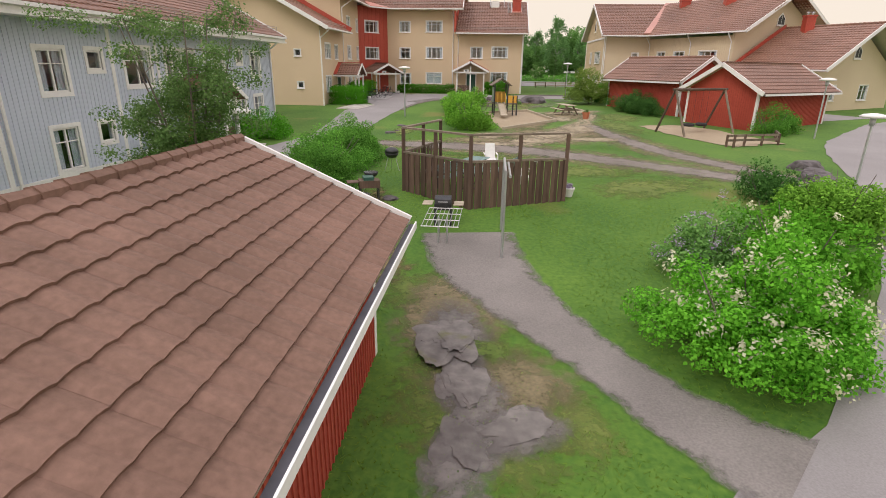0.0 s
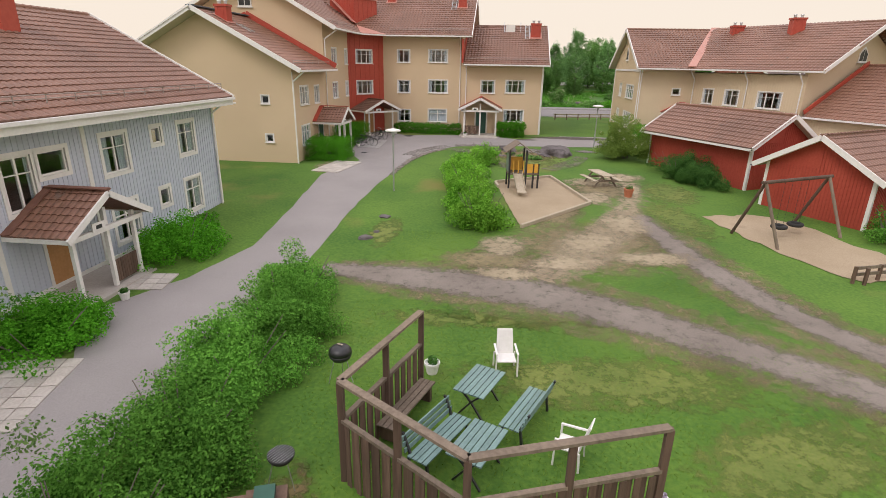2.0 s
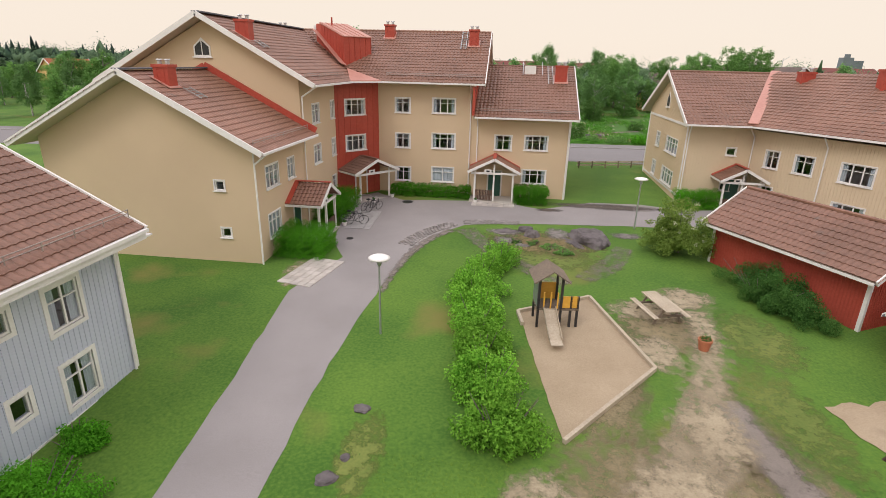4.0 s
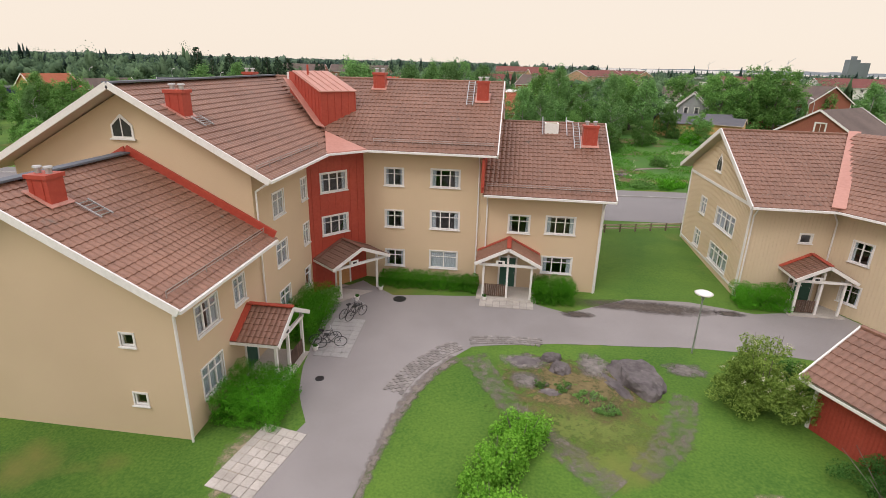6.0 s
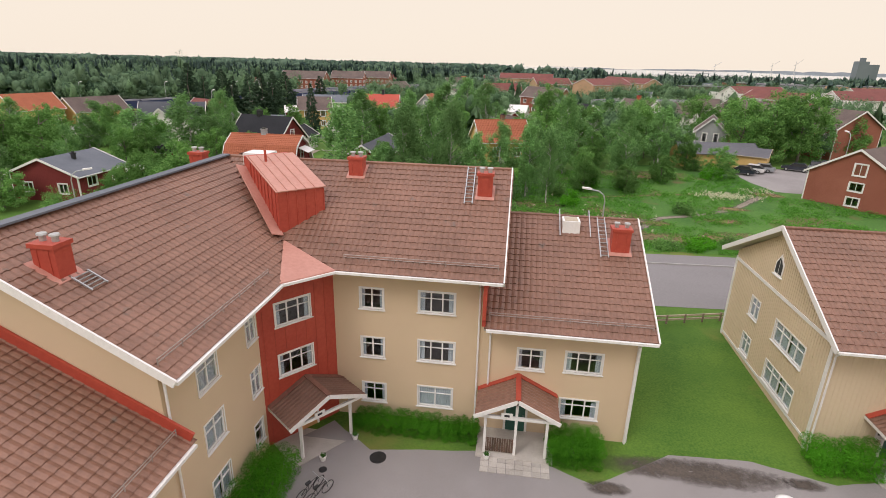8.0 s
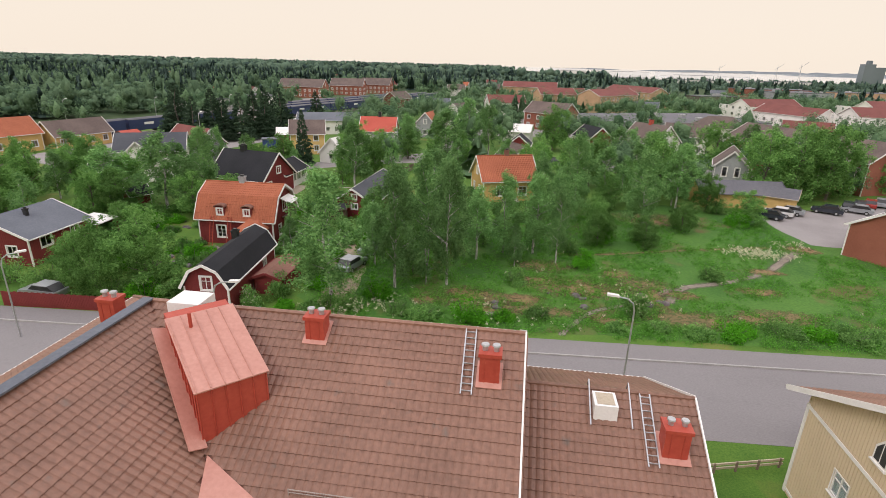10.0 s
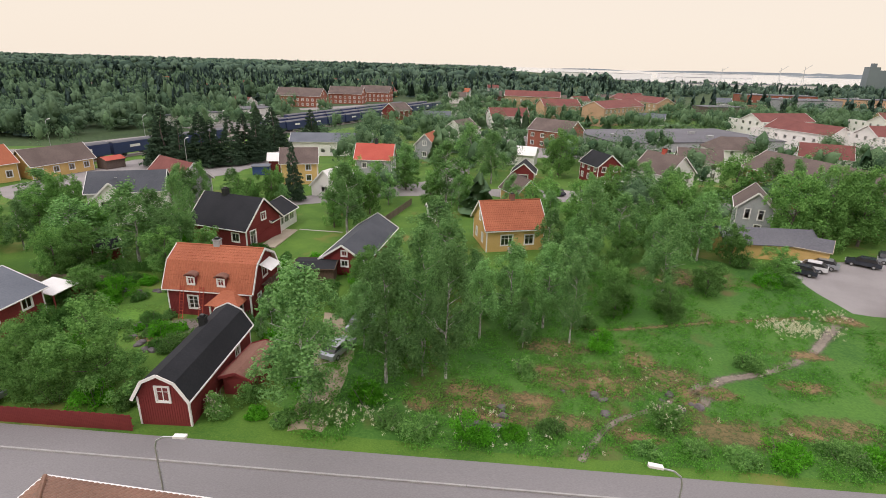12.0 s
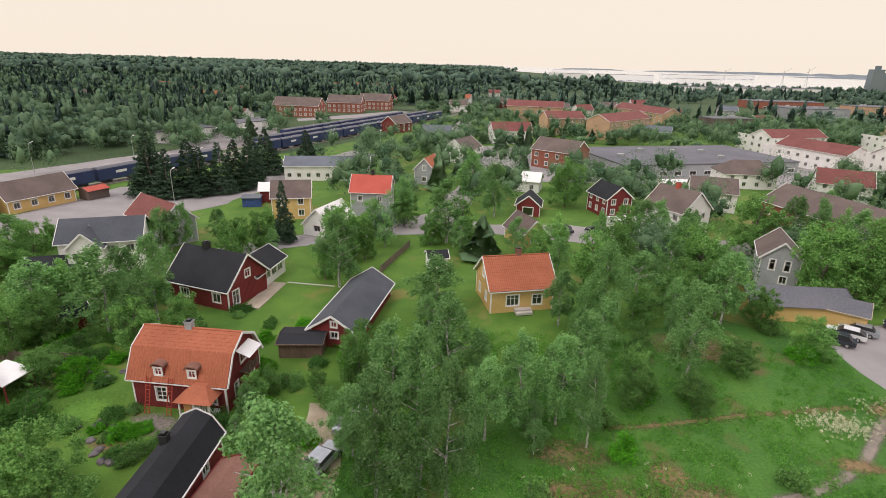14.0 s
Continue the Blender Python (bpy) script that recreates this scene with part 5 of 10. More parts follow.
    ridge_caps(e, (-28.1, 77.85, 10.28), (rx, ry, rz + 0.05))
    bm = bmesh.new()
    bar(bm, (rx, 53.3, rz + 0.1), (rx, ry, rz + 0.1), 0.5, 0.08)
    bar(bm, (-21.1, 46.2, 11.15), (-21.1, 54.1, 11.15), 0.5, 0.08)
    part("ridge_sheet", bm, "roof_grey", e)
    # bargeboards, fascias and gutters
    boards(e, "bargeboard", [((-13.93, 46.18, 7.22), (-21.1, 46.18, 11.05)), ((-28.2, 46.18, 7.2), (-21.1, 46.18, 11.05)), ((-13.65, 53.27, 10.25), (rx, 53.27, rz)), ((-28.2, 53.27, 10.15), (rx, 53.27, rz)),
                             ((-3.79, 63.05, 10.25), (-3.79, ry, rz)), ((-3.79, 77.95, 10.15), (-3.79, ry, rz)), ((3.48, 63.1, 7.82), (3.48, 70.65, 11.6)), ((3.48, 78.15, 7.75), (3.48, 70.65, 11.6))], 0.07, 0.3)
    boards(e, "gutter", [((-13.91, 46.2, 7.22), (-13.91, 54.1, 7.22)), ((-13.63, 53.3, 10.25), (-13.63, 61.1, 10.25)), ((-13.63, 61.1, 10.25), (-11.85, 63.02, 10.25)), ((-11.85, 63.02, 10.25), (-3.82, 63.02, 10.25)), ((-4.5, 63.07, 7.81), (3.45, 63.07, 7.81)),
                          ((-3.82, 77.98, 10.15), (-28.2, 77.98, 10.15)), ((3.45, 78.18, 7.75), (-4.6, 78.18, 7.75)), ((-28.23, 77.95, 10.15), (-28.23, 53.2, 10.15))], 0.14, 0.12)
    # red flashing where the low roofs meet the tall walls
    boards(e, "flashing", [((-14.0, 54.12, 7.5), (-21.1, 54.12, 11.3)), ((-28.1, 54.12, 7.45), (-21.1, 54.12, 11.25)), ((-4.62, 63.2, 8.15), (-4.62, 70.65, 11.85)), ((-4.62, 78.0, 8.1), (-4.62, 70.65, 11.85))], 0.1, 0.42, "red_sheet")
    part("flashing", boxes((-4.72, -4.55, 63.2, 64.2, 7.95, 10.05)), "red_sheet", e)
    for a in ((-14.9, 47.2, 7.22, 0.9, 0), (-14.9, 54.35, 10.25, 1.1, 0), (-4.9, 64.1, 10.25, 0, -1.0), (2.9, 64.1, 7.8, 0, -0.9), (-4.3, 64.1, 7.8, 0, -0.9)):
        downpipe(e, a[0], a[1], land(a[1]), a[2], a[3], a[4])
    for trim_box in ((-15.0, -14.975, 47.28, 47.42, g, 7.1), (2.85, 3.03, 64.17, 64.2, g, 7.6)):
        part("corner_trim", boxes(trim_box), "white", e)
    snow_rail(e, (-14.5, 46.5, 7.6), (-14.5, 54.0, 7.6))
    snow_rail(e, (-14.3, 53.5, 10.68), (-14.3, 61.2, 10.68))
    snow_rail(e, (-11.6, 63.7, 10.68), (-4.1, 63.7, 10.68))
    snow_rail(e, (-4.4, 63.75, 8.2), (3.3, 63.75, 8.2))
    # stair tower head, chimneys, hatches
    m = pose(-14.43, 65.72, 0, 0, 0, 45)
    bm = bmesh.new()
    prism(bm, [m @ Vector(p) for p in ((-1.24, 0, 10.9), (-1.24, 0, 13.55), (-1.24, 4.05, 14.66), (-1.24, 4.9, 14.66), (-1.24, 4.9, 12.0))], m.to_3x3() @ Vector((2.48, 0, 0)))
    bmesh.ops.recalc_face_normals(bm, faces=bm.faces[:])
    head = part("stair_head", bm, "red_sheet", e)
    for k in range(6):
        x = -1.24 + k * 0.496
        if k % 2 == 0 or k in (1, 3):
            bm = bmesh.new()
            bar(bm, m @ Vector((x, -0.06, 13.63)), m @ Vector((x, 4.07, 14.76)), 0.03, 0.05)
            part("seam", bm, "red_cowl", head)
        bm = bmesh.new()
        bar(bm, m @ Vector((x, -0.02, 11.2)), m @ Vector((x, -0.02, 13.5)), 0.035, 0.06)
        part("seam", bm, "red_sheet", head)
    for k in range(8):
        y = 0.3 + k * 0.5
        for sx in (-1.26, 1.26):
            bm = bmesh.new()
            bar(bm, m @ Vector((sx, y, 11.6 + 0.3 * y)), m @ Vector((sx, y, 13.52 + 0.274 * y)), 0.03, 0.03)
            part("seam", bm, "red_sheet", head)
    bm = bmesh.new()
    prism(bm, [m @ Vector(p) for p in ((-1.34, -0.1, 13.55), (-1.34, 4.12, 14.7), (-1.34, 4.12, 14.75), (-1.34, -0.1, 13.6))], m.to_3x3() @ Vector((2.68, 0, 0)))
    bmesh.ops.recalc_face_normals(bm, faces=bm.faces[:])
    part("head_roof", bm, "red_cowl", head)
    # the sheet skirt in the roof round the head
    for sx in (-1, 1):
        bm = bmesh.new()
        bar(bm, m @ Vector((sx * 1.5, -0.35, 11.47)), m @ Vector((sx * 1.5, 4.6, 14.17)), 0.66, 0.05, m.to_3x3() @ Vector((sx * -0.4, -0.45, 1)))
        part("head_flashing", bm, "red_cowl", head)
    bm = bmesh.new()
    rod(bm, m @ Vector((-0.55, 3.3, 14.3)), m @ Vector((-0.55, 3.3, 15.15)), 0.07)
    part("vent_pipe", bm, "red_sheet", head)
    part("roof_hatch", boxes((-19.4, -17.9, 69.4, 70.7, 13.7, 14.6)), "white", e)
    chimney(e, -18.6, 54.95, 12.3, 14.02, 0.85, 0.7)
    chimney(e, -12.5, 69.3, 13.2, 14.72, 0.8, 0.7)
    chimney(e, -5.15, 68.25, 12.5, 14.38, 0.78, 0.6)
    chimney(e, 2.2, 68.5, 10.2, 11.74, 0.95, 0.75)
    chimney(e, -19.85, 48.2, 9.5, 11.35, 0.8, 0.75)
    chimney(e, -22.3, 69.6, 12.7, 14.5, 0.8, 0.7)
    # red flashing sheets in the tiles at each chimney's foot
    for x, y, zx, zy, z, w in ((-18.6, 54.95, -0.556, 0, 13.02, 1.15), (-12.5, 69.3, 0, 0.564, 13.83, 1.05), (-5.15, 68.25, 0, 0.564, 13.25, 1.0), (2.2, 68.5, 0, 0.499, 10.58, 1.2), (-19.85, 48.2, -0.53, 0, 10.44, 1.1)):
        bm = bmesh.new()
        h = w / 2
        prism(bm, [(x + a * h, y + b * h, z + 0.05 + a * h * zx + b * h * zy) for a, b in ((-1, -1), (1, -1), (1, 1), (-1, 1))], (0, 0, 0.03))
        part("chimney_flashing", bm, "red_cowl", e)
    sk = part("skylight", boxes((-0.8, 0.15, 69.35, 70.4, 10.95, 11.68)), "white", e)
    part("pane", boxes((-0.68, 0.03, 69.47, 70.28, 11.685, 11.705)), "wood_pale", sk)
    for x in (-0.93, 0.72):
        bm = bmesh.new()
        bar(bm, (x, 69.0, 10.98), (x, 70.75, 12.0), 0.05)
        bar(bm, (x, 70.75, 12.0), (x, 70.95, 11.6), 0.05)
        part("ridge_hook", bm, "steel", e)
    ladder(e, (-5.98, 67.45, 12.88), (-6.05, 70.0, 14.32), (1, 0, 0), 0.42, n=10)
    ladder(e, (1.38, 67.7, 10.3), (1.38, 70.5, 11.7), (1, 0, 0), 0.4, n=10)
    ladder(e, (-18.0, 55.2, 12.85), (-17.3, 55.2, 12.45), (0, 1, 0), 0.7, n=5)
    ladder(e, (-19.2, 48.9, 10.22), (-18.2, 48.9, 9.7), (0, 1, 0), 0.6, n=5)
    # entrances
    m = on_wall((xe, 52.6), (xe, 54.0))[0]
    p = porch(e, m, 3.6, 2.3, 1.1, 3.35, 4.35, [(-1.5, 2.0), (-0.2, 2.0), (1.5, 2.0)], "door_green")
    porch_rail(p, m, -0.2, 1.5, 2.0, 1.1)
    m = on_wall((-2.75, 64.2), (0, 64.2))[0]
    p = porch(e, m, 4.0, 2.3, 1.38, 3.75, 4.75, [(-1.5, 1.9), (0.0, 1.9), (1.5, 1.9)], "door_green")
    porch_rail(p, m, -1.5, 0.0, 1.9, 1.38)
    m = on_wall((-13.6, 62.72), (-12.4, 64.2))[0]
    p = porch(e, m, 4.2, 2.3, 1.3, 3.5, 4.4, [(-1.4, 1.9), (1.4, 1.9)], "door_wood", "tile_dark", "tile_old")
    settle(e, -15, 60, land(60))


yellow_building()


def east_building():
    e = new("apartment_building")
    tagged(e, "pale yellow two-storey apartment building with a bent brown tiled roof", "apartment building")
    W, g = "plaster_pale", 0.6
    d, q = Vector((0.5, -0.866)), Vector((0.866, 0.5))
    c0 = Vector((17.0, 65.2))
    c1, c2 = c0 + d * 10.6, c0 + d * 18.3
    b0, b1, b2 = c0 + Vector((6.9, 12.2)), c1 + q * 12.2, c2 + q * 12.2
    win = lambda a, b, z0, z1, c=2, cu=0.34: (a, b, z0, z1, c, 2, cu)
    wall(e, "wall", (12.1, 77.5), (12.1, 65.2), g, 7.65, W, [win(3.4, 4.6, 4.85, 6.15, 2, 1), win(6.8, 10.2, 4.85, 6.15, 4, 0.9), win(3.3, 4.5, 2.2, 3.5, 2, 1), win(6.8, 10.2, 2.2, 3.5, 4, 0.9)], [(0, 7.65), (12.3, 7.65), (12.3, 8.1), (6.1, 11.3), (0, 8.1)], ribs=0.22)
    attic_window(e, on_wall((12.1, 77.5), (12.1, 65.2))[0], 5.75, 8.5, 0.95, 1.3)
    wall(e, "wall", (12.1, 65.2), (17.0, 65.2), g, 7.65, W, [(3.1, 3.8, 5.4, 6.0, 1, 1, 0), (3.1, 3.8, 2.6, 3.2, 1, 1, 0)], ribs=0.22)
    wall(e, "wall", c0, c1, g, 7.45, W, [win(1.3, 2.4, 4.8, 6.1), win(3.6, 5.0, 4.8, 6.1), win(6.8, 8.9, 4.8, 6.1, 3), win(1.3, 2.4, 2.2, 3.4), win(6.8, 8.9, 2.2, 3.4, 3)], ribs=0.22)
    wall(e, "wall", c1, b1, 3.6, 7.45, W, [], [(0, 7.45), (12.2, 7.45), (12.2, 7.86), (6.1, 11.25), (0, 7.86)])
    attic_window(e, on_wall(c1, b1)[0], 6.1, 8.5, 1.1, 1.2)
    wall(e, "wall", c1, c2, g, 4.3, W, [win(2.0, 3.6, 2.0, 3.3)], ribs=0.22)
    wall(e, "wall", c2, b2, g, 4.3, W, [win(2.2, 4.0, 1.9, 3.2, 3), win(7.5, 8.8, 1.9, 3.2)], [(0, 4.3), (12.2, 4.3), (6.1, 7.8)])
    attic_window(e, on_wall(c2, b2)[0], 6.05, 5.4, 1.0, 1.2)
    wall(e, "wall", b2, b1, g, 4.3, W)
    wall(e, "wall", b1, b0, g, 7.45, W)
    wall(e, "wall", b0, (12.1, 77.5), g, 7.45, W)
    part("floor_slab", boxes((12.8, 22, 66, 77, 4.0, 4.2)), "room", e)
    V = lambda v, z: (v.x, v.y, z)
    h = 6.75
    e0, e1, e2 = Vector((16.3, 64.1)), Vector((22.65, 54.65)), Vector((26.6, 47.8))
    r0, r1, r2 = Vector((20.2, 71.35)), e1 + q * h, e2 + q * h
    k0, k1, k2 = Vector((24.5, 78.8)), e1 + q * 2 * h, e2 + q * 2 * h
    i1 = e1 - d * 0.9
    slope(e, [(11.55, 64.1, 7.78), V(e0, 7.78), V(r0, 11.5), (11.55, 71.35, 11.5)])
    slope(e, [V(k0, 7.78), (11.55, 78.8, 7.78), (11.55, 71.35, 11.5), V(r0, 11.5)])
    slope(e, [V(e0, 7.78), V(e1, 7.78), V(r1, 11.5), V(r0, 11.5)])
    slope(e, [V(k1, 7.78), V(k0, 7.78), V(r0, 11.5), V(r1, 11.5)])
    slope(e, [V(i1, 4.45), V(e2, 4.45), V(r2, 8.25), V(i1 + q * h, 8.25)])
    slope(e, [V(k2, 4.45), V(i1 + q * 2 * h, 4.45), V(i1 + q * h, 8.25), V(r2, 8.25)])
    boards(e, "bargeboard", [((11.52, 64.05, 7.73), (11.52, 71.35, 11.5)), ((11.52, 78.85, 7.73), (11.52, 71.35, 11.5)), (V(e1, 7.73), V(r1, 11.5)), (V(k1, 7.73), V(r1, 11.5)), (V(e2, 4.4), V(r2, 8.25)), (V(k2, 4.4), V(r2, 8.25))], 0.07, 0.3)
    boards(e, "gutter", [((11.55, 64.02, 7.73), V(e0 + Vector((0, -0.08)), 7.73)), (V(e0 - q * 0.08, 7.73), V(e1 - q * 0.08, 7.73)), (V(i1 - q * 0.08, 4.4), V(e2 - q * 0.08, 4.4))], 0.14, 0.12)
    boards(e, "valley_sheet", [(V(e0, 7.98), V(r0, 11.72))], 0.7, 0.08, "red_cowl")
    boards(e, "flashing", [(V(i1 + d * 0.0 + q * 0.2, 4.75), V(i1 + q * h, 8.45))], 0.1, 0.35, "red_sheet")
    ridge_caps(e, (11.55, 71.35, 11.52), V(r0, 11.52))
    ridge_caps(e, V(r0, 11.52), V(r1, 11.52))
    ridge_caps(e, V(i1 + q * h, 8.27), V(r2, 8.27))
    for k, z in ((3.4, 11.9), (9.2, 12.2)):
        c = r0 + d * k - q * 1.0
        chimney(e, c.x, c.y, 10.3, z - 0.2, 1.0, 0.8)
    c = i1 + d * 2.5 + q * (h - 0.6)
    chimney(e, c.x, c.y, 7.4, 9.2, 0.8, 0.8)
    downpipe(e, 12.2, 65.1, land(65), 7.73, -0.2, -0.9)
    for k in (0.15, 5.7, 10.4):
        c = c0 + d * k - q * 0.1
        downpipe(e, c.x, c.y, land(c.y), 7.6, -q.x * 0.6, -q.y * 0.6)
    for trim_box in ((12.05, 12.1, 65.18, 65.4, g, 7.7), (12.05, 12.1, 77.3, 77.52, g, 7.7), (12.04, 12.08, 65.4, 77.3, 1.9, 2.05), (12.04, 12.08, 65.4, 77.3, 7.45, 7.65)):
        part("corner_trim", boxes(trim_box), "white", e)
    m = on_wall((16.1, 65.2), (20, 65.2))[0]
    p = porch(e, m, 3.4, 2.3, 1.4, 3.7, 4.6, [(-1.3, 1.9), (0, 1.9), (1.3, 1.9)], "door_green")
    porch_rail(p, m, -1.3, 0, 1.9, 1.4)
    snow_rail(e, (12, 65.2, 8.1), (16.6, 65.2, 8.1))
    settle(e, 18, 66, land(66))


east_building()


def blue_house():
    e = new("apartment_house")
    tagged(e, "pale blue two-storey clapboard house with white trim and brown tiled roof", "house")
    x, s, n, g, W = -15.27, 5.0, 37.14, -1.2, "blue_wall"
    U = lambda y: y - s
    up, lo = (3.35, 4.75), (0.75, 2.1)
    holes = []
    for y0, y1, c, k in ((17.55, 18.75, 2, -0.3), (29.1, 30.45, 2, 0), (33.95, 35.2, 2, 0), (10.4, 11.8, 2, -0.3)):
        holes.append((U(y0), U(y1), 3.6 + k, 5.05 + k, c, 2, 0.65))
        holes.append((U(y0), U(y1), 0.9 + k, 2.4 + k, c, 2, 0.65))
    for y0, y1, k in ((32.05, 32.7, 0), (19.9, 20.65, -0.3)):
        holes.append((U(y0), U(y1), 4.35 + k, 5.05 + k, 1, 1, 0))
        holes.append((U(y0), U(y1), 1.65 + k, 2.4 + k, 1, 1, 0))
    holes += [(U(24.9), U(26.0), 3.2, 4.9, 2, 2, 0.3), (U(26.25), U(27.4), 4.1, 4.9, 1, 1, 0), (U(22.2), U(23.6), 0.6, 2.2, 2, 1, 1.0), (U(22.0), U(23.7), 3.4, 4.9, 2, 2, 0.3)]
    wall(e, "wall", (x, s), (x, n), g, 5.75, W, holes, ribs=0.2)
    w = 12.2
    wall(e, "wall", (x, n), (x - w, n), g, 5.75, W, [(3, 4.2, 3.4, 4.8, 2, 2, 0.3)], [(0, 5.75), (w, 5.75), (w / 2, 9.0)], ribs=0.2)
    wall(e, "wall", (x - w, n), (x - w, s), g, 5.75, W)
    wall(e, "wall", (x - w, s), (x, s), g, 5.75, W, [], [(0, 5.75), (w, 5.75), (w / 2, 9.0)])
    part("floor_slab", boxes((x - w + 0.3, x - 0.3, s + 0.3, n - 0.3, 2.6, 2.85)), "room", e)
    slope(e, [(-14.28, s - 0.8, 6.05), (-14.28, n + 0.34, 6.05), (-21.4, n + 0.34, 9.8), (-21.4, s - 0.8, 9.8)])
    slope(e, [(-28.85, n + 0.34, 6.05), (-28.85, s - 0.8, 6.05), (-21.4, s - 0.8, 9.8), (-21.4, n + 0.34, 9.8)])
    ridge_caps(e, (-21.4, s - 0.8, 9.82), (-21.4, n + 0.34, 9.82))
    boards(e, "bargeboard", [((-14.23, n + 0.33, 6.0), (-21.4, n + 0.33, 9.8)), ((-28.9, n + 0.33, 6.0), (-21.4, n + 0.33, 9.8))], 0.07, 0.28)
    boards(e, "gutter", [((-14.2, s - 0.8, 5.98), (-14.2, n + 0.34, 5.98))], 0.14, 0.12)
    part("soffit", boxes((-15.28, -14.3, s - 0.7, n + 0.7, 5.68, 5.74)), "white", e)
    part("fascia", boxes((-14.33, -14.27, s - 0.7, n + 0.34, 5.66, 6.0)), "white", e)
    part("base_board", boxes((x, x + 0.04, s, n, 0.35, 0.5)), "white", e)
    for y in (8.0, 15.5, 21.2, 24.2, 28.3, n - 0.1):
        part("corner_board", boxes((x, x + 0.045, y - 0.09, y + 0.09, -0.6, 5.7)), "white", e)
    downpipe(e, x + 0.1, n - 0.25, land(n), 5.98, 0.95, 0)
    downpipe(e, x + 0.1, 15.75, land(15.7), 5.98, 0.95, 0)
    snow_rail(e, (-14.8, s, 6.42), (-14.8, n + 0.3, 6.42))
    chimney(e, -19.7, 30.6, 8.6, 10.3, 0.95, 0.8)
    chimney(e, -20.2, 14.5, 8.8, 10.6, 1.0, 0.8)
    m = on_wall((x, 26.3), (x, 30))[0]
    p = porch(e, m, 3.8, 2.2, 0.3, 2.55, 3.6, [(-1.4, 1.8), (0.1, 1.8), (1.4, 1.8)], "door_wood", "tile_dark")
    porch_rail(p, m, 0.1, 1.4, 1.8, 0.3)
    settle(e, -15.3, 21, land(21))


blue_house()


def open_gutter(e, X, yy, zz, trim):
    """Half-open eaves gutters: a grey trough with a thin white lip."""
    for k in (-1, 1):
        y0, y1 = sorted((k * (yy - 0.05), k * (yy + 0.07)))
        g = part("gutter", boxes((-X, X, y0, y1, zz - 0.07, zz - 0.03)), "felt", e)
        part("lip", boxes((-X, X, *sorted((k * (yy + 0.07), k * (yy + 0.095))), zz - 0.1, zz + 0.03)), trim, g)


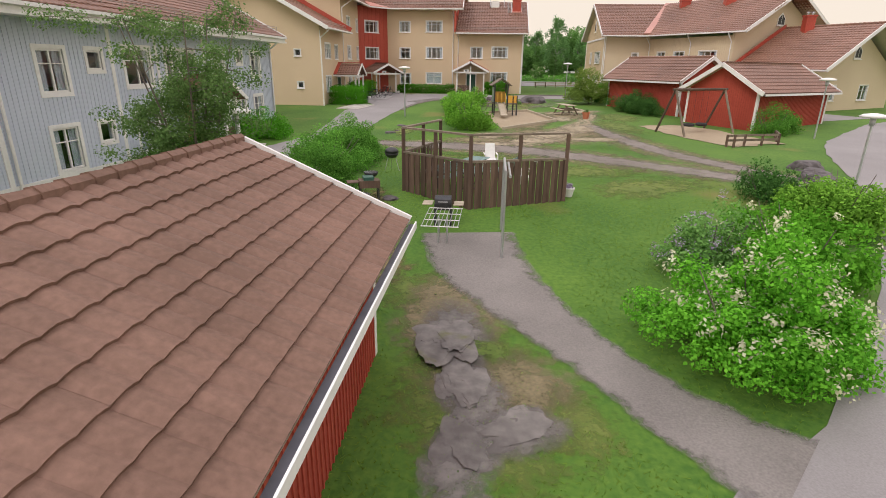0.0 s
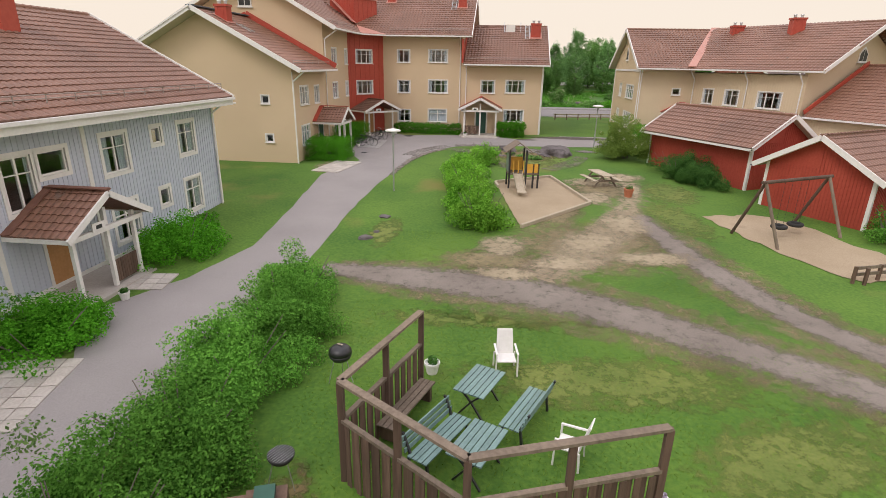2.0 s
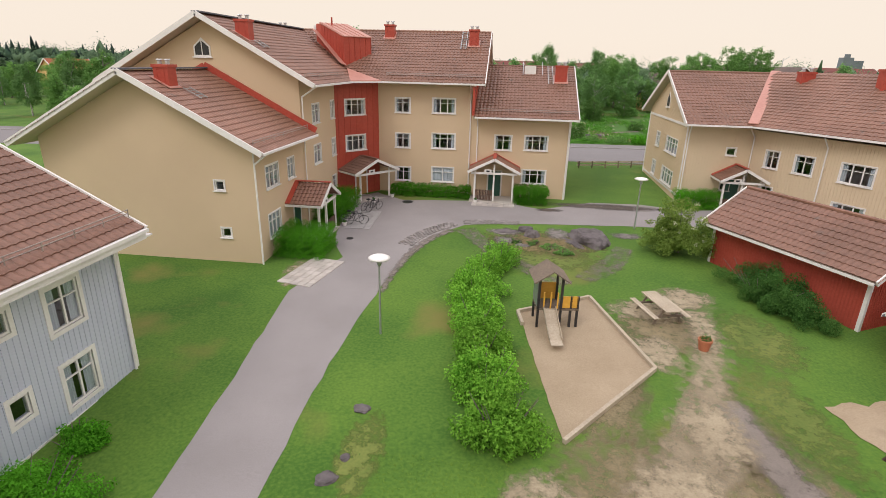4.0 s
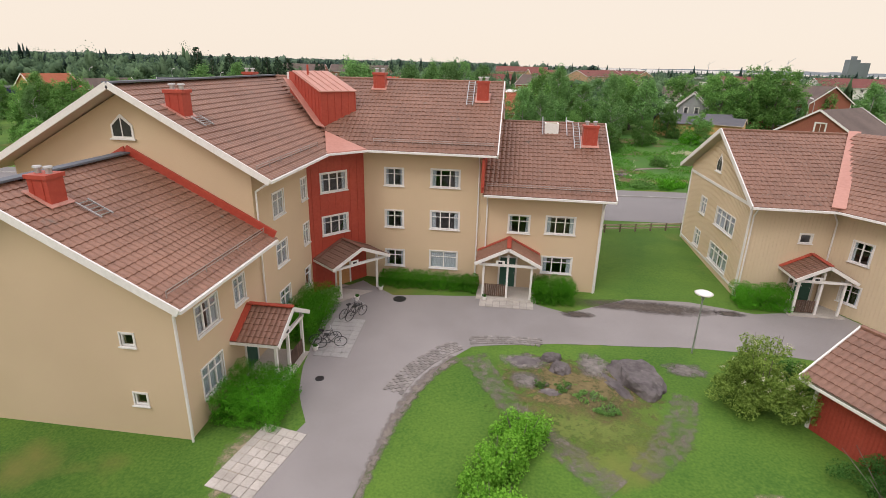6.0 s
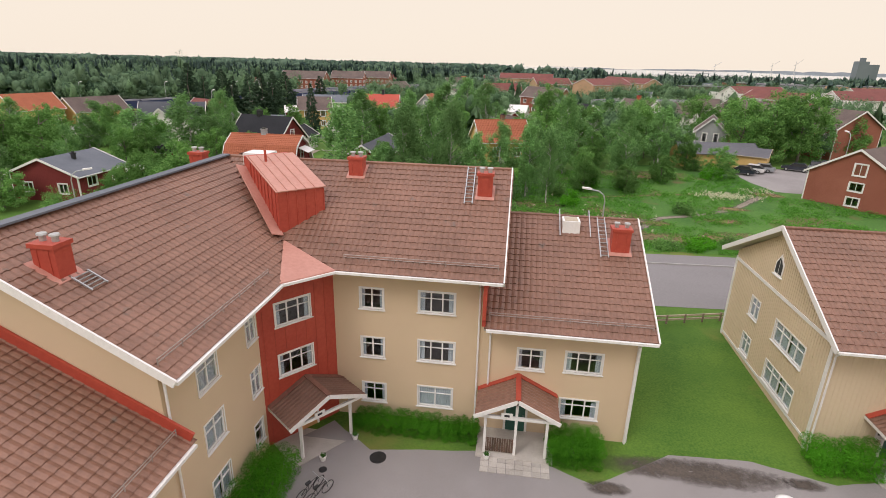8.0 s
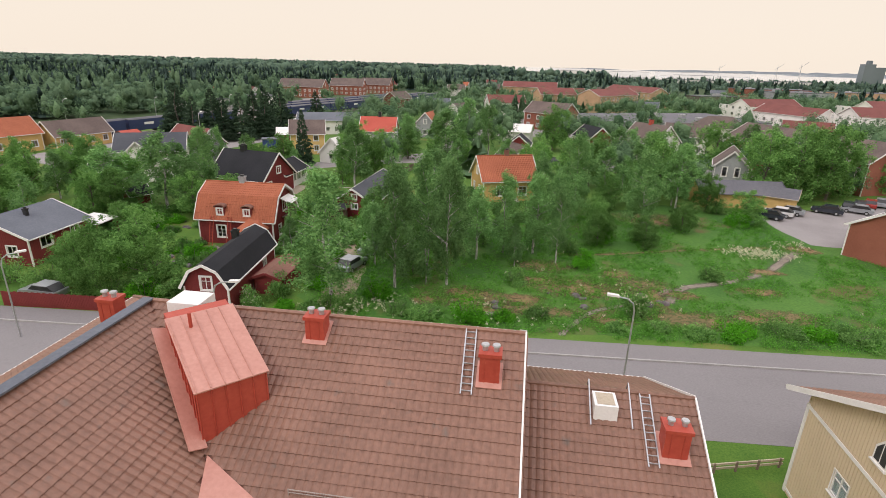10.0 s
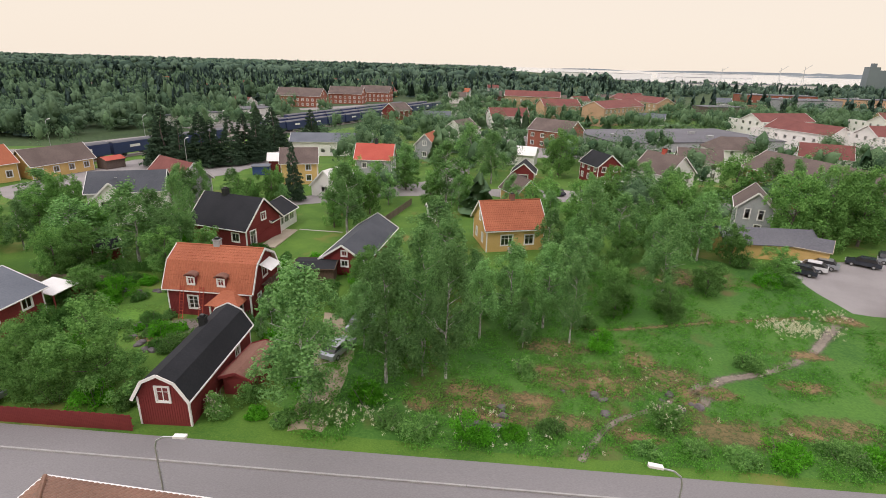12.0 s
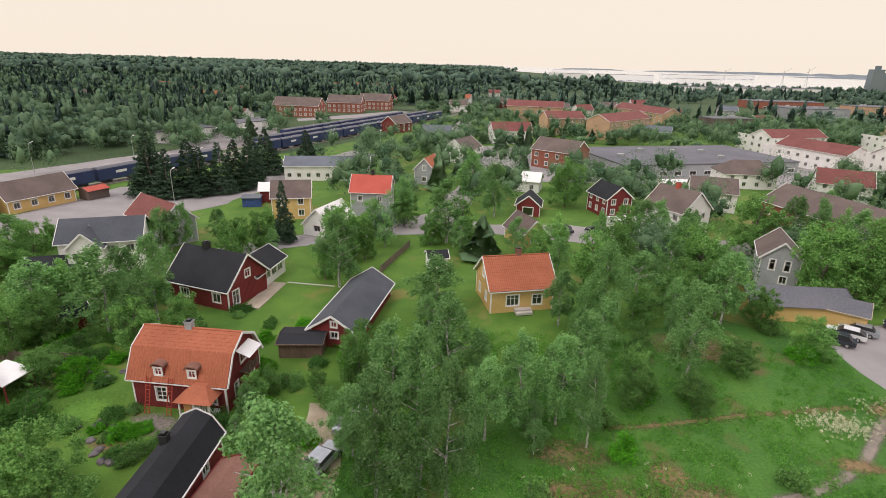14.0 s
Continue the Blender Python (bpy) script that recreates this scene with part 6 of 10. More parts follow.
def house(name, label, category, cx, cy, turn, L, Wd, eave, ridge, wall_mat, roof_mat, wins=(), over=0.45, tiled=False, ribs=0.0, gambrel=0.0, trim="white", corner=True, z=None, sink=0.6, far=True, group="", hip=0.0, tile_w=0.3, single=False):
    """A gabled, hipped or gambrel-roofed house; its ridge runs along local x. wins: (side, middle, sill, width, height, columns, rows)."""
    e = thing(name, pose(cx, cy, land(cy) if z is None else z, 0, 0, turn), label, category, group)
    a, b = L / 2, Wd / 2
    P = {"S": ((-a, -b), (a, -b)), "E": ((a, -b), (a, b)), "N": ((a, b), (-a, b)), "W": ((-a, b), (-a, -b))}
    tan = (ridge - eave) / b
    if gambrel:
        k, kz = b * 0.62, eave + (ridge - eave) * gambrel
        gab = [(0, eave), (Wd, eave), (Wd - (b - k), kz), (b, ridge - 0.12), (b - k, kz)]
    else:
        gab = [(0, eave), (Wd, eave), (b, ridge - 0.12)]
    for side, (p, q) in P.items():
        length = L if side in "SN" else Wd
        holes = [(length / 2 + u - w / 2, length / 2 + u + w / 2, s, s + h, c, r, 0) for sd, u, s, w, h, c, r in wins if sd == side and s + h < eave]
        wall(e, "wall", p, q, -sink, eave, wall_mat, holes, gab if side in "EW" and not hip else None, 0.2, far=far, ribs=ribs, frame_mat=trim)
        for sd, u, s, w, h, c, r in wins:
            if sd == side and s + h >= eave:
                window(e, on_wall(p, q)[0] @ pose(length / 2 + u - w / 2, -0.06, s), w, h, c, r, 0, far=far, frame_mat=trim)
    part("floor_slab", boxes((-a + 0.25, a - 0.25, -b + 0.25, b - 0.25, -0.2, 0.05)), "room", e)
    o = over
    ze = eave - o * tan * (1 if not gambrel else 0.4) + 0.12
    X = a + o * 0.8
    if gambrel:
        kz2 = kz + 0.12
        lines = [((b + o * 0.5), eave - 0.1), (k, kz2), (0, ridge)]
        for s in (-1, 1):
            for (y0, z0), (y1, z1) in zip(lines, lines[1:]):
                slope(e, [(s * X * -1 * -1 if s < 0 else X, s * y0, z0), (X if s < 0 else -X, s * y0, z0), (X if s < 0 else -X, s * y1, z1), (-X if s < 0 else X, s * y1, z1)] if s > 0 else [(-X, -y0, z0), (X, -y0, z0), (X, -y1, z1), (-X, -y1, z1)], roof_mat, tiled, 0.14, tile_w=tile_w)
        bl = [((sx * (X + 0.02), s * y0, z0 - 0.02), (sx * (X + 0.02), s * y1, z1 - 0.02)) for sx in (-1, 1) for s in (-1, 1) for (y0, z0), (y1, z1) in zip(lines, lines[1:])]
    elif hip:
        rx = max(0.05, a - hip)
        X = a + o
        slope(e, [(-X, -b - o, ze), (X, -b - o, ze), (rx, 0, ridge), (-rx, 0, ridge)], roof_mat, tiled, 0.14)
        slope(e, [(X, b + o, ze), (-X, b + o, ze), (-rx, 0, ridge), (rx, 0, ridge)], roof_mat, tiled, 0.14)
        slope(e, [(X, -b - o, ze), (X, b + o, ze), (rx, 0, ridge)], roof_mat, tiled, 0.14)
        slope(e, [(-X, b + o, ze), (-X, -b - o, ze), (-rx, 0, ridge)], roof_mat, tiled, 0.14)
        bl = []
    else:
        slope(e, [(-X, -b - o, ze), (X, -b - o, ze), (X, 0, ridge), (-X, 0, ridge)], roof_mat, tiled, 0.14, tile_w=tile_w, single=single)
        slope(e, [(X, b + o, ze), (-X, b + o, ze), (-X, 0, ridge), (X, 0, ridge)], roof_mat, tiled, 0.14, tile_w=tile_w)
        bl = [((sx * (X + 0.02), s * (b + o), ze - 0.04), (sx * (X + 0.02), 0, ridge - 0.04)) for sx in (-1, 1) for s in (-1, 1)]
    if tiled:
        ridge_caps(e, (-X, 0, ridge + 0.02), (X, 0, ridge + 0.02), roof_mat)
    if trim:
        boards(e, "bargeboard", bl, 0.07, 0.26, trim)
        zz = eave - 0.1 if gambrel else ze - 0.04
        yy = b + (o * 0.5 if gambrel else o) + 0.05
        boards(e, "gutter", [((-X, s * yy, zz), (X, s * yy, zz)) for s in (-1, 1)], 0.1, 0.12, trim) if not tiled or far else open_gutter(e, X, yy, zz, trim)
        if corner:
            for sx in (-1, 1):
                for sy in (-1, 1):
                    part("corner_board", boxes((sx * a - 0.13 if sx > 0 else sx * a - 0.03, sx * a + 0.03 if sx > 0 else sx * a + 0.13, sy * b - 0.13 if sy > 0 else sy * b - 0.03, sy * b + 0.03 if sy > 0 else sy * b + 0.13, -sink, eave)), trim, e)
    return e


# red sheds beside the playground
def ridge_house(p, q, L_extra=0.0):
    """Middle, direction and length of a ridge from p to q."""
    p, q = Vector(p), Vector(q)
    c = (p + q) / 2
    return c.x, c.y, math.degrees(math.atan2(q.y - p.y, q.x - p.x)), (q - p).length


cx, cy, tn, ln = ridge_house((12.4, 53.6), (16.7, 45.2))
house("garden_shed", "red boarded shed with a brown tiled roof and white trim", "shed", cx, cy, tn, ln - 0.8, 4.9, 2.75, 4.35, "red_board", "tile", [], 0.55, True, 0.16, z=land(49) - 0.05, far=False)
cx, cy, tn, ln = ridge_house((15.1, 39.1), (22.7, 44.4))
house("garden_shed", "red boarded shed with a brown tiled roof and white downpipe", "shed", cx, cy, tn, ln - 0.8, 5.2, 2.55, 4.15, "red_board", "tile", [], 0.55, True, 0.16, z=land(40) - 0.05, far=False)
# the long shed that the way begins beside
# its tiles take the darker tone, painted for the lower view
house("garden_shed", "long red boarded shed with a darker-toned brown tiled roof", "shed", -4.6, 2.9, 90, 12.4, 5.0, 2.76, 3.99, "red_board", "tile_old", [], 0.6, True, 0.16, z=-0.95, far=False, tile_w=0.31, single=True)


# ---- the town beyond the street ----
near_things = set(scene.objects)


def row_wins(sides, L, n, sill, w=1.1, h=1.3, cols=2, rows=1):
    """A row of evenly spaced windows on each of the sides."""
    return [(sd, -L / 2 + L * (k + 0.5) / n, sill, w, h, cols, rows) for sd in sides for k in range(n)]


def stack(L, n, floors, side="SN", step=2.8, sill=1.0, w=1.2, h=1.3):
    return [v for f in range(floors) for v in row_wins(side, L, n, sill + f * step, w, h)]


def house_chimney(e, x, y, z0, z1, material="brick", w=0.7):
    bm = bmesh.new()
    box(bm, x - w / 2, x + w / 2, y - w / 2, y + w / 2, z0, z1)
    box(bm, x - w / 2 - 0.06, x + w / 2 + 0.06, y - w / 2 - 0.06, y + w / 2 + 0.06, z1 - 0.15, z1)
    c = part("chimney", bm, material, e)
    part("chimney_top", boxes((x - w * 0.3, x + w * 0.3, y - w * 0.3, y + w * 0.3, z1, z1 + 0.18)), "dark_metal", c)


def old_red_house():
    e = house("cottage", "dark red wooden cottage with an orange tiled gambrel roof", "house", -39.3, 112.5, 2, 9.8, 7.4, 3.15, 7.1, "falun", "tile_orange", [("S", -1.9, 0.8, 1.1, 1.5, 2, 3), ("S", 3.4, 0.9, 0.9, 1.3, 2, 2), ("E", -1.6, 0.9, 0.8, 1.3, 1, 2), ("E", 1.9, 0.9, 0.8, 1.3, 1, 2), ("E", 0.2, 3.7, 1.2, 1.4, 2, 2), ("N", 0, 1, 1.1, 1.4, 2, 2)], 0.5, True, 0.18, 0.66, far=False)
    for u in (-1.9, 1.6):
        d = part("dormer", boxes((u - 0.55, u + 0.55, -3.65, -2.5, 3.6, 4.75)), "falun", e)
        window(e, pose(u - 0.35, -3.7, 3.75), 0.7, 0.75, 2, 2, 0)
        bm = bmesh.new()
        for k in range(8):
            a0, a1 = math.pi * k / 8, math.pi * (k + 1) / 8
            prism(bm, [(u + 0.72 * math.cos(a0), -3.85, 4.7 + 0.35 * math.sin(a0)), (u + 0.72 * math.cos(a1), -3.85, 4.7 + 0.35 * math.sin(a1)), (u + 0.62 * math.cos(a1), -3.85, 4.65 + 0.28 * math.sin(a1)), (u + 0.62 * math.cos(a0), -3.85, 4.65 + 0.28 * math.sin(a0))], (0, 1.7, 0))
        part("dormer_roof", bm, "tile_dark", d)
    # glazed veranda with a hipped roof
    v = part("veranda", boxes((1.0, 4.2, -5.6, -3.75, 0, 0.5), (1.0, 1.15, -5.6, -5.45, 0.5, 2.3), (4.05, 4.2, -5.6, -5.45, 0.5, 2.3), (2.5, 2.65, -5.6, -5.45, 0.5, 2.3), (1.0, 4.2, -5.6, -5.5, 2.2, 2.35)), "white", e)
    for k in range(6):
        part("glazing_bar", boxes((2.65 + k * 0.26, 2.69 + k * 0.26, -5.57, -5.5, 0.5, 2.2)), "white", v)
    part("pane", boxes((2.65, 4.05, -5.54, -5.53, 0.5, 2.2)), "glass", v)
    bm = bmesh.new()
    for p in ((0.7, -5.95, 2.35), (4.5, -5.95, 2.35), (4.5, -3.72, 2.35), (0.7, -3.72, 2.35), (1.9, -4.3, 3.35), (3.3, -4.3, 3.35), (1.9, -3.72, 3.35), (3.3, -3.72, 3.35)):
        bm.verts.new(p)
    bmesh.ops.convex_hull(bm, input=bm.verts[:])
    part("veranda_roof", bm, "tile_orange", v)
    part("veranda_door", boxes((1.55, 2.35, -5.58, -5.52, 0.3, 2.1)), "door_wood", v)
    # balcony and its awning on the gable
    b = part("balcony", boxes((5.0, 6.1, -0.9, 1.3, 2.9, 3.05)), "wood_dark", e)
    for k in range(12):
        part("baluster", boxes((6.05, 6.1, -0.9 + k * 0.18, -0.78 + k * 0.18, 3.05, 3.9)), "wood_dark", b)
    bm = bmesh.new()
    prism(bm, [(5.0, -1.2, 5.5), (6.4, -1.2, 4.9), (6.4, 1.6, 4.9), (5.0, 1.6, 5.5)], (0, 0, 0.06))
    part("awning", bm, "white", b)
    house_chimney(e, -0.4, 0.1, 6.4, 7.9, "grey_wall")
    for x in (-2.9, -0.6):
        bm = bmesh.new()
        for s in (-0.22, 0.22):
            bar(bm, (x + s, -5.0, 0), (x + s + 0.05, -3.9, 3.6), 0.06)
        for k in range(10):
            f = (k + 0.5) / 10
            bar(bm, (x - 0.22, -5.0 + 1.1 * f, 3.6 * f), (x + 0.25, -5.0 + 1.1 * f, 3.6 * f), 0.04)
        part("ladder", bm, "red_board", e)
    return e


old_red_house()
dark_barn = house("barn", "dark red barn with a black gambrel roof", "barn", -33.1, 97.15, 95.6, 12.2, 4.2, 2.5, 4.75, "falun", "roof_dark", [("W", 0.1, 2.2, 1.0, 1.3, 2, 2), ("S", 3, 1.0, 0.9, 0.9, 2, 1)], 0.45, False, 0.2, 0.66, far=False)
house_chimney(dark_barn, 2.5, 0.6, 4.0, 5.3, "dark_metal", 0.6)
lean = house("lean_to", "low red lean-to with a rust-red sheet roof", "shed", -28.9, 98.5, 90, 5.5, 2.6, 1.7, 2.3, "falun", "tile_dark", [], 0.3, trim="falun", corner=False)
long_red = house("house", "dark red house with a grey sheet roof and white windows", "house", -62.0, 101.7, 91, 8.6, 9.3, 3.3, 5.3, "falun", "roof_grey", [("S", -2.0, 1.7, 1.5, 1.2, 2, 1), ("S", 2.2, 1.7, 1.2, 1.2, 2, 1), ("W", -2.4, 1.0, 1.2, 1.2, 2, 1), ("W", 2.4, 1.0, 1.2, 1.2, 2, 1)], 0.5, ribs=0.25, far=False)
house_chimney(long_red, -0.6, -1.4, 4.4, 5.5, "dark_metal", 0.4)
yel = house("cottage", "small yellow cottage with an orange tiled roof", "house", -6.9, 140.2, 20, 9.2, 7.6, 3.7, 7.0, "ochre", "tile_orange", [("S", -1.4, 0.9, 1.8, 1.6, 3, 2), ("S", 2.2, 0.9, 1.4, 1.5, 2, 2), ("W", 1.5, 0.9, 0.9, 1.4, 2, 2), ("W", 0, 4.0, 0.9, 1.2, 2, 2), ("W", -1.8, 0.9, 0.9, 1.4, 2, 2)], 0.5, True, 0.2, far=False)
house_chimney(yel, 0.4, 0.2, 6.4, 7.9, "tile_dark", 0.7)
part("steps", boxes((-1.2, 1.2, -5.2, -3.9, 0.0, 0.35), (-1.2, 1.2, -4.7, -3.9, 0.35, 0.6)), "slab", yel)
house("garden_house", "small pale yellow outbuilding with a brown roof", "shed", -5.2, 168.0, -62, 7.5, 5.2, 2.7, 5.4, "ochre", "tile_brown", [("E", 0, 1.0, 1.6, 1.5, 3, 1)], 0.45, True)
house("outbuilding", "long dark red outbuilding with a blue-grey sheet roof", "shed", -28.0, 130.5, 88, 15.5, 5.8, 2.2, 4.2, "falun", "roof_slate", [("W", 0.2, 1.1, 0.9, 0.8, 2, 1), ("W", 0.2, 2.6, 0.7, 0.7, 2, 1)], 0.5, ribs=0.25, far=False)
house("carport", "low black-roofed carport beside the outbuilding", "shed", -31.5, 121.5, 10, 5.0, 3.6, 1.9, 2.3, "wood_dark", "roof_dark", [], 0.3, trim="wood_dark", corner=False)
villa = house("house", "dark red house with a black roof and white trim", "house", -49.5, 134.0, -12, 10.5, 8.2, 3.2, 7.0, "falun", "roof_dark", [("S", 3.2, 0.9, 1.3, 1.3, 2, 1), ("S", -2.4, 0.9, 1.5, 1.2, 3, 1), ("E", -2.6, 0.4, 1.2, 2.1, 2, 2), ("E", 0, 3.6, 1.0, 1.1, 2, 2)], 0.5, ribs=0.25, far=False)
house_chimney(villa, -1.5, 0, 6.3, 7.8, "dark_metal", 0.8)
house("house_wing", "white glazed veranda wing with a black roof", "house", -46.6, 139.2, 88, 9.0, 5.4, 2.7, 4.4, "white_wall", "roof_dark", [*row_wins("S", 7.6, 4, 1.0, 1.5, 1.3, 2), *row_wins("E", 5.4, 2, 1.0, 1.5, 1.3, 2)], 0.4, far=False)
tagged(part("deck", boxes((-44.0, -41.6, 130.2, 142.0, 2.5, 2.95)), "wood_pale"), "pale wooden deck in front of the red house", "deck")
tagged(part("garden_wall", boxes((-41.5, -34.0, 139.3, 139.6, 2.6, 3.0)), "slab"), "low pale garden wall along the lawn", "wall")
house("house", "white two-storey house with a brown roof", "house", -72.4, 140.6, 25, 11.4, 7.4, 5.4, 8.1, "white_wall", "roof_slate", [*row_wins("S", 11, 4, 3.3, 1.1, 1.2), *row_wins("S", 11, 3, 0.9), *row_wins("E", 7.4, 2, 3.3, 1.0, 1.2)], 0.5)
house("house_wing", "white gabled front of the house with wide windows", "house", -72.4, 136.6, 115, 4, 4.6, 5.0, 7.3, "white_wall", "roof_slate", [("W", -0.9, 2.9, 1.6, 1.3, 2, 1), ("W", 0.9, 2.9, 1.6, 1.3, 2, 1)], 0.4)
house("house_wing", "low white wing with a dark roof", "house", -76.9, 134.4, 29, 6, 5, 2.4, 3.6, "white_wall", "roof_dark", [*row_wins("S", 6, 2, 0.9)], 0.4)
house("house", "grey house with a brown-red tiled roof", "house", -72.8, 154.6, -28, 12, 6.8, 4.6, 7.8, "grey_wall", "tile_far", [*row_wins("E", 6.8, 2, 0.9, 1.1, 1.4), ("E", -0.5, 3.6, 1.2, 1.5, 2, 2), ("E", 0, 5.9, 0.6, 0.7, 1, 1)], 0.45)
house("station", "ochre station building with a brown tiled roof", "station", -114.5, 169.0, 74, 14, 7.2, 3.3, 6.4, "ochre", "tile_brown", [*row_wins("S", 14, 4, 1.0, 1.2, 1.3)], 0.6)
house("station_house", "ochre house with an orange tiled roof", "house", -120.5, 156.0, 74, 11, 8, 4.2, 7.6, "ochre", "tile_orange", [*row_wins("S", 11, 3, 1.0, 1.2, 1.4)], 0.5)
house("shed", "small red-roofed shed by the station", "shed", -107.5, 178.5, 74, 5, 3.5, 2.2, 3.0, "tile_brown", "tile_red", [], 0.3, trim="wood_dark", corner=False)
gr = house("house", "grey two-storey house with a bright red roof", "house", -39.8, 182.0, 6, 8.6, 7.2, 5.6, 8.7, "grey_wall", "tile_red", [*row_wins("S", 8.6, 2, 3.5, 1.0, 1.2), ("S", 2.1, 0.9, 1.0, 1.2, 2, 1), ("E", 0, 3.5, 0.9, 1.2, 2, 1)], 0.4)
house_chimney(gr, 0.2, 0.2, 8.1, 9.7, "dark_metal", 0.7)
house("row_house", "long pale building with a grey roof", "building", -63.0, 217.0, 16, 24, 9.5, 4.3, 6.4, "white_wall", "roof_grey", [*row_wins("S", 24, 9, 1.1, 1.1, 1.2)], 0.4)
house("house", "yellow house with a brown roof", "house", -56.2, 175.5, 20, 8, 7.4, 5.0, 7.9, "ochre", "tile_brown", [*row_wins("S", 8, 2, 0.9), *row_wins("S", 8, 2, 3.3), ("E", 0, 4.5, 1, 1.2, 2, 1)], 0.4)
house("garage", "white outbuilding with a pale sheet roof", "shed", -44.5, 166.5, 78, 9, 6.2, 2.4, 5.6, "white_wall", "white_wall", [("W", 0, 1, 1.4, 1.2, 2, 1)], 0.4)
house("shed", "small red shed with a pale roof", "shed", -66.5, 186.5, 20, 5, 4.4, 3.0, 4.6, "falun", "white_wall", [], 0.3)
house("shed", "small blue-sided open shelter", "shed", -68.6, 181.0, 20, 4, 3.2, 2.1, 2.4, "tarp", "roof_grey", [], 0.2, trim="roof_grey", corner=False)
house("house", "grey gabled house with an orange roof", "house", -33.2, 219.0, 82, 9, 6.0, 4.4, 7.6, "grey_wall", "tile_orange", [("W", 0, 4.2, 1, 1.3, 2, 1), ("W", 0, 1.0, 1.2, 1.3, 2, 1)], 0.4)
house("house", "grey-roofed house with pale walls", "house", -45.5, 311.0, 6, 13, 8.4, 4.0, 6.9, "grey_wall", "roof_grey", [*row_wins("S", 13, 3, 1.0)], 0.4)
house("garage", "dark red garage with a black roof", "garage", -4.4, 190.5, 86, 6.5, 5.4, 2.6, 4.9, "falun", "roof_dark", [("W", 0, 0.2, 2.3, 1.9, 1, 1)], 0.4)
house("house", "white house with a mint-pale sheet roof", "house", -5.0, 216.0, -10, 8, 6.5, 3.2, 5.2, "white_wall", "white_wall", [*row_wins("S", 8, 2, 0.9)], 0.4)
house("house", "dark red two-storey house with a black roof", "house", 14.4, 195.0, -66, 8.5, 6.4, 4.6, 7.3, "falun", "roof_dark", [*row_wins("E", 6.4, 2, 0.9, 1.0, 1.2), *row_wins("E", 6.4, 2, 3.2, 1.0, 1.2), *row_wins("S", 8.5, 3, 0.9, 0.9, 1.2), *row_wins("S", 8.5, 3, 3.2, 0.9, 1.2)], 0.4)
wr = house("house", "white two-storey house with a brown tiled roof", "house", 26.5, 183.4, -52, 9.5, 9.0, 5.6, 9.4, "white_wall", "tile_brown", [*row_wins("W", 9, 2, 0.9), *row_wins("W", 9, 2, 3.5), *row_wins("S", 9.5, 3, 3.5), *row_wins("S", 9.5, 3, 0.9), *row_wins("E", 9, 2, 3.5)], 0.4)
house_chimney(wr, -0.5, 0, 8.7, 10.3, "tile_red", 0.8)
house("house", "white house with a brown roof", "house", 41.0, 207.0, -10, 10.5, 8, 4.9, 7.9, "white_wall", "tile_brown", [*row_wins("S", 10.5, 3, 0.9), *row_wins("S", 10.5, 3, 3.1)], 0.4)
house("house", "white house with a brown mansard roof", "house", 60.5, 239.5, 6, 15, 10, 4.6, 8.0, "white_wall", "tile_brown", [*row_wins("S", 15, 4, 0.9), *row_wins("S", 15, 4, 3.0)], 0.4, hip=3.5)
house("apartment_block", "long brick apartment block with a dark roof", "apartment block", 57.7, 175.0, -68, 36, 11.5, 6.4, 9.8, "brick", "tile_brown", [*stack(36, 9, 2)], 0.5)
house("house", "grey-blue house with a steep brown roof", "house", 36.0, 157.6, 72, 9.0, 5.6, 5.0, 7.7, "grey_wall", "tile_brown", [("W", -1.1, 3.0, 0.8, 1.7, 1, 2), ("W", 1.0, 3.0, 0.8, 1.7, 1, 2), ("W", 0.8, 0.9, 1.0, 1.2, 2, 1), *row_wins("S", 9, 2, 2.9), *row_wins("S", 9, 2, 0.6)], 0.45)
house("garage", "low ochre garage with a grey roof", "garage", 32.5, 144.0, 4, 13.5, 6.4, 2.5, 4.1, "ochre", "felt", [], 0.4, trim="felt", corner=False)
house("garage", "ochre shed with a ribbed pale roof", "garage", 38.8, 142.2, -28, 5.0, 5.4, 2.4, 3.6, "ochre", "felt", [], 0.3, trim="wood_pale", corner=False)
house("brick_house", "red-brick house with a plain gable and a grey roof", "house", 46.1, 120.2, 40, 13, 11.4, 4.2, 7.8, "brick", "tile_brown", [("W", 0.4, 0.3, 1.5, 1.1, 2, 1), ("W", 0.4, 2.3, 1.6, 1.1, 2, 1), ("W", 0.4, 4.4, 1.4, 1.5, 2, 1), *row_wins("S", 13, 4, 0.6, 1.5, 1.2), *row_wins("N", 13, 4, 0.6, 1.5, 1.2)], 0.4)
for k, (x, y, t, n) in enumerate([(-145, 391, 0, 29), (-127, 428, 4, 23), (-114, 457, 0, 22)]):
    house("brick_block", "long red-brick block with a dark roof", "apartment block", x, y, t, n, 13.5, 6.8, 11.4, "brick", "tile_brown", [*stack(n, n // 3, 2), *row_wins("E", 13.5, 3, 1.0), *row_wins("E", 13.5, 3, 3.9), ("E", 0, 7.2, 1.4, 1.4, 2, 1)], 0.4, group="brick blocks beyond the railway", corner=False)
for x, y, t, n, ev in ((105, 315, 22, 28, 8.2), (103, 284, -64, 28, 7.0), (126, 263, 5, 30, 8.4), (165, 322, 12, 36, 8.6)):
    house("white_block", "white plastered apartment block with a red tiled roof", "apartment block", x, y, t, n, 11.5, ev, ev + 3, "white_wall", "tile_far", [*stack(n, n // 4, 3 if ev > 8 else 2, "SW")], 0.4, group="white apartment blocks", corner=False)
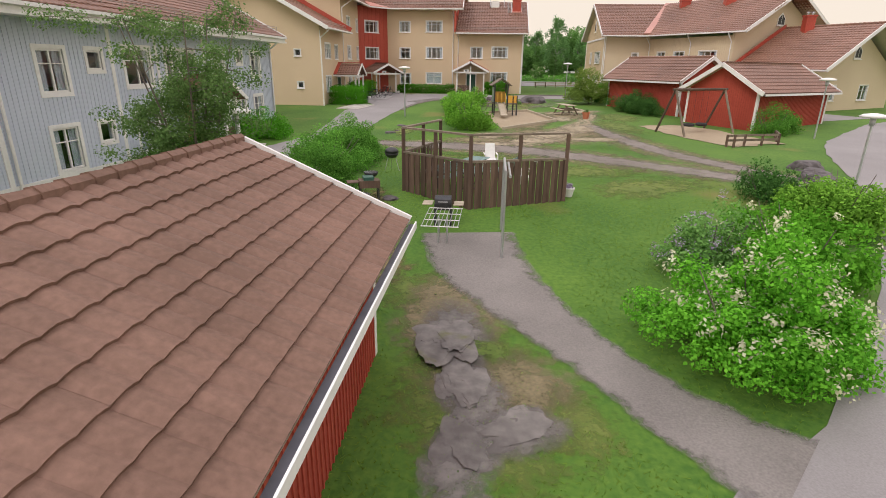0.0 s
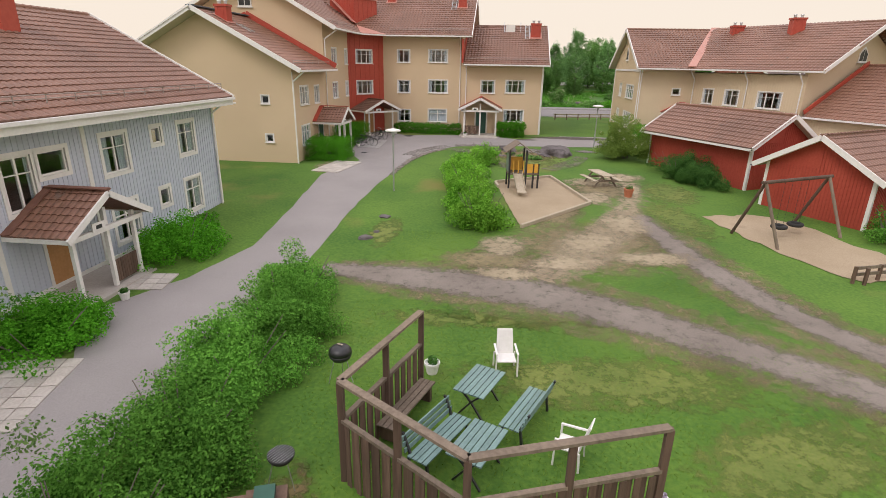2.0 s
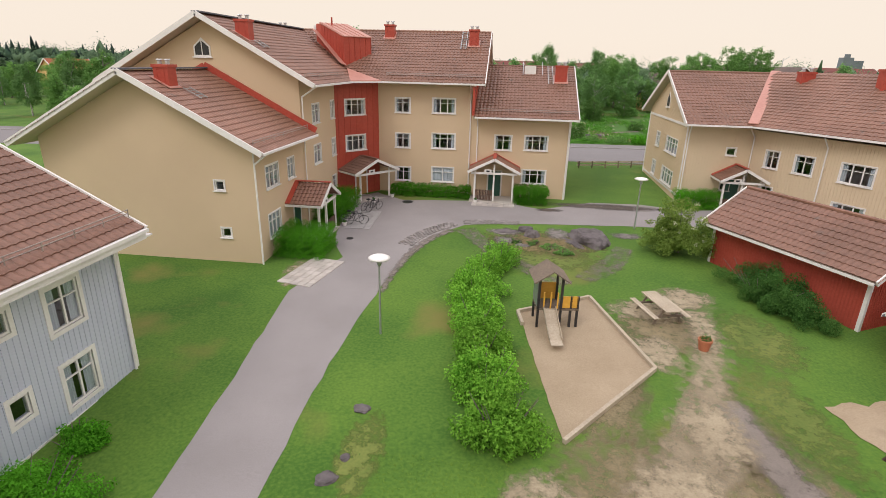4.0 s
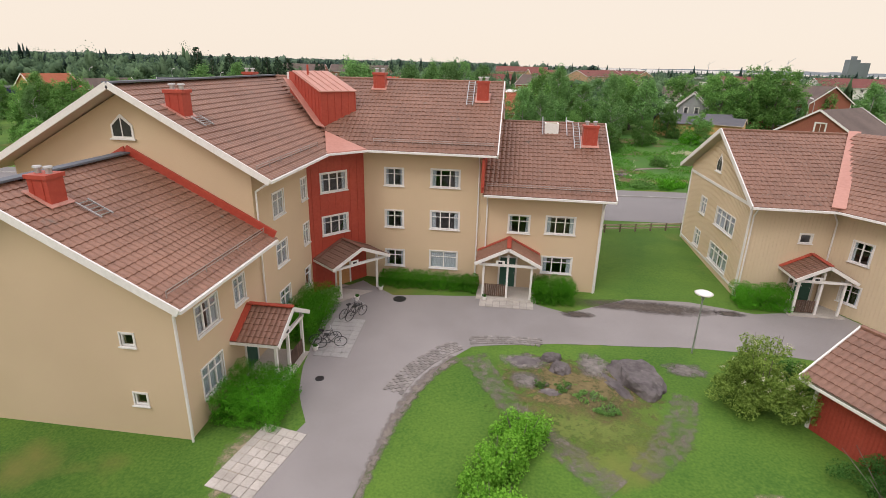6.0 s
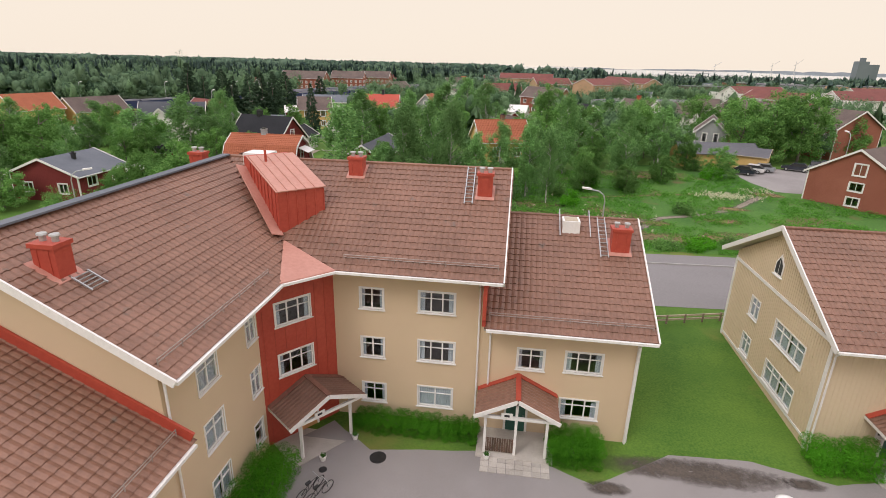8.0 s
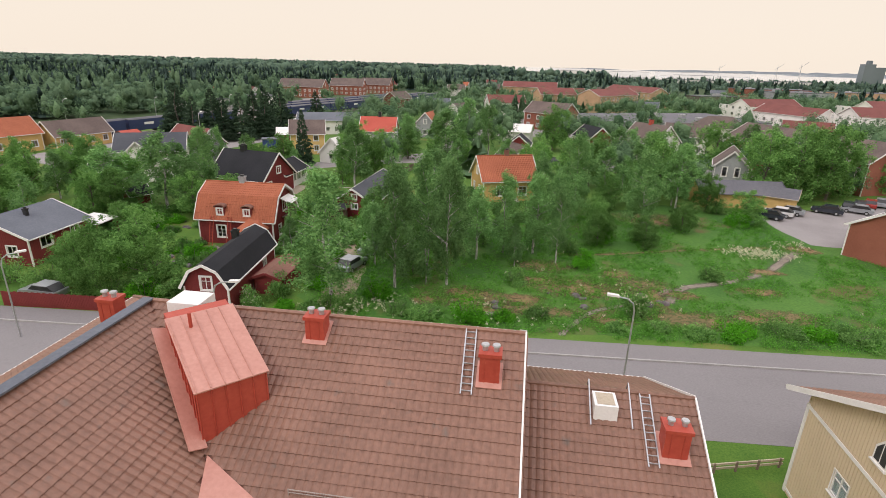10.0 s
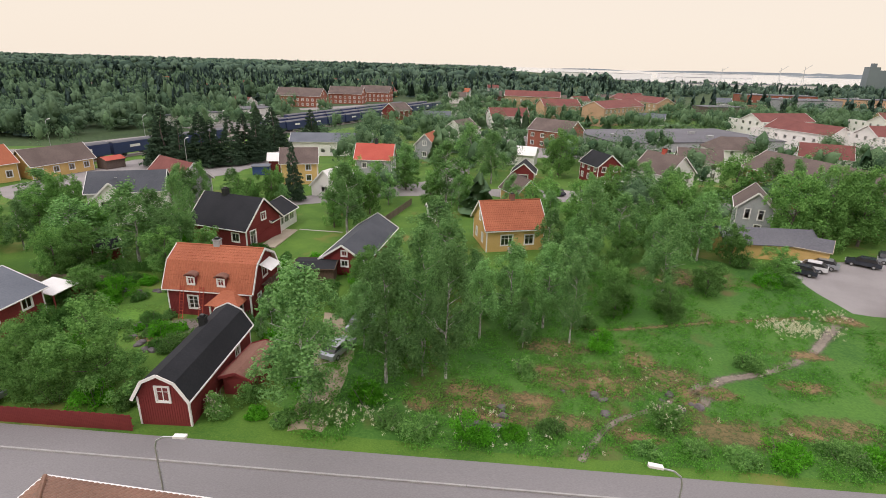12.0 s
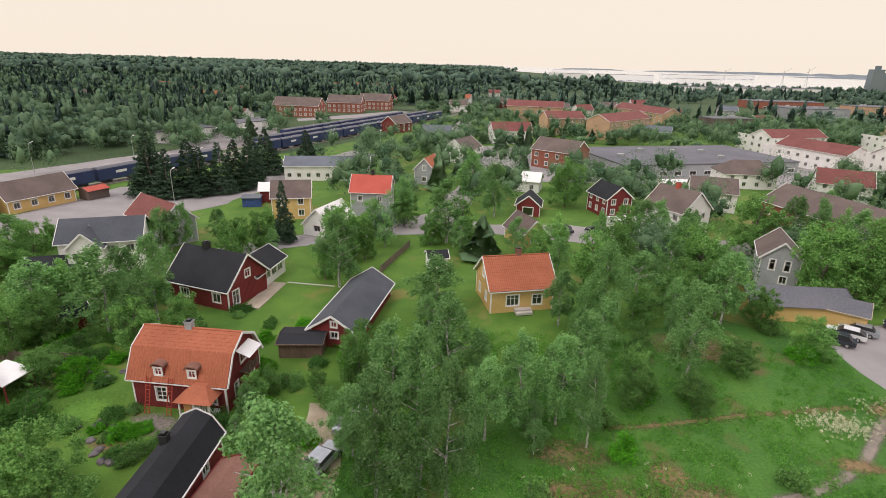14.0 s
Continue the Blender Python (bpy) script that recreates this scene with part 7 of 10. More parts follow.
for x, y, t, n, ev in ((0, 412, -3, 34, 10), (13, 357, 18, 20, 8.6), (42, 357, 51, 40, 9), (68, 422, -62, 46, 9)):
    house("orange_block", "orange plastered apartment block with a red-brown roof", "apartment block", x, y, t, n, 13, ev, ev + 3.2, "orange_wall", "tile_far", [*stack(n, n // 4, 3)], 0.4, group="orange apartment blocks", corner=False)
house("house", "white house with a red-brown roof", "house", -12.5, 314.0, 18, 18, 9.5, 6, 9.4, "white_wall", "tile_far", [*stack(18, 5, 2)], 0.4)
house("brick_house", "red brick house with a brown roof", "house", 6.5, 256.0, -32, 16, 11.5, 6.2, 9.8, "brick", "tile_brown", [*stack(16, 4, 2)], 0.4)

for k, (x, y, t, wall_mat, roof_mat) in enumerate([(-178, 330, 10, "white_wall", "tile_orange"), (-160, 345, -20, "white_wall", "tile_far"), (-120, 520, 30, "ochre", "tile_far"), (-235, 420, 15, "grey_wall", "tile_brown"), (-60, 560, -10, "white_wall", "tile_orange"), (-25, 520, 20, "falun", "tile_brown"), (-95, 620, 5, "white_wall", "tile_far"), (20, 480, 12, "ochre", "tile_brown"), (-300, 520, 0, "falun", "tile_far"), (60, 520, -15, "white_wall", "tile_brown"), (-150, 640, 24, "ochre", "tile_orange"), (-40, 680, 8, "white_wall", "tile_far")]):
    house("far_house", "small house among the trees of the outskirts", "house", x, y, t, 12, 8.5, 4.6, 7.8, wall_mat, roof_mat, [*row_wins("S", 12, 3, 1.0), *row_wins("S", 12, 3, 3.2)], 0.4, group="houses among the trees", corner=False)

house("house", "low pale house with a grey roof", "house", 62.0, 362.0, -15, 15, 9, 3.2, 5.8, "white_wall", "roof_grey", [*row_wins("S", 15, 4, 1.0)], 0.4)
house("house", "small white workshop with a pale sheet roof", "shed", 38.0, 221.0, 12, 12, 7, 3.0, 4.4, "white_wall", "white_wall", [*row_wins("S", 12, 3, 1.0)], 0.3)
house("garage", "low white garage with two dark doors", "garage", 15.6, 181.5, 20, 5.4, 4.6, 2.2, 2.7, "white_wall", "white_wall", [("S", 1.0, 0.1, 1.2, 1.8, 1, 1)], 0.25)
for k, (x, y, t, wall_mat, roof_mat) in enumerate([(-232, 720, 12, "orange_wall", "tile_far"), (-214, 735, -10, "ochre", "tile_orange"), (-196, 752, 20, "orange_wall", "tile_far"), (-178, 740, 0, "white_wall", "tile_far"), (-250, 470, 25, "white_wall", "tile_orange"), (-205, 400, -8, "white_wall", "tile_brown"), (-270, 560, 10, "white_wall", "tile_far"), (-380, 600, 5, "ochre", "tile_orange"), (35, 470, 30, "white_wall", "tile_far"), (95, 455, -12, "ochre", "tile_far"), (140, 430, 18, "white_wall", "tile_far"), (-55, 470, 12, "white_wall", "tile_brown"), (150, 520, 0, "grey_wall", "roof_grey"), (90, 560, 14, "white_wall", "tile_far"), (-330, 430, 20, "white_wall", "tile_brown"), (200, 400, 8, "orange_wall", "tile_far"), (180, 360, -20, "white_wall", "tile_far"), (-28, 260, 70, "white_wall", "tile_brown"), (-70, 335, 65, "falun", "tile_brown"), (82, 228, -20, "white_wall", "tile_far")]):
    house("far_house", "small house among the trees of the outskirts", "house", x, y, t, 13, 9, 4.8, 8.2, wall_mat, roof_mat, [*row_wins("S", 13, 3, 1.0), *row_wins("S", 13, 3, 3.2)], 0.4, group="houses among the trees", corner=False)


def flat_building(name, label, x, y, turn, L, Wd, h, wall_mat, n=8, floors=1):
    e = thing(name, pose(x, y, land(y), 0, 0, turn), label, "building")
    P = [(-L / 2, -Wd / 2), (L / 2, -Wd / 2), (L / 2, Wd / 2), (-L / 2, Wd / 2)]
    for k in range(4):
        length = L if k % 2 == 0 else Wd
        holes = [(length * (j + 0.3) / n, length * (j + 0.75) / n, 1.0 + 2.9 * f, 2.3 + 2.9 * f, 2, 1, 0) for j in range(n) for f in range(floors)] if k == 0 else []
        wall(e, "wall", P[k], P[(k + 1) % 4], -1, h, wall_mat, holes, far=True)
    part("roof", boxes((-L / 2 - 0.2, L / 2 + 0.2, -Wd / 2 - 0.2, Wd / 2 + 0.2, h, h + 0.35)), "felt", e)
    rnd = random.Random(n)
    for k in range(5):
        a, b = rnd.uniform(-L * 0.4, L * 0.4), rnd.uniform(-Wd * 0.35, Wd * 0.35)
        part("roof_unit", boxes((a - 1, a + 1.2, b - 0.8, b + 0.8, h + 0.35, h + 1.3)), "steel", e)


flat_building("supermarket", "low grey flat-roofed commercial building", 50, 269.5, 22, 67, 36, 4.4, "grey_wall", 12)
flat_building("depot", "low white depot building behind the railway", -149, 276, 62, 26, 11, 4.5, "white_wall", 6)
flat_building("depot", "pale flat-roofed depot with blue bands", -138, 312, 66, 20, 12, 4.8, "white_wall", 5)
flat_building("office", "flat-roofed office with bands of windows", 107, 396, 20, 25, 13, 8.4, "tile_brown", 10, 2)
flat_building("hall", "wide red industrial hall with flat roof", 245, 655, 8, 70, 26, 7, "brick", 8, 1)
flat_building("hall", "long pale grey industrial hall", 213, 532, 13, 47, 30, 8, "grey_wall", 8, 1)
flat_building("hall", "long brick-red flat-roofed hall", 318, 615, 8, 70, 22, 7, "orange_wall", 8, 1)
for k, (x, y, L, h) in enumerate([(120, 1720, 120, 14), (260, 1650, 150, 16), (430, 1560, 90, 12), (300, 1010, 130, 10), (430, 1090, 120, 10), (560, 2100, 200, 14), (180, 2500, 150, 16), (760, 2300, 160, 14)]):
    flat_building("harbour_shed", "pale harbour warehouse across the water", x, y, 4, L, 40, h, "white_wall", 6, 1)
# the silo is lightened by the haze put into its colour
bm = boxes((684, 704, 1300, 1320, -6, 40), (704, 724, 1300, 1322, -6, 34), (690, 698, 1304, 1312, 40, 47))
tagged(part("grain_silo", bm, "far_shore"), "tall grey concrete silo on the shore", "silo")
for x, y, h in ((560, 1400, 34), (600, 1380, 38), (470, 1500, 30)):
    bm = bmesh.new()
    for s in (-3, 3):
        bar(bm, (x + s, y, -6), (x, y, h * 0.7), 0.6)
    bar(bm, (x, y, h * 0.5), (x, y, h), 0.7)
    bar(bm, (x - 4, y, h * 0.75), (x + 13, y, h + 4), 0.6)
    tagged(part("harbour_crane", bm, "steel"), "thin harbour crane on the quay", "crane")


# trains on the two tracks
def wagons():
    a, d = Vector((-119, 185)), Vector((53, 204)).normalized()
    side = Vector((-d.y, d.x))
    turn = math.degrees(math.atan2(d.y, d.x))
    proto = new("freight_wagon")
    part("body", boxes((-6.6, 6.6, -1.4, 1.4, 1.0, 3.9), (-6.75, 6.75, -1.3, 1.3, 0.8, 1.0)), "navy", proto)
    bm = bmesh.new()
    prism(bm, [(-6.6, -1.45, 3.9), (-6.6, 1.45, 3.9), (-6.6, 0.9, 4.25), (-6.6, -0.9, 4.25)], (13.2, 0, 0))
    part("wagon_roof", bm, "felt", proto)
    for k in (-1, 1):
        part("marking", boxes((-1.6, 1.6, *sorted((k * 1.402, k * 1.412)), 2.3, 3.0)), "white", proto, "plain white mark on the side")
    for k in (-4.5, -3, 3, 4.5):
        bm = bmesh.new()
        rod(bm, (k, -0.9, 0.45), (k, 0.9, 0.45), 0.45, n=12)
        part("wheelset", bm, "dark_metal", proto)
    tagged(proto, "dark blue covered freight wagon on the railway", "train wagon", "freight wagons in a row")
    first = True
    for off, s0, n in ((0, -30, 6), (0, 72, 12), (9, 84, 11), (18, 110, 8)):
        for k in range(n):
            p = a + d * (s0 + 14.2 * k) + side * off
            m = pose(p.x, p.y, land(p.y) + 0.25, 0, 0, turn)
            if first:
                proto.matrix_basis, first = m, False
            else:
                copy_thing(proto, m)
    for off in (-0.0, 9, 18):
        p, q = a - d * 80 + side * (off - 2.4), a + d * 330 + side * (off - 2.4)
        r, t = a + d * 330 + side * (off + 2.4), a - d * 80 + side * (off + 2.4)
        drape("railway_bed", [tuple(p), tuple(q), tuple(r), tuple(t)], "gravel", 0.1, "gravel railway bed", "railway")


wagons()
drape("station_yard", [(-104, 146), (-94, 142), (-86, 160), (-76, 178), (-72, 203), (-60, 262), (-72, 272), (-80, 235), (-88, 212), (-100, 194), (-110, 190), (-111, 168), (-113, 150)], "asphalt", 0.02, "pale asphalt station yard and road", "road", 0.5, 3)
drape("back_street", [(-60, 146), (-32, 166), (-14, 172), (4, 170), (22, 168), (60, 172), (60, 178), (22, 178), (4, 182), (-14, 178), (-20, 184), (-18, 216), (-24, 216), (-27, 184), (-38, 172), (-60, 152)], "asphalt", 0.02, "grey asphalt residential street", "road", 0.3, 3)
drape("rail_road", [(-230, 110), (-185, 150), (-142, 188), (-129, 223), (-121, 252), (-100, 330), (-90, 430), (-98, 430), (-110, 330), (-132, 256), (-139, 236), (-151, 197), (-195, 158), (-240, 118)], "asphalt", 0.06, "road behind the railway", "road", 0.5, 5)
drape("brick_yard", [(-134, 362), (-110, 390), (-90, 436), (-78, 470), (-88, 474), (-100, 444), (-118, 410), (-140, 374)], "asphalt", 0.05, "asphalt car park before the brick blocks", "car park", 0.4, 4)
drape("depot_yard", [(-128, 258), (-118, 300), (-132, 330), (-160, 300), (-150, 262)], "asphalt", 0.07, "asphalt yard behind the railway", "road", 0.5, 4)
drape("car_park", [(33.6, 131), (33.4, 138.6), (45, 142.5), (55, 147), (80, 150), (80, 128), (52, 126), (41.6, 122.5), (35.4, 123.5)], "asphalt", 0.02, "grey asphalt car park", "car park", 0.3, 2)
drape("town_square", [(-20, 225), (20, 232), (110, 246), (160, 300), (90, 300), (20, 285), (-10, 300), (-30, 300), (-40, 420), (-50, 420), (-38, 290)], "asphalt", 0.02, "asphalt yard and street in the town", "road", 0.8, 6)
drape("garden_lawn", [(-44, 127), (-32, 127), (-33, 138.5), (-42, 137)], "grass", 0.02, "mown garden lawn", "ground", 0.3, 1)
drape("driveway", [(-22.8, 92.2), (-19.8, 92.4), (-21, 104), (-24, 112), (-27, 112), (-25, 102)], "dirt", 0.02, "faint dirt track into the garden", "path", 0.4, 1)
trail("foot_path", [(-0.2, 91.9, 0.6), (1.4, 94.8, 0.6), (3.2, 97.7, 0.6), (5.3, 99.1, 0.6), (7.8, 100.4, 0.6), (11.3, 103.6, 0.9), (13.6, 105.5, 1.0)], "worn_path", 0.03, "narrow trodden path into the meadow", edge=0.3)
for k, (x, y, a, b) in enumerate([(-8, 98.5, 7, 3.2), (2, 103.5, 7, 3.6), (-2, 97.2, 6, 1.8), (13, 98, 6, 2.6), (10, 105, 5, 3), (16, 131, 7, 4), (-1, 109, 5, 2.2), (22, 100, 5, 2)]):
    patch("dry_grass", x, y, a, b, "worn_heath", 0.022 + 0.001 * k, "thin dry grass over poor soil", seed=k + 140)
for k, (x, y, a, b) in enumerate([(-9, 99.5, 3.4, 2.4), (-3, 99.5, 2.8, 1.6), (3.5, 103, 3.2, 2.4), (10.5, 102, 1.6, 3.0), (7.5, 108, 2.4, 1.8), (13.5, 103.5, 2.3, 1.4), (-6, 96.5, 3.0, 1.0), (16, 130, 4.5, 2.8), (33, 121, 3, 1.8), (19, 99, 2.4, 1.6), (-13, 97.5, 2.0, 1.6), (-1.5, 104.5, 3.0, 1.6), (22, 106, 3.0, 1.6), (5, 96.2, 3.0, 1.0), (25, 112, 3, 1.2)]):
    patch("bare_patch", x, y, a, b, "worn_rust", 0.034 + 0.001 * k, "rusty bare soil patch in the meadow", seed=k + 40)
trail("trodden_path", [(11.2, 100.7, 0.8), (12.8, 103.5, 1.2), (13.6, 105.5, 1.0), (19.4, 107.9, 0.8), (25.1, 111.8, 0.9), (30.6, 118.5, 1.1), (34.6, 123.0, 2.0)], "worn_path", 0.03, "trodden path through the meadow", edge=0.8)
trail("trodden_path", [(0, 113.5, 0.5), (3.3, 113.4, 0.7), (8.6, 114.8, 0.6), (15.6, 117.3, 0.6), (22.6, 119.3, 0.7), (30, 121.4, 1.0)], "worn_heath", 0.028, "faint trodden track through tall grass", edge=0.9)


def rockery(x, y, n, seed):
    rnd = random.Random(seed)
    for k in range(n):
        bm = bmesh.new()
        bmesh.ops.create_icosphere(bm, subdivisions=2, radius=1)
        s = rnd.uniform(0.25, 0.6)
        for v in bm.verts:
            v.co = v.co * (1 + 0.3 * noise.noise(v.co * 1.5 + Vector((k, seed, 0))))
            v.co = Vector((v.co.x * s, v.co.y * s * 0.8, v.co.z * s * 0.5))
        o = part("garden_stone", bm, "stone")
        px, py = x + rnd.gauss(0, 1.4), y + rnd.gauss(0, 0.9)
        o.matrix_basis = pose(px, py, land(py) + 0.05, 0, 0, rnd.uniform(0, 360))
        tagged(o, "grey stone in a garden rockery", "stone", "rockery stones")


rockery(-43.8, 105.2, 12, 1)
rockery(-41.5, 102.4, 10, 2)
rockery(-51.5, 113.0, 8, 3)
rockery(2.0, 100.2, 5, 4)
rockery(-6.0, 97.0, 5, 5)
rockery(10.5, 102.0, 6, 6)
patch("patio", -40.4, 106.3, 3.4, 1.9, "worn_gravel", 0.035, "grey stone-paved patio before the red cottage", "patio", seed=3)
patch("lawn", -48.5, 106.5, 5.0, 4.0, "worn_green", 0.03, "bright mown cottage lawn", "lawn", seed=5)
patch("flower_bed", -42.5, 103.2, 2.6, 1.6, "worn_rust", 0.034, "planted garden bed with stones", "garden bed", seed=8)


# ---- cars ----
def car(x, y, turn, paint, label, estate=False):
    e = thing("car", pose(x, y, land(y) + 0.02, 0, 0, turn), label, "car", "parked cars")
    bm = bmesh.new()
    side = [(-2.15, 0.35), (2.15, 0.35), (2.2, 0.6), (2.1, 0.8), (1.05, 0.92), (-2.1 if estate else -1.6, 0.95), (-2.2, 0.85), (-2.2, 0.5)]
    prism(bm, [(u, -0.85, z) for u, z in side], (0, 1.7, 0))
    body = part("body", bm, paint, e)
    bm = bmesh.new()
    top = [(1.05, 0.91), (0.4, 1.4), (-1.3, 1.43), (-2.1 if estate else -1.75, 0.94)]
    prism(bm, [(u, -0.72, z) for u, z in top], (0, 1.44, 0))
    cab = part("cabin_glazing", bm, "dark_metal", e)
    cab["label"] = "dark car windows"
    part("car_roof", boxes((-1.3, 0.42, -0.74, 0.74, 1.4, 1.46)), paint, e)
    for u in (-1.3, 1.35):
        for v in (-0.86, 0.68):
            bm = bmesh.new()
            rod(bm, (u, v, 0.31), (u, v + 0.18, 0.31), 0.31, n=14)
            w = part("wheel", bm, "rubber", e)
            bm = bmesh.new()
            rod(bm, (u, v - 0.01, 0.31), (u, v + 0.19, 0.31), 0.18, n=10)
            part("rim", bm, "steel", w)
    for v in (-0.55, 0.55):
        part("headlight", boxes((2.1, 2.21, v - 0.18, v + 0.18, 0.6, 0.74)), "white", e)
    return e


car(34.6, 135.6, 150, "car_dark", "dark van-like car with a red roof rack in the car park")
car(36.8, 137.4, 150, "car_white", "white estate car in the car park", True)
car(39.0, 138.8, 150, "car_silver", "silver car standing in the car park")
for k, (p, n) in enumerate((("car_dark", "black"), ("car_dark", "dark blue"), ("car_red", "dark red"), ("car_silver", "silver"), ("car_white", "white"))):
    car(50.5 + 2.5 * k, 144.0 + 1.4 * k, 60, p, n + " car parked in a car park row")
for k, (p, n) in enumerate((("car_dark", "black"), ("car_silver", "grey"))):
    car(45.6 + 5.2 * k, 140.6 + 1.4 * k, 150, p, n + " car standing beside others in the car park")
car(-22.6, 104.0, 75, "car_silver", "old silver-blue car half hidden under the birches")
car(-21.8, 109.5, 80, "car_silver", "old blue-grey car among the trees")
car(-50.0, 91.2, 176, "car_silver", "silver estate car parked at the fence", True)
car(3.0, 176.5, 120, "car_dark", "dark car parked by the street")
car(9.5, 177.5, 160, "car_dark", "black car in a driveway")
car(-88, 153, 20, "car_dark", "black car in the station yard")
car(27, 172, 10, "car_white", "white car by the street")
tagged(part("lorry_trailer", boxes((-81, -74.5, 224, 226.5, 2.6, 5.2), (-80.5, -75, 224.3, 226.2, 1.9, 2.6)), "white_wall"), "white lorry trailer in the yard", "trailer")


# fence along the pavement, garden fence, street lamps
def picket(name, x0, y0, x1, y1, h, material, label, step=0.25, w=0.12):
    e = thing(name, pose(x0, y0, land(y0)), label, "fence")
    d = Vector((x1 - x0, y1 - y0))
    n = int(d.length / step)
    for k in range(n):
        x, y = d.x * k / n, d.y * k / n
        bm = bmesh.new()
        bar(bm, (x, y, 0), (x, y, h + 0.04 * math.sin(k * 1.7)), w, 0.03, (-d.y, d.x, 0))
        part("board", bm, material, e)
    bm = bmesh.new()
    for z in (h * 0.3, h * 0.8):
        bar(bm, (0, 0.05, z), (d.x, d.y + 0.05, z), 0.05, 0.1)
    part("rail", bm, material, e)


picket("board_fence", -52, 88.8, -34.6, 90.0, 1.5, "falun", "dark red board fence along the pavement", 0.16, 0.14)
e = thing("garden_tent", pose(-58.2, 108.2, land(108), 0, 0, -12), "white canvas garden shelter on red posts", "shelter")
bm = bmesh.new()
prism(bm, [(-2.2, -1.6, 2.1), (2.2, -1.6, 2.1), (2.2, 1.6, 2.4), (-2.2, 1.6, 2.4)], (0, 0, 0.1))
part("canopy", bm, "white", e)
for u in (-2, 2):
    for v in (-1.4, 1.4):
        part("post", boxes((u - 0.07, u + 0.07, v - 0.07, v + 0.07, 0, 2.2)), "falun", e)
part("back_wall", boxes((-2.1, 2.1, 1.4, 1.5, 0, 2.2)), "falun", e)
house("garden_shed", "small dark red garden shed", "shed", -62.3, 121.5, 60, 3.0, 2.6, 2.1, 3.2, "falun", "roof_dark", [("E", 0, 0.9, 0.6, 0.8, 1, 1)], 0.3)
house("gazebo", "small dark garden pavilion with white posts", "shed", -20.0, 150.8, 20, 3.2, 2.8, 2.2, 3.1, "white_wall", "roof_dark", [("S", 0, 0.5, 2.2, 1.5, 3, 1)], 0.35)
picket("garden_fence", -73, 112, -55, 114.5, 1.2, "wood_grey", "grey weathered garden fence", 0.3, 0.26)
picket("garden_fence", -28.5, 146, -26.5, 160, 1.3, "wood_grey", "long grey garden fence", 0.3, 0.26)


def street_lamp(x, y, h, arm, turn):
    e = thing("street_lamp", pose(x, y, land(y), 0, 0, turn), "tall grey street lamp with a bent arm", "street lamp", "street lamps")
    bm = bmesh.new()
    rod(bm, (0, 0, 0), (0, 0, h - 0.9), 0.08, 0.055, 8)
    pts = [(0, h - 0.9), (0.12 * arm, h - 0.4), (0.45 * arm, h - 0.1), (arm, h)]
    for (u0, z0), (u1, z1) in zip(pts, pts[1:]):
        rod(bm, (u0, 0, z0), (u1, 0, z1), 0.05, n=7)
    part("pole", bm, "steel", e)
    bm = bmesh.new()
    prism(bm, [(arm - 0.1, -0.14, h - 0.02), (arm + 0.65, -0.16, h + 0.05), (arm + 0.7, 0, h + 0.05), (arm + 0.65, 0.16, h + 0.05), (arm - 0.1, 0.14, h - 0.02)], (0, 0, 0.14))
    part("lamp_head", bm, "white", e)


street_lamp(3.7, 82.9, 8.6, 1.2, 180)
street_lamp(-25.4, 81.3, 8.1, 1.4, 0)
street_lamp(-45.5, 84.0, 7.5, 1.2, 30)
for x, y in ((-85, 176), (-96, 205), (-130, 222), (-118, 250), (-60, 265), (-145, 200), (-100, 300), (46, 128)):
    street_lamp(x, y, 8.5, 1.0, 90)


# ---- trees ----
PROTO = {}
for kind, n in (("birch", 3), ("broad", 3), ("wide", 2), ("spruce", 2)):
    PROTO[kind] = [tree_proto(kind, 7 * k + len(kind), 1.4) for k in range(n)]
COUNT = {}
NAMES = {"birch": ("slender birch with light hanging foliage", "birch tree", "birches"), "broad": ("leafy garden tree with a dense rounded crown", "tree", "garden trees"), "wide": ("large leafy tree with a broad spreading crown", "tree", "garden trees"), "spruce": ("tall dark spruce with a pointed crown", "spruce", "spruces by the station")}


def tree(kind, x, y, h, w, turn):
    if kind == "broad" and w > 0.76 * h:
        kind = "wide"
    k = COUNT.get(kind, 0)
    COUNT[kind] = k + 1
    protos = PROTO[kind]
    proto = protos[k % len(protos)]
    m = pose(x, y, land(y) - 0.05, 0, 0, turn)
    o = proto if k < len(protos) else copy_thing(proto, m)
    o.matrix_basis = m @ Matrix.Diagonal((w / (9.2 if kind == "wide" else 5.8), w / (9.2 if kind == "wide" else 5.8), h / 10, 1))
    tagged(o, *NAMES[kind])


BIRCHES = [(-21.8, 94.5, 13.0, 8.9), (-16.6, 99.8, 12.6, 6.4), (-14.5, 106.4, 12.8, 6.5), (-11.3, 101.5, 13.0, 5.5), (-20.3, 105.3, 7.3, 4.9), (-5.7, 112.3, 9.8, 6.4), (-2.0, 113.0, 9.8, 5.9), (0.7, 110.2, 9.3, 4.0), (-8.8, 109.5, 8.7, 5.6), (13.1, 123.7, 11.4, 7.1), (4.5, 132.3, 12.1, 6.9), (-33.1, 139.3, 11.3, 8.8), (-53.1, 125.0, 11.6, 6.0), (-12.2, 184.6, 11.9, 8.8), (-31.0, 173.8, 10.0, 8.4)]
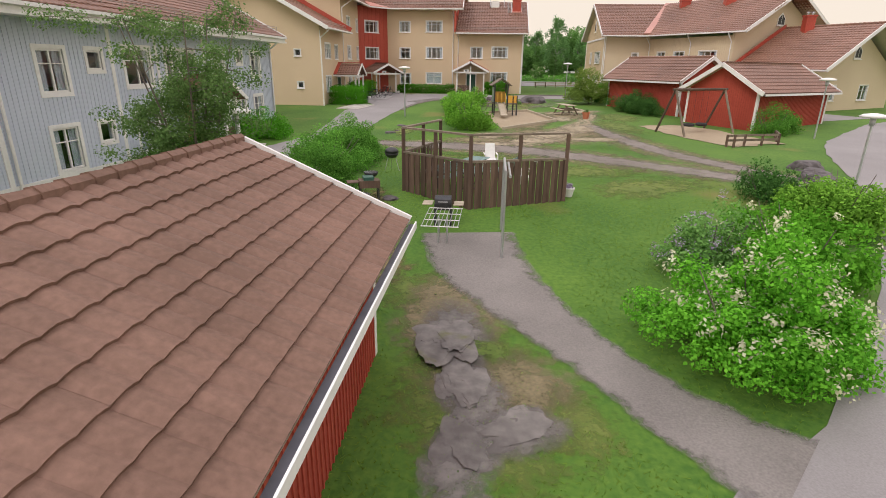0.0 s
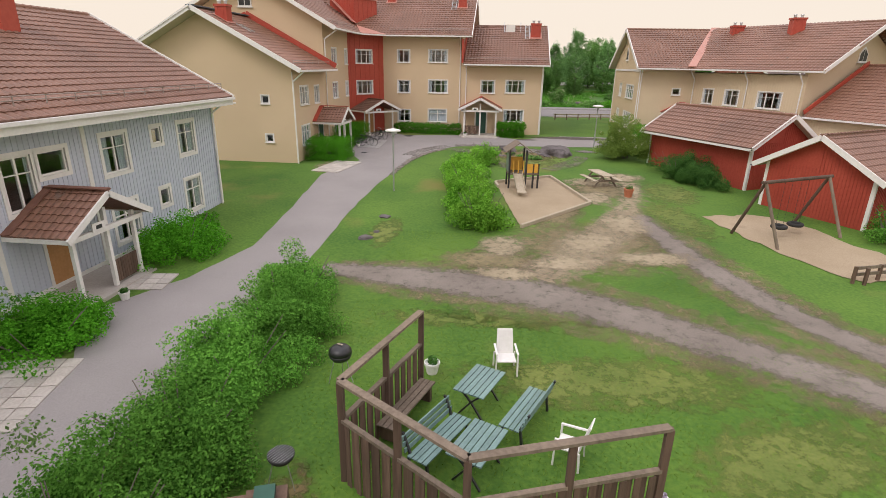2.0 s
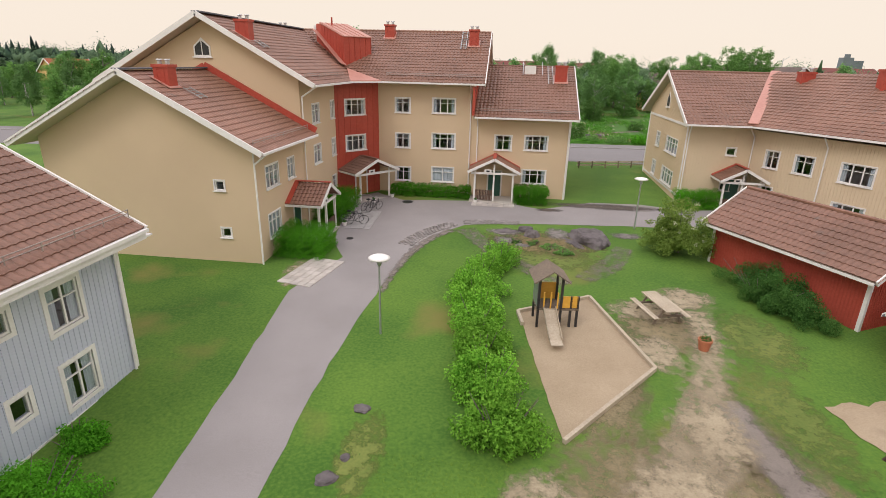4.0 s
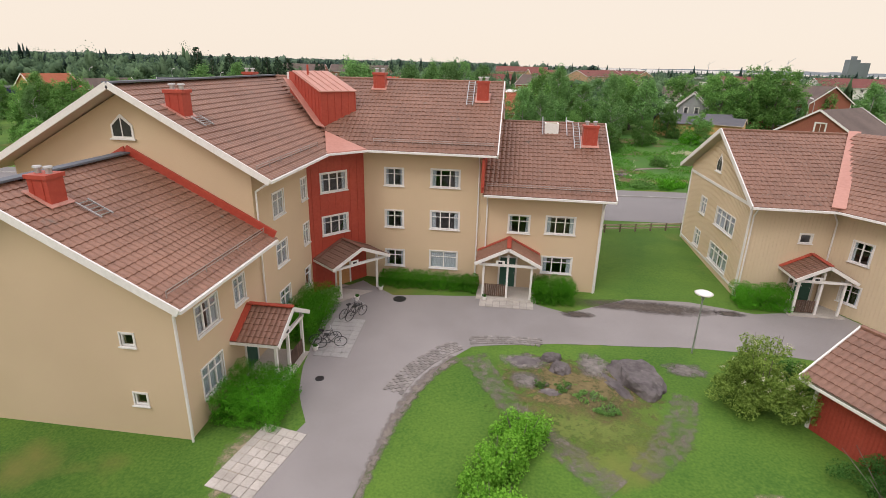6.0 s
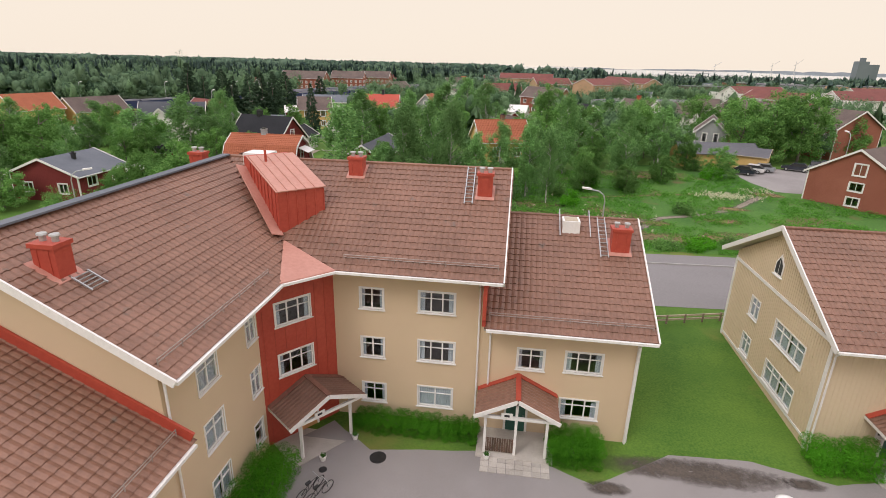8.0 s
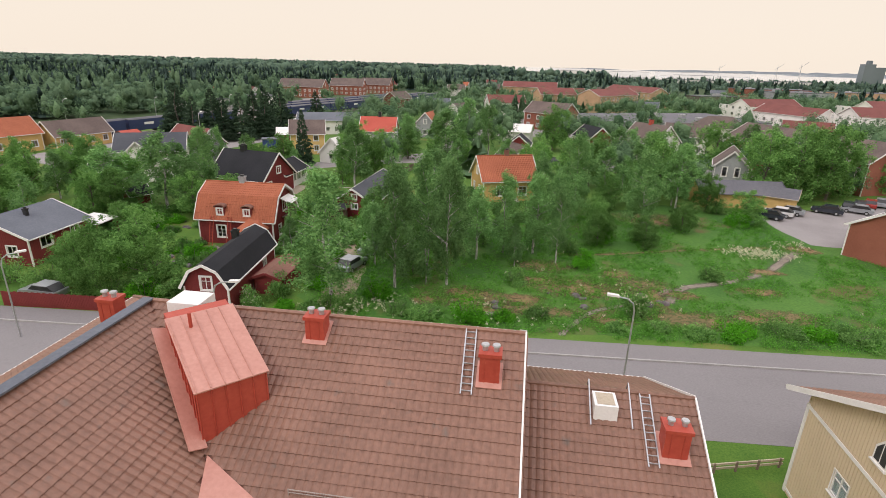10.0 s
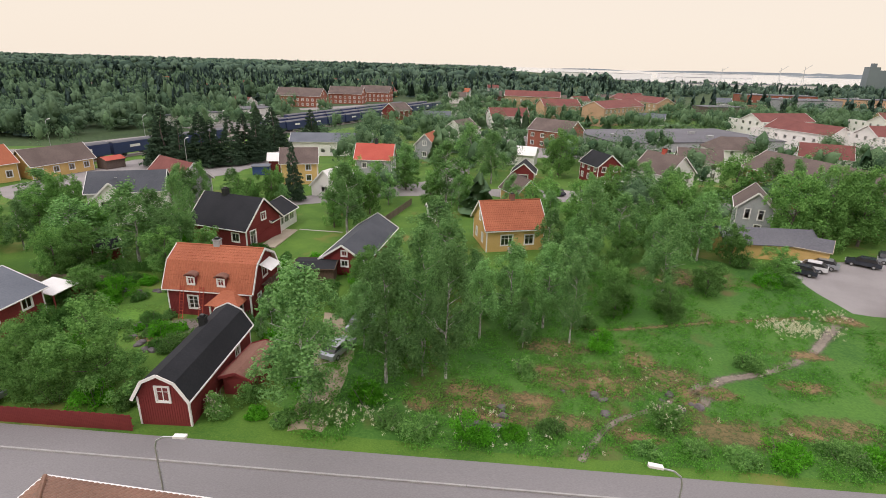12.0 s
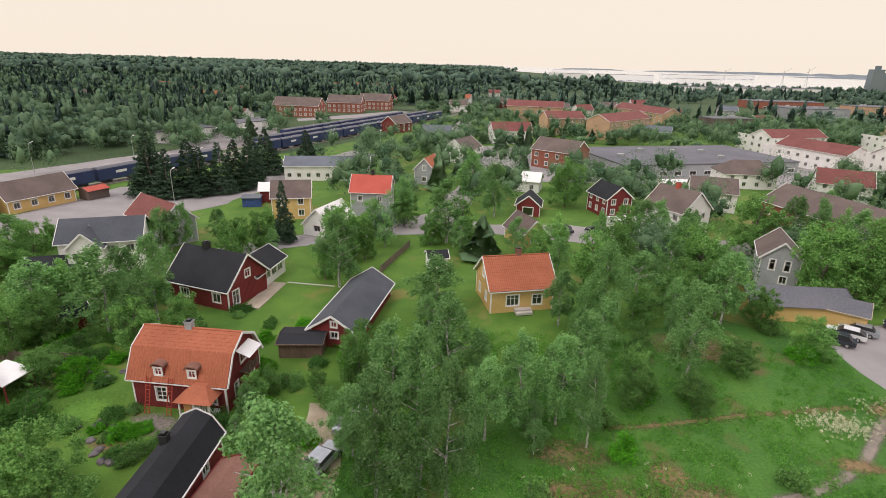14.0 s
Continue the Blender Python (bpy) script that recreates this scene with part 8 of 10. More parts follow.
BIRCHES_B = [(21.0, 148.1, 11.5, 12.0), (38.9, 149.5, 12.4, 11.0), (44.6, 150.1, 13.5, 13.0), (50.6, 151.2, 13.7, 11.8), (37.5, 170.2, 11.7, 12.7), (-20.2, 163.9, 12.2, 10.1), (-18.5, 194.4, 13.2, 9.4), (-17.3, 132.9, 8.7, 8.7), (-0.7, 133.5, 7.9, 5.8), (9.9, 138.0, 9.3, 7.1), (-66.1, 120.5, 8.9, 9.3), (-57.1, 121.1, 11.1, 9.2), (-58.8, 127.1, 9.0, 7.5), (-89.2, 139.1, 7.6, 9.0), (-13.5, 118.0, 10.5, 7.0), (-18.5, 113.0, 9.5, 6.5), (1.5, 121.0, 8.5, 6.0)]
BROADS = [(-78.9, 109.6, 10.5, 7.5), (-73.4, 110.1, 10.5, 7.0), (-64.2, 93.4, 5.5, 7.5), (-40.8, 94.2, 9.1, 9.0), (-45.5, 92.8, 8.1, 6.6), (6.3, 117.0, 5.5, 4.5), (12.4, 118.1, 4.3, 4.6), (-23.0, 116.1, 7.0, 4.4), (-62.2, 117.4, 6.9, 8.0), (-66.4, 124.3, 7.9, 8.9), (-84.0, 133.0, 6.5, 8.7), (-49.5, 95.0, 5.5, 6.0), (-24.0, 120.3, 5.5, 5.1), (-36.2, 150.0, 11.0, 9.0)]
BROADS_B = [(-30.5, 173.0, 7.3, 7.8), (4.5, 198.3, 12.4, 10.6), (25.9, 137.3, 6.5, 5.8), (29.6, 131.2, 5.4, 6.3), (19.1, 125.8, 4.6, 5.0), (6.3, 119.4, 6.4, 4.8), (-3.1, 147.6, 8.5, 6.2), (4.4, 146.6, 10.7, 6.7), (-56.0, 110.0, 4.5, 5.0), (-50.5, 118.0, 7.0, 7.0), (-47.0, 121.5, 6.0, 6.0), (16.5, 140.5, 8.5, 8.0), (9.0, 152.0, 9.5, 9.0)]
SPRUCES = [(-96.6, 184.7, 19.1, 7.5), (-87.8, 187.0, 17.3, 6.6), (-81.9, 190.6, 16.1, 5.8), (-79.9, 194.7, 16.5, 5.9), (-78.3, 198.9, 16.9, 5.2), (-80.6, 205.2, 15.8, 5.3), (-82.6, 217.9, 16.6, 7.5), (-50.1, 157.7, 14.8, 3.1), (-91.2, 183.0, 14.9, 5.8), (-84.9, 187.2, 15.0, 5.7), (-100.0, 188.0, 15.0, 5.5), (-75.0, 230.0, 15.0, 6.0)]
for kind, rows in (("birch", BIRCHES), ("broad", BROADS), ("spruce", SPRUCES)):
    for k, (x, y, h, w) in enumerate(rows):
        tree(kind, x, y, h * (0.84 if kind == "spruce" else 1.03), w * (1.6 if kind == "spruce" else 1.08), (k * 77) % 360)


LIGHT = {"birch": [tree_proto("birch", 61, 0.75), tree_proto("birch", 62, 0.75)], "broad": [tree_proto("broad", 63, 0.75), tree_proto("broad", 64, 0.75)], "wide": [tree_proto("wide", 65, 0.8), tree_proto("wide", 66, 0.8)]}
PROTO.update(LIGHT)
COUNT.clear()
for kind, rows in (("birch", BIRCHES_B[5:]), ("broad", BIRCHES_B[:5]), ("broad", BROADS_B)):
    for k, (x, y, h, w) in enumerate(rows):
        tree(kind, x, y, h * 1.03, w * 1.05, (k * 77 + 30) % 360)


def thickets():
    """Self-sown trees between the gardens and the meadow, and in the gardens."""
    rnd = random.Random(11)
    taken = [(o.location.x, o.location.y, 6.5 if "tree" not in o.name else 2.2) for o in scene.objects if o.parent is None and o.type == "EMPTY" and o.location.y > 90]
    for x0, x1, y0, y1, n, h0, h1 in ((-19, 0, 99, 134, 15, 3.5, 7), (-104, -52, 92, 124, 12, 6, 9), (-112, -56, 104, 150, 34, 5, 9), (8, 30, 136, 172, 14, 6, 11), (-26, 8, 150, 168, 10, 4, 9), (-62, -30, 140, 168, 14, 4, 9), (44, 66, 150, 175, 8, 8, 12), (56, 100, 150, 185, 10, 7, 11), (-2, 22, 126, 140, 7, 4, 8), (-40, -24, 104, 120, 7, 3, 5.5)):
        made, tries = 0, 0
        while made < n and tries < 900:
            tries += 1
            x, y = rnd.uniform(x0, x1), rnd.uniform(y0, y1)
            if any(math.hypot(x - a, y - b) < r for a, b, r in taken) or (x < -94 and y < 150 and y > 140) or (abs(x + 35) < 6 and 126 < y < 139) or (-50 < x < -36 and 99 < y < 108):
                continue
            if -82 < x < -60 and 124 < y < 142:
                continue
            if (y0 < 100 < y1 and x > -6 and y < 108) or (-14 < x < 1 and y > 121 and y < 140):
                continue
            made += 1
            taken.append((x, y, 2.0))
            h = rnd.uniform(h0, h1)
            tree("birch" if rnd.random() < 0.6 else "broad", x, y, h, h * rnd.uniform(0.55, 0.8), rnd.uniform(0, 360))


thickets()
for spare in [o for o in scene.objects if o.parent is None and o.type == "EMPTY" and "tree" in o.name and "label" not in o]:
    for child in spare.children:
        bpy.data.objects.remove(child)
    bpy.data.objects.remove(spare)


def weeds():
    """Tall grass and herbs of the meadow and the verge, with drifts of white umbels."""
    rng = np.random.RandomState(8)
    n = 8200
    x = rng.uniform(-24, 62, n)
    y = 92.6 + 0.06 * x + rng.uniform(0, 1, n) ** 1.2 * 38
    dens = np.array([noise.noise((a * 0.16, b * 0.16, 3)) for a, b in zip(x, y)])
    keep = (dens > -0.22) & ~((x > 33) & (y > 119))
    x, y = x[keep], y[keep]
    c = np.stack([x, y, np.array([land(v) for v in y]) + 0.12], 1)
    r = np.stack([rng.uniform(0.3, 0.9, len(x))] * 2 + [rng.uniform(0.15, 0.55, len(x))], 1)
    tagged(leaf_part("tall_grass", rng, c, r, 190000, 0.15, "leaf_weed", None, 0.1, 0.1, corners=3), "tall lush meadow grass and herbs", "tall grass", kind="stuff")
    c2 = np.concatenate([np.stack([rng.normal(a, sa, m), rng.normal(b, sb, m), np.zeros(m)], 1) for a, b, sa, sb, m in ((26.2, 117.3, 1.9, 1.0, 300), (31.5, 121.3, 1.2, 0.8, 40), (-18, 95, 2.2, 1.4, 50), (-8, 95, 4, 1.5, 40), (5, 100, 8, 6, 60), (-20, 93.5, 2, 0.5, 40))])
    c2 = c2[c2[:, 1] > 93.0 + 0.06 * c2[:, 0]]
    c2[:, 2] = [land(v) + 0.55 for v in c2[:, 1]]
    tagged(leaf_part("umbel_flowers", rng, c2, np.full((len(c2), 3), 0.2), 8500, 0.09, "blossom", None, 0.0, 0.2, corners=3), "drifts of white umbel flowers in the meadow", "flowers", kind="stuff")


weeds()
GARDEN = [(-43.0, 103.6, 1.1, 1.8), (-40.8, 101.8, 1.3, 2.2), (-45.0, 104.5, 0.9, 1.6), (-38.2, 104.4, 1.0, 1.8), (-55.0, 114.8, 1.8, 3.2), (-51.8, 115.5, 1.5, 2.6), (-47.5, 114.5, 1.4, 2.4), (-33.2, 106.8, 1.0, 1.6), (-31.5, 110, 1.5, 2.4), (-29.8, 114.5, 1.8, 2.6), (-57.5, 104.5, 1.6, 2.6), (-53.0, 106.0, 1.4, 2.0), (-43.5, 127.8, 1.2, 1.8), (-38.0, 126.4, 1.3, 2.0), (-34.0, 127.0, 1.6, 2.2), (-61, 112, 1.8, 3.0), (-58, 116.5, 2.2, 3.2)]
GARDEN += [(-53.1, 111.4, 3.2, 5.3), (-58.8, 113.4, 2.5, 7.3), (-51.9, 103.1, 4.2, 7.7), (-42.2, 104.0, 1.9, 3.2), (-39.1, 102.2, 1.8, 3.7), (-34.9, 107.5, 1.9, 3.7), (-36.9, 122.8, 1.7, 2.4), (-34.1, 122.8, 2.2, 2.9), (-44.1, 129.1, 1.4, 3.7), (-24.0, 119.2, 3.8, 5.7), (-25.4, 112.1, 3.0, 3.7), (-21.2, 114.3, 2.8, 4.3), (-60.5, 117.4, 1.9, 5.1), (-64.3, 117.3, 2.0, 5.2), (-54.3, 115.4, 1.5, 4.0), (-35.1, 116.6, 2.1, 4.1), (-31.1, 114.6, 1.8, 3.3), (-49.7, 111.2, 1.1, 2.2), (-22.2, 110.4, 2.7, 3.6), (-17.7, 108.7, 3.8, 4.5), (-44.9, 106.4, 1.4, 2.7), (-40.9, 105.4, 1.0, 1.9), (-58.2, 119.1, 1.8, 4.2), (-54.5, 119.8, 2.2, 4.1), (-56.0, 131.6, 2.8, 5.5), (-57.9, 108.7, 2.3, 4.7), (-54.5, 108.3, 1.7, 3.7), (-52.7, 109.6, 1.4, 3.0), (-43.7, 107.9, 1.0, 2.0), (-28.7, 118.3, 1.5, 2.7), (-27.8, 123.5, 1.2, 2.2), (-20.1, 121.1, 3.1, 4.1), (-16.8, 115.1, 3.3, 4.3)]
for k, (x, y, h, w) in enumerate(GARDEN):
    bush("garden_bush", x, y, w, w, h, ("leaf", "leaf_dark", "leaf_hedge")[k % 3], "rounded green bush in a cottage garden", 0.16, int(1500 + 260 * w * h), k + 120, 0, "garden bushes")
BUSHES = [(-8.2, 93.6, 3.4, 3.6), (-12.5, 93.6, 1.8, 3.9), (7.5, 98.0, 3.6, 3.2), (-17.7, 96.6, 2.8, 3.8), (-19.8, 94.2, 2.2, 2.8), (-1.7, 95.4, 1.4, 2.6), (3.8, 109.7, 2.5, 3.4), (-29.2, 93.0, 3.0, 2.4), (17.8, 108.4, 2.2, 3.0), (-24.5, 98.1, 2.1, 2.3), (-21.7, 94.0, 1.8, 2.7), (-4.2, 103.2, 2.3, 2.5), (15.5, 95.6, 1.4, 5.0), (20.1, 95.9, 1.7, 5.4), (26, 96.4, 1.6, 5.0), (32, 97.0, 1.6, 5.0), (-46, 93.5, 3.0, 5.0), (9.2, 95.2, 1.1, 2.6), (-30, 105, 1.4, 2.5), (-48, 104, 1.6, 3.5)]
BUSHES += [(-27.5, 95.5, 3.2, 2.6), (-26.0, 93.6, 1.0, 2.2), (-23.5, 92.9, 1.1, 2.4), (-25.6, 101.5, 2.0, 3.0), (-24.8, 106, 2.6, 3.4), (-22.5, 110, 3.0, 3.6), (-15.2, 94.3, 1.6, 3.0), (-5.0, 94.6, 1.2, 2.4), (5.6, 94.6, 1.0, 2.2), (12.5, 95.0, 1.3, 3.0), (23.0, 96.3, 1.5, 3.4), (29.0, 96.8, 1.4, 3.6), (-43, 97, 3.5, 5), (-48, 98.5, 3.0, 4.5), (-51, 93.0, 4.0, 5), (-56, 93.5, 4.2, 6), (-40, 92.4, 3.0, 4), (-43.5, 92.0, 3.2, 4.4), (-37.2, 93.4, 2.6, 3.2), (7.0, 118.0, 3.8, 3.8), (12.2, 120.4, 3.4, 3.2), (20.8, 129.2, 2.8, 3.8), (28.3, 130.0, 3.0, 4.6), (2.7, 114.0, 2.4, 3.2), (27.6, 136.3, 3.2, 4.0)]
for k, (x, y, h, w) in enumerate(BUSHES):
    fl = ("blossom", 50, 0.12) if k in (2, 7, 4) else None
    bush("wild_shrub", x, y, w, w * 0.9, h, "leaf" if k % 3 else "leaf_hedge", "wild green shrub at the edge of the meadow" if not fl else "wild shrub with white blossom at the meadow", 0.19, 2100, k + 70, 20 * k, "wild shrubs", flowers=fl)


def woods():
    """Far trees, too many to count: ragged crowns of loose leaf clumps, in one sheet of stuff per stretch."""
    rng = np.random.RandomState(5)

    ico = bmesh.new()
    bmesh.ops.create_icosphere(ico, subdivisions=1, radius=1)
    ball = np.array([v.co for v in ico.verts])
    ball_faces = np.array([[v.index for v in f.verts] for f in ico.faces])
    ico.free()
    # a fir: drooping tiers of boughs, wide and narrow rings in turn
    tiers = [(1.0, 0.08), (0.55, 0.24), (0.88, 0.2), (0.46, 0.42), (0.72, 0.38), (0.38, 0.6), (0.56, 0.57), (0.26, 0.8), (0.36, 0.77), (0.06, 1.0)]
    fir = np.array([(r * math.cos(math.tau * (k + 0.5 * (j % 2)) / 8), r * math.sin(math.tau * (k + 0.5 * (j % 2)) / 8), z) for j, (r, z) in enumerate(tiers) for k in range(8)])
    fir_faces = np.array([f for j in range(len(tiers) - 1) for k in range(8) for a, b, c, d in [(j * 8 + k, j * 8 + (k + 1) % 8, (j + 1) * 8 + (k + 1) % 8, (j + 1) * 8 + k)] for f in ((a, b, c), (a, c, d))])

    def stretch(name, label, spots, per, size, material, core=0.72):
        """Crown masses of several lobes with loose leaves over them; firs as tiers of boughs."""
        V, F, at, cs, rs = [], [], 0, [], []
        for x, y, h, w, pointed in spots:
            z = land(y)
            if pointed:
                v = fir * (w * 0.4, w * 0.4, h * 0.88) * rng.uniform(0.75, 1.25, (len(fir), 1)) ** (1, 1, 0.3) + (x, y, z)
                V.append(v)
                F.append(fir_faces + at)
                at += len(v)
                for k in range(4):
                    f = (k + 0.5) / 4
                    cs.append((x, y, z + h * (0.1 + 0.7 * f)))
                    rs.append((w * 0.4 * (1.05 - f),) * 2 + (h * 0.14,))
                continue
            lobes = [(0, 0, 0.56, 0.5, 0.42)] + [(0.3 * math.cos(a), 0.3 * math.sin(a), rng.uniform(0.36, 0.72), rng.uniform(0.26, 0.36), rng.uniform(0.2, 0.28)) for a in rng.uniform(0, math.tau, 3)]
            for dx, dy, f, r, hh in lobes[: 4 if per > 100 else 3]:
                q = ball * (1 + rng.normal(size=(len(ball), 1)) * 0.24)
                v = q * (w * r * core, w * r * core, h * hh * min(1, core * 1.2)) + (x + dx * w, y + dy * w, z + h * f)
                if core:
                    V.append(v)
                    F.append(ball_faces + at)
                    at += len(v)
                cs.append((x + dx * w, y + dy * w, z + h * f))
                rs.append((w * r, w * r, h * hh * 1.1))
        lv, lf = leaves(rng, cs, rs, len(spots) * per, size, 0.2, 0.5, 3)
        V, F = np.concatenate([*V, lv]), np.concatenate([*F, lf + at])
        me = bpy.data.meshes.new(name)
        me.vertices.add(len(V))
        me.vertices.foreach_set("co", V.ravel())
        me.loops.add(len(F) * 3)
        me.loops.foreach_set("vertex_index", F.ravel())
        me.polygons.add(len(F))
        me.polygons.foreach_set("loop_start", np.arange(len(F)) * 3)
        me.update(calc_edges=True)
        me.materials.append(M[material])
        tagged(new(name, me), label, "trees", kind="stuff")

    def grove(x, y, s=0.012):
        return noise.noise((x * s, y * s, 1.7)) + 0.5 * noise.noise((x * s * 3, y * s * 3, 4.1))

    solid = np.array([(o.location.x, o.location.y) for o in scene.objects if o.parent is None and o.type == "EMPTY" and o.location.y > 95 and "tree" not in o.name and "wagon" not in o.name])
    keep = []
    while len(keep) < 760:
        x, y = rng.uniform(-150, 230), 150 + 300 * rng.rand() ** 1.15
        if np.min(np.hypot(solid[:, 0] - x, solid[:, 1] - y)) < 8.5 or (-114 < x < -55 and 140 < y < 215) or (30 < x < 100 and y < 155) or (14 < x < 92 and 238 < y < 302) or (88 < x < 140 and 255 < y < 330):
            continue
        if abs((x + 119) * 204 - (y - 185) * 53) / 210 < 24 and y < 430:
            continue
        if -170 < x < -80 and 345 < y < 480:
            continue
        if 168 < y < 182 and -40 < x < 60 or grove(x, y, 0.03) < -0.25:
            continue
        keep.append((x, y, rng.uniform(5, 12.5), rng.uniform(5, 10), rng.rand() < 0.07))
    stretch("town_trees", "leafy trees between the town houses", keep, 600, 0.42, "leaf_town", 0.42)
    left, firs = [], []
    while len(left) + len(firs) < 4300:
        y = 215 + 750 * rng.rand() ** 1.3
        x = rng.uniform(-1.3 * (y - 30), -60)
        line = -119 + (y - 185) * 0.26
        if x > line - 52 - 0.1 * max(0, y - 430) and y < 520:
            continue
        if -175 < x < -80 and 345 < y < 490 or grove(x, y) < -0.42:
            continue
        tall = 10.5 + 6 * grove(x, y, 0.02) + rng.normal() * 2.2
        if rng.rand() < 0.12 + 0.3 * min(1, (y - 215) / 300):
            firs.append((x, y, max(7, tall + 2), rng.uniform(5.5, 8), True))
        else:
            left.append((x, y, max(5, tall * rng.uniform(0.75, 1.1)), rng.uniform(5.5, 10), False))
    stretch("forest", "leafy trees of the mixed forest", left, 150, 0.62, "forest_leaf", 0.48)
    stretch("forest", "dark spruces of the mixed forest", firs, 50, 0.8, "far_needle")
    mid, firs = [], []
    while len(mid) + len(firs) < 2600:
        x, y = rng.uniform(-500, 560), rng.uniform(430, 1150)
        if x < -60 and y < 520:
            continue
        if 150 < x < 400 and 530 < y < 660 or grove(x, y) < -0.35:
            continue
        tall = 10 + 6 * grove(x, y, 0.02) + rng.normal() * 2.2
        if rng.rand() < 0.3:
            firs.append((x, y, max(7, tall + 3), rng.uniform(5, 8), True))
        else:
            mid.append((x, y, max(5, tall), rng.uniform(5.5, 10), False))
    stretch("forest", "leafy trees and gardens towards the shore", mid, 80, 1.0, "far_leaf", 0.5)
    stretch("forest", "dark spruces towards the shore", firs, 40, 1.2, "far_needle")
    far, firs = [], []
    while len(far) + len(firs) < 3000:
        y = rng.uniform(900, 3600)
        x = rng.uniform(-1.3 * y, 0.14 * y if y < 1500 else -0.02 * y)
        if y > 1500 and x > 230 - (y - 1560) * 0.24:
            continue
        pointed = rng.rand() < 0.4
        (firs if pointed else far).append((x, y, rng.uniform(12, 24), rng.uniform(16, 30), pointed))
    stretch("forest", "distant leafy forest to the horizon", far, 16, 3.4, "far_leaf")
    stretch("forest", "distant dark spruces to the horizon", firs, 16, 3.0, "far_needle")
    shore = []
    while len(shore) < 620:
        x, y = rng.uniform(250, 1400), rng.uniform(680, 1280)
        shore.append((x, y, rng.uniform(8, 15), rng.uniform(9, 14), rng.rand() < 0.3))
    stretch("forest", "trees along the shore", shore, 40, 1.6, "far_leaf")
    # low wooded headlands across the bay, in a colour with painted haze
    bm = bmesh.new()
    for x0, x1, y, h in ((250, 700, 4300, 12), (800, 3300, 4200, 22), (-700, -200, 4500, 10), (1400, 3300, 3300, 14)):
        n = 40
        ring = [[bm.verts.new((x0 + (x1 - x0) * k / n, y + dy, -5.5 + (h * math.sin(math.pi * min(1, k / n * 1.0)) ** 0.35 * (0.75 + 0.35 * noise.noise((k * 0.7, y, 0))) if up else 0))) for k in range(n + 1)] for dy, up in ((-120, 0), (0, 1), (160, 0))]
        for a, b in zip(ring, ring[1:]):
            for k in range(n):
                bm.faces.new((a[k], a[k + 1], b[k + 1], b[k]))
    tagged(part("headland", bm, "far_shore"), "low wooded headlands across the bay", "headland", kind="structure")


woods()
# all beyond the courtyard lies on one shifted grid
far_things |= set(scene.objects) - near_things
for ob in far_things:
    if ob.parent is None and ob.name in scene.objects:
        ob.matrix_basis = Matrix.Translation((0.05, 0.74, 0.014)) @ ob.matrix_basis


# ---- the courtyard: hedges and shrubs ----
bush("lilac_bush", 5.0, 8.95, 4.3, 4.5, 2.75, "leaf_lilac", "large lilac bush with creamy white blossom beside the path", 0.09, 30000, 1, 20, flowers=("blossom", 150, 0.2, 0.08))
bush("lilac_bush", 7.4, 12.9, 4.0, 4.4, 2.5, "leaf_lilac", "large green bush with sparse white blossom beside the drive", 0.12, 14000, 2, 40, flowers=("blossom", 45, 0.12, 0.075))
bush("lilac_bush", 10.6, 16.9, 4.6, 4.0, 2.2, "leaf_bright", "dense green garden bush beside the drive", 0.12, 9000, 3, 60)
bush("lilac_bush", 5.6, 13.4, 2.6, 2.4, 2.0, "leaf", "lilac bush with pale violet blossom", 0.1, 7000, 4, 0, flowers=("lilac", 70, 0.14))
bush("shrub", 9.6, 19.4, 3.0, 2.4, 1.6, "leaf_dark", "dark reddish green garden shrub", 0.1, 4000, 5, 30)
for k, (x, y, w, d, h) in enumerate([(-6.9, 13.4, 4.8, 4.4, 1.7), (-6.7, 16.3, 4.8, 4.4, 1.9), (-6.7, 19.2, 4.6, 4.4, 1.9), (-6.8, 22.0, 4.3, 4.2, 1.9), (-6.9, 24.7, 4.0, 4.0, 1.9), (-7.0, 27.0, 3.4, 3.2, 1.7)]):
    bush("garden_hedge", x, y, w, d, h, "leaf_lane", "loose unclipped green shrub hedge beside the lane", 0.078, 20000, 20 + k, 30 * k, "hedge along the lane")
for k, (x, y, w, d, h) in enumerate([(-1.35, 35.2, 3.6, 3.0, 2.4), (-1.9, 37.4, 3.0, 2.9, 2.2), (-2.3, 39.7, 2.9, 2.9, 2.2), (-2.6, 42.2, 2.8, 2.9, 2.1), (-2.8, 44.7, 2.6, 3.0, 2.1), (-2.8, 47.2, 2.3, 2.6, 1.9)]):
    bush("willow_shrub", x, y, w, d, h, "leaf_lime", "bright green upright shrub beside the sandpit", 0.12, 6500, 30 + k, 25 * k, "shrubs along the sandpit")
bush("garden_shrub", -13.2, 29.9, 4.4, 4.8, 1.9, "leaf_hedge", "spreading green shrub by the blue house", 0.09, 15000, 41)
bush("garden_shrub", -13.0, 22.4, 5.2, 4.6, 1.7, "leaf_hedge", "spreading green shrub by the blue house", 0.09, 15000, 42)
bush("garden_shrub", -14.2, 32.8, 1.6, 2.0, 0.9, "leaf_hedge", "low green shrub against the blue wall", 0.1, 3000, 43)
bush("clipped_hedge", -13.3, 49.6, 2.9, 2.9, 1.6, "leaf_hedge", "clipped green hedge block by the porch", 0.075, 17000, 44, boxy=True)
bush("clipped_hedge", -13.8, 57.3, 2.1, 5.0, 1.6, "leaf_hedge", "dense green hedge along the yellow wall", 0.075, 16000, 45, boxy=True)
bush("clipped_hedge", -7.9, 63.3, 6.6, 1.3, 1.0, "leaf_hedge", "low green hedge under the windows", 0.075, 14000, 46, boxy=True)
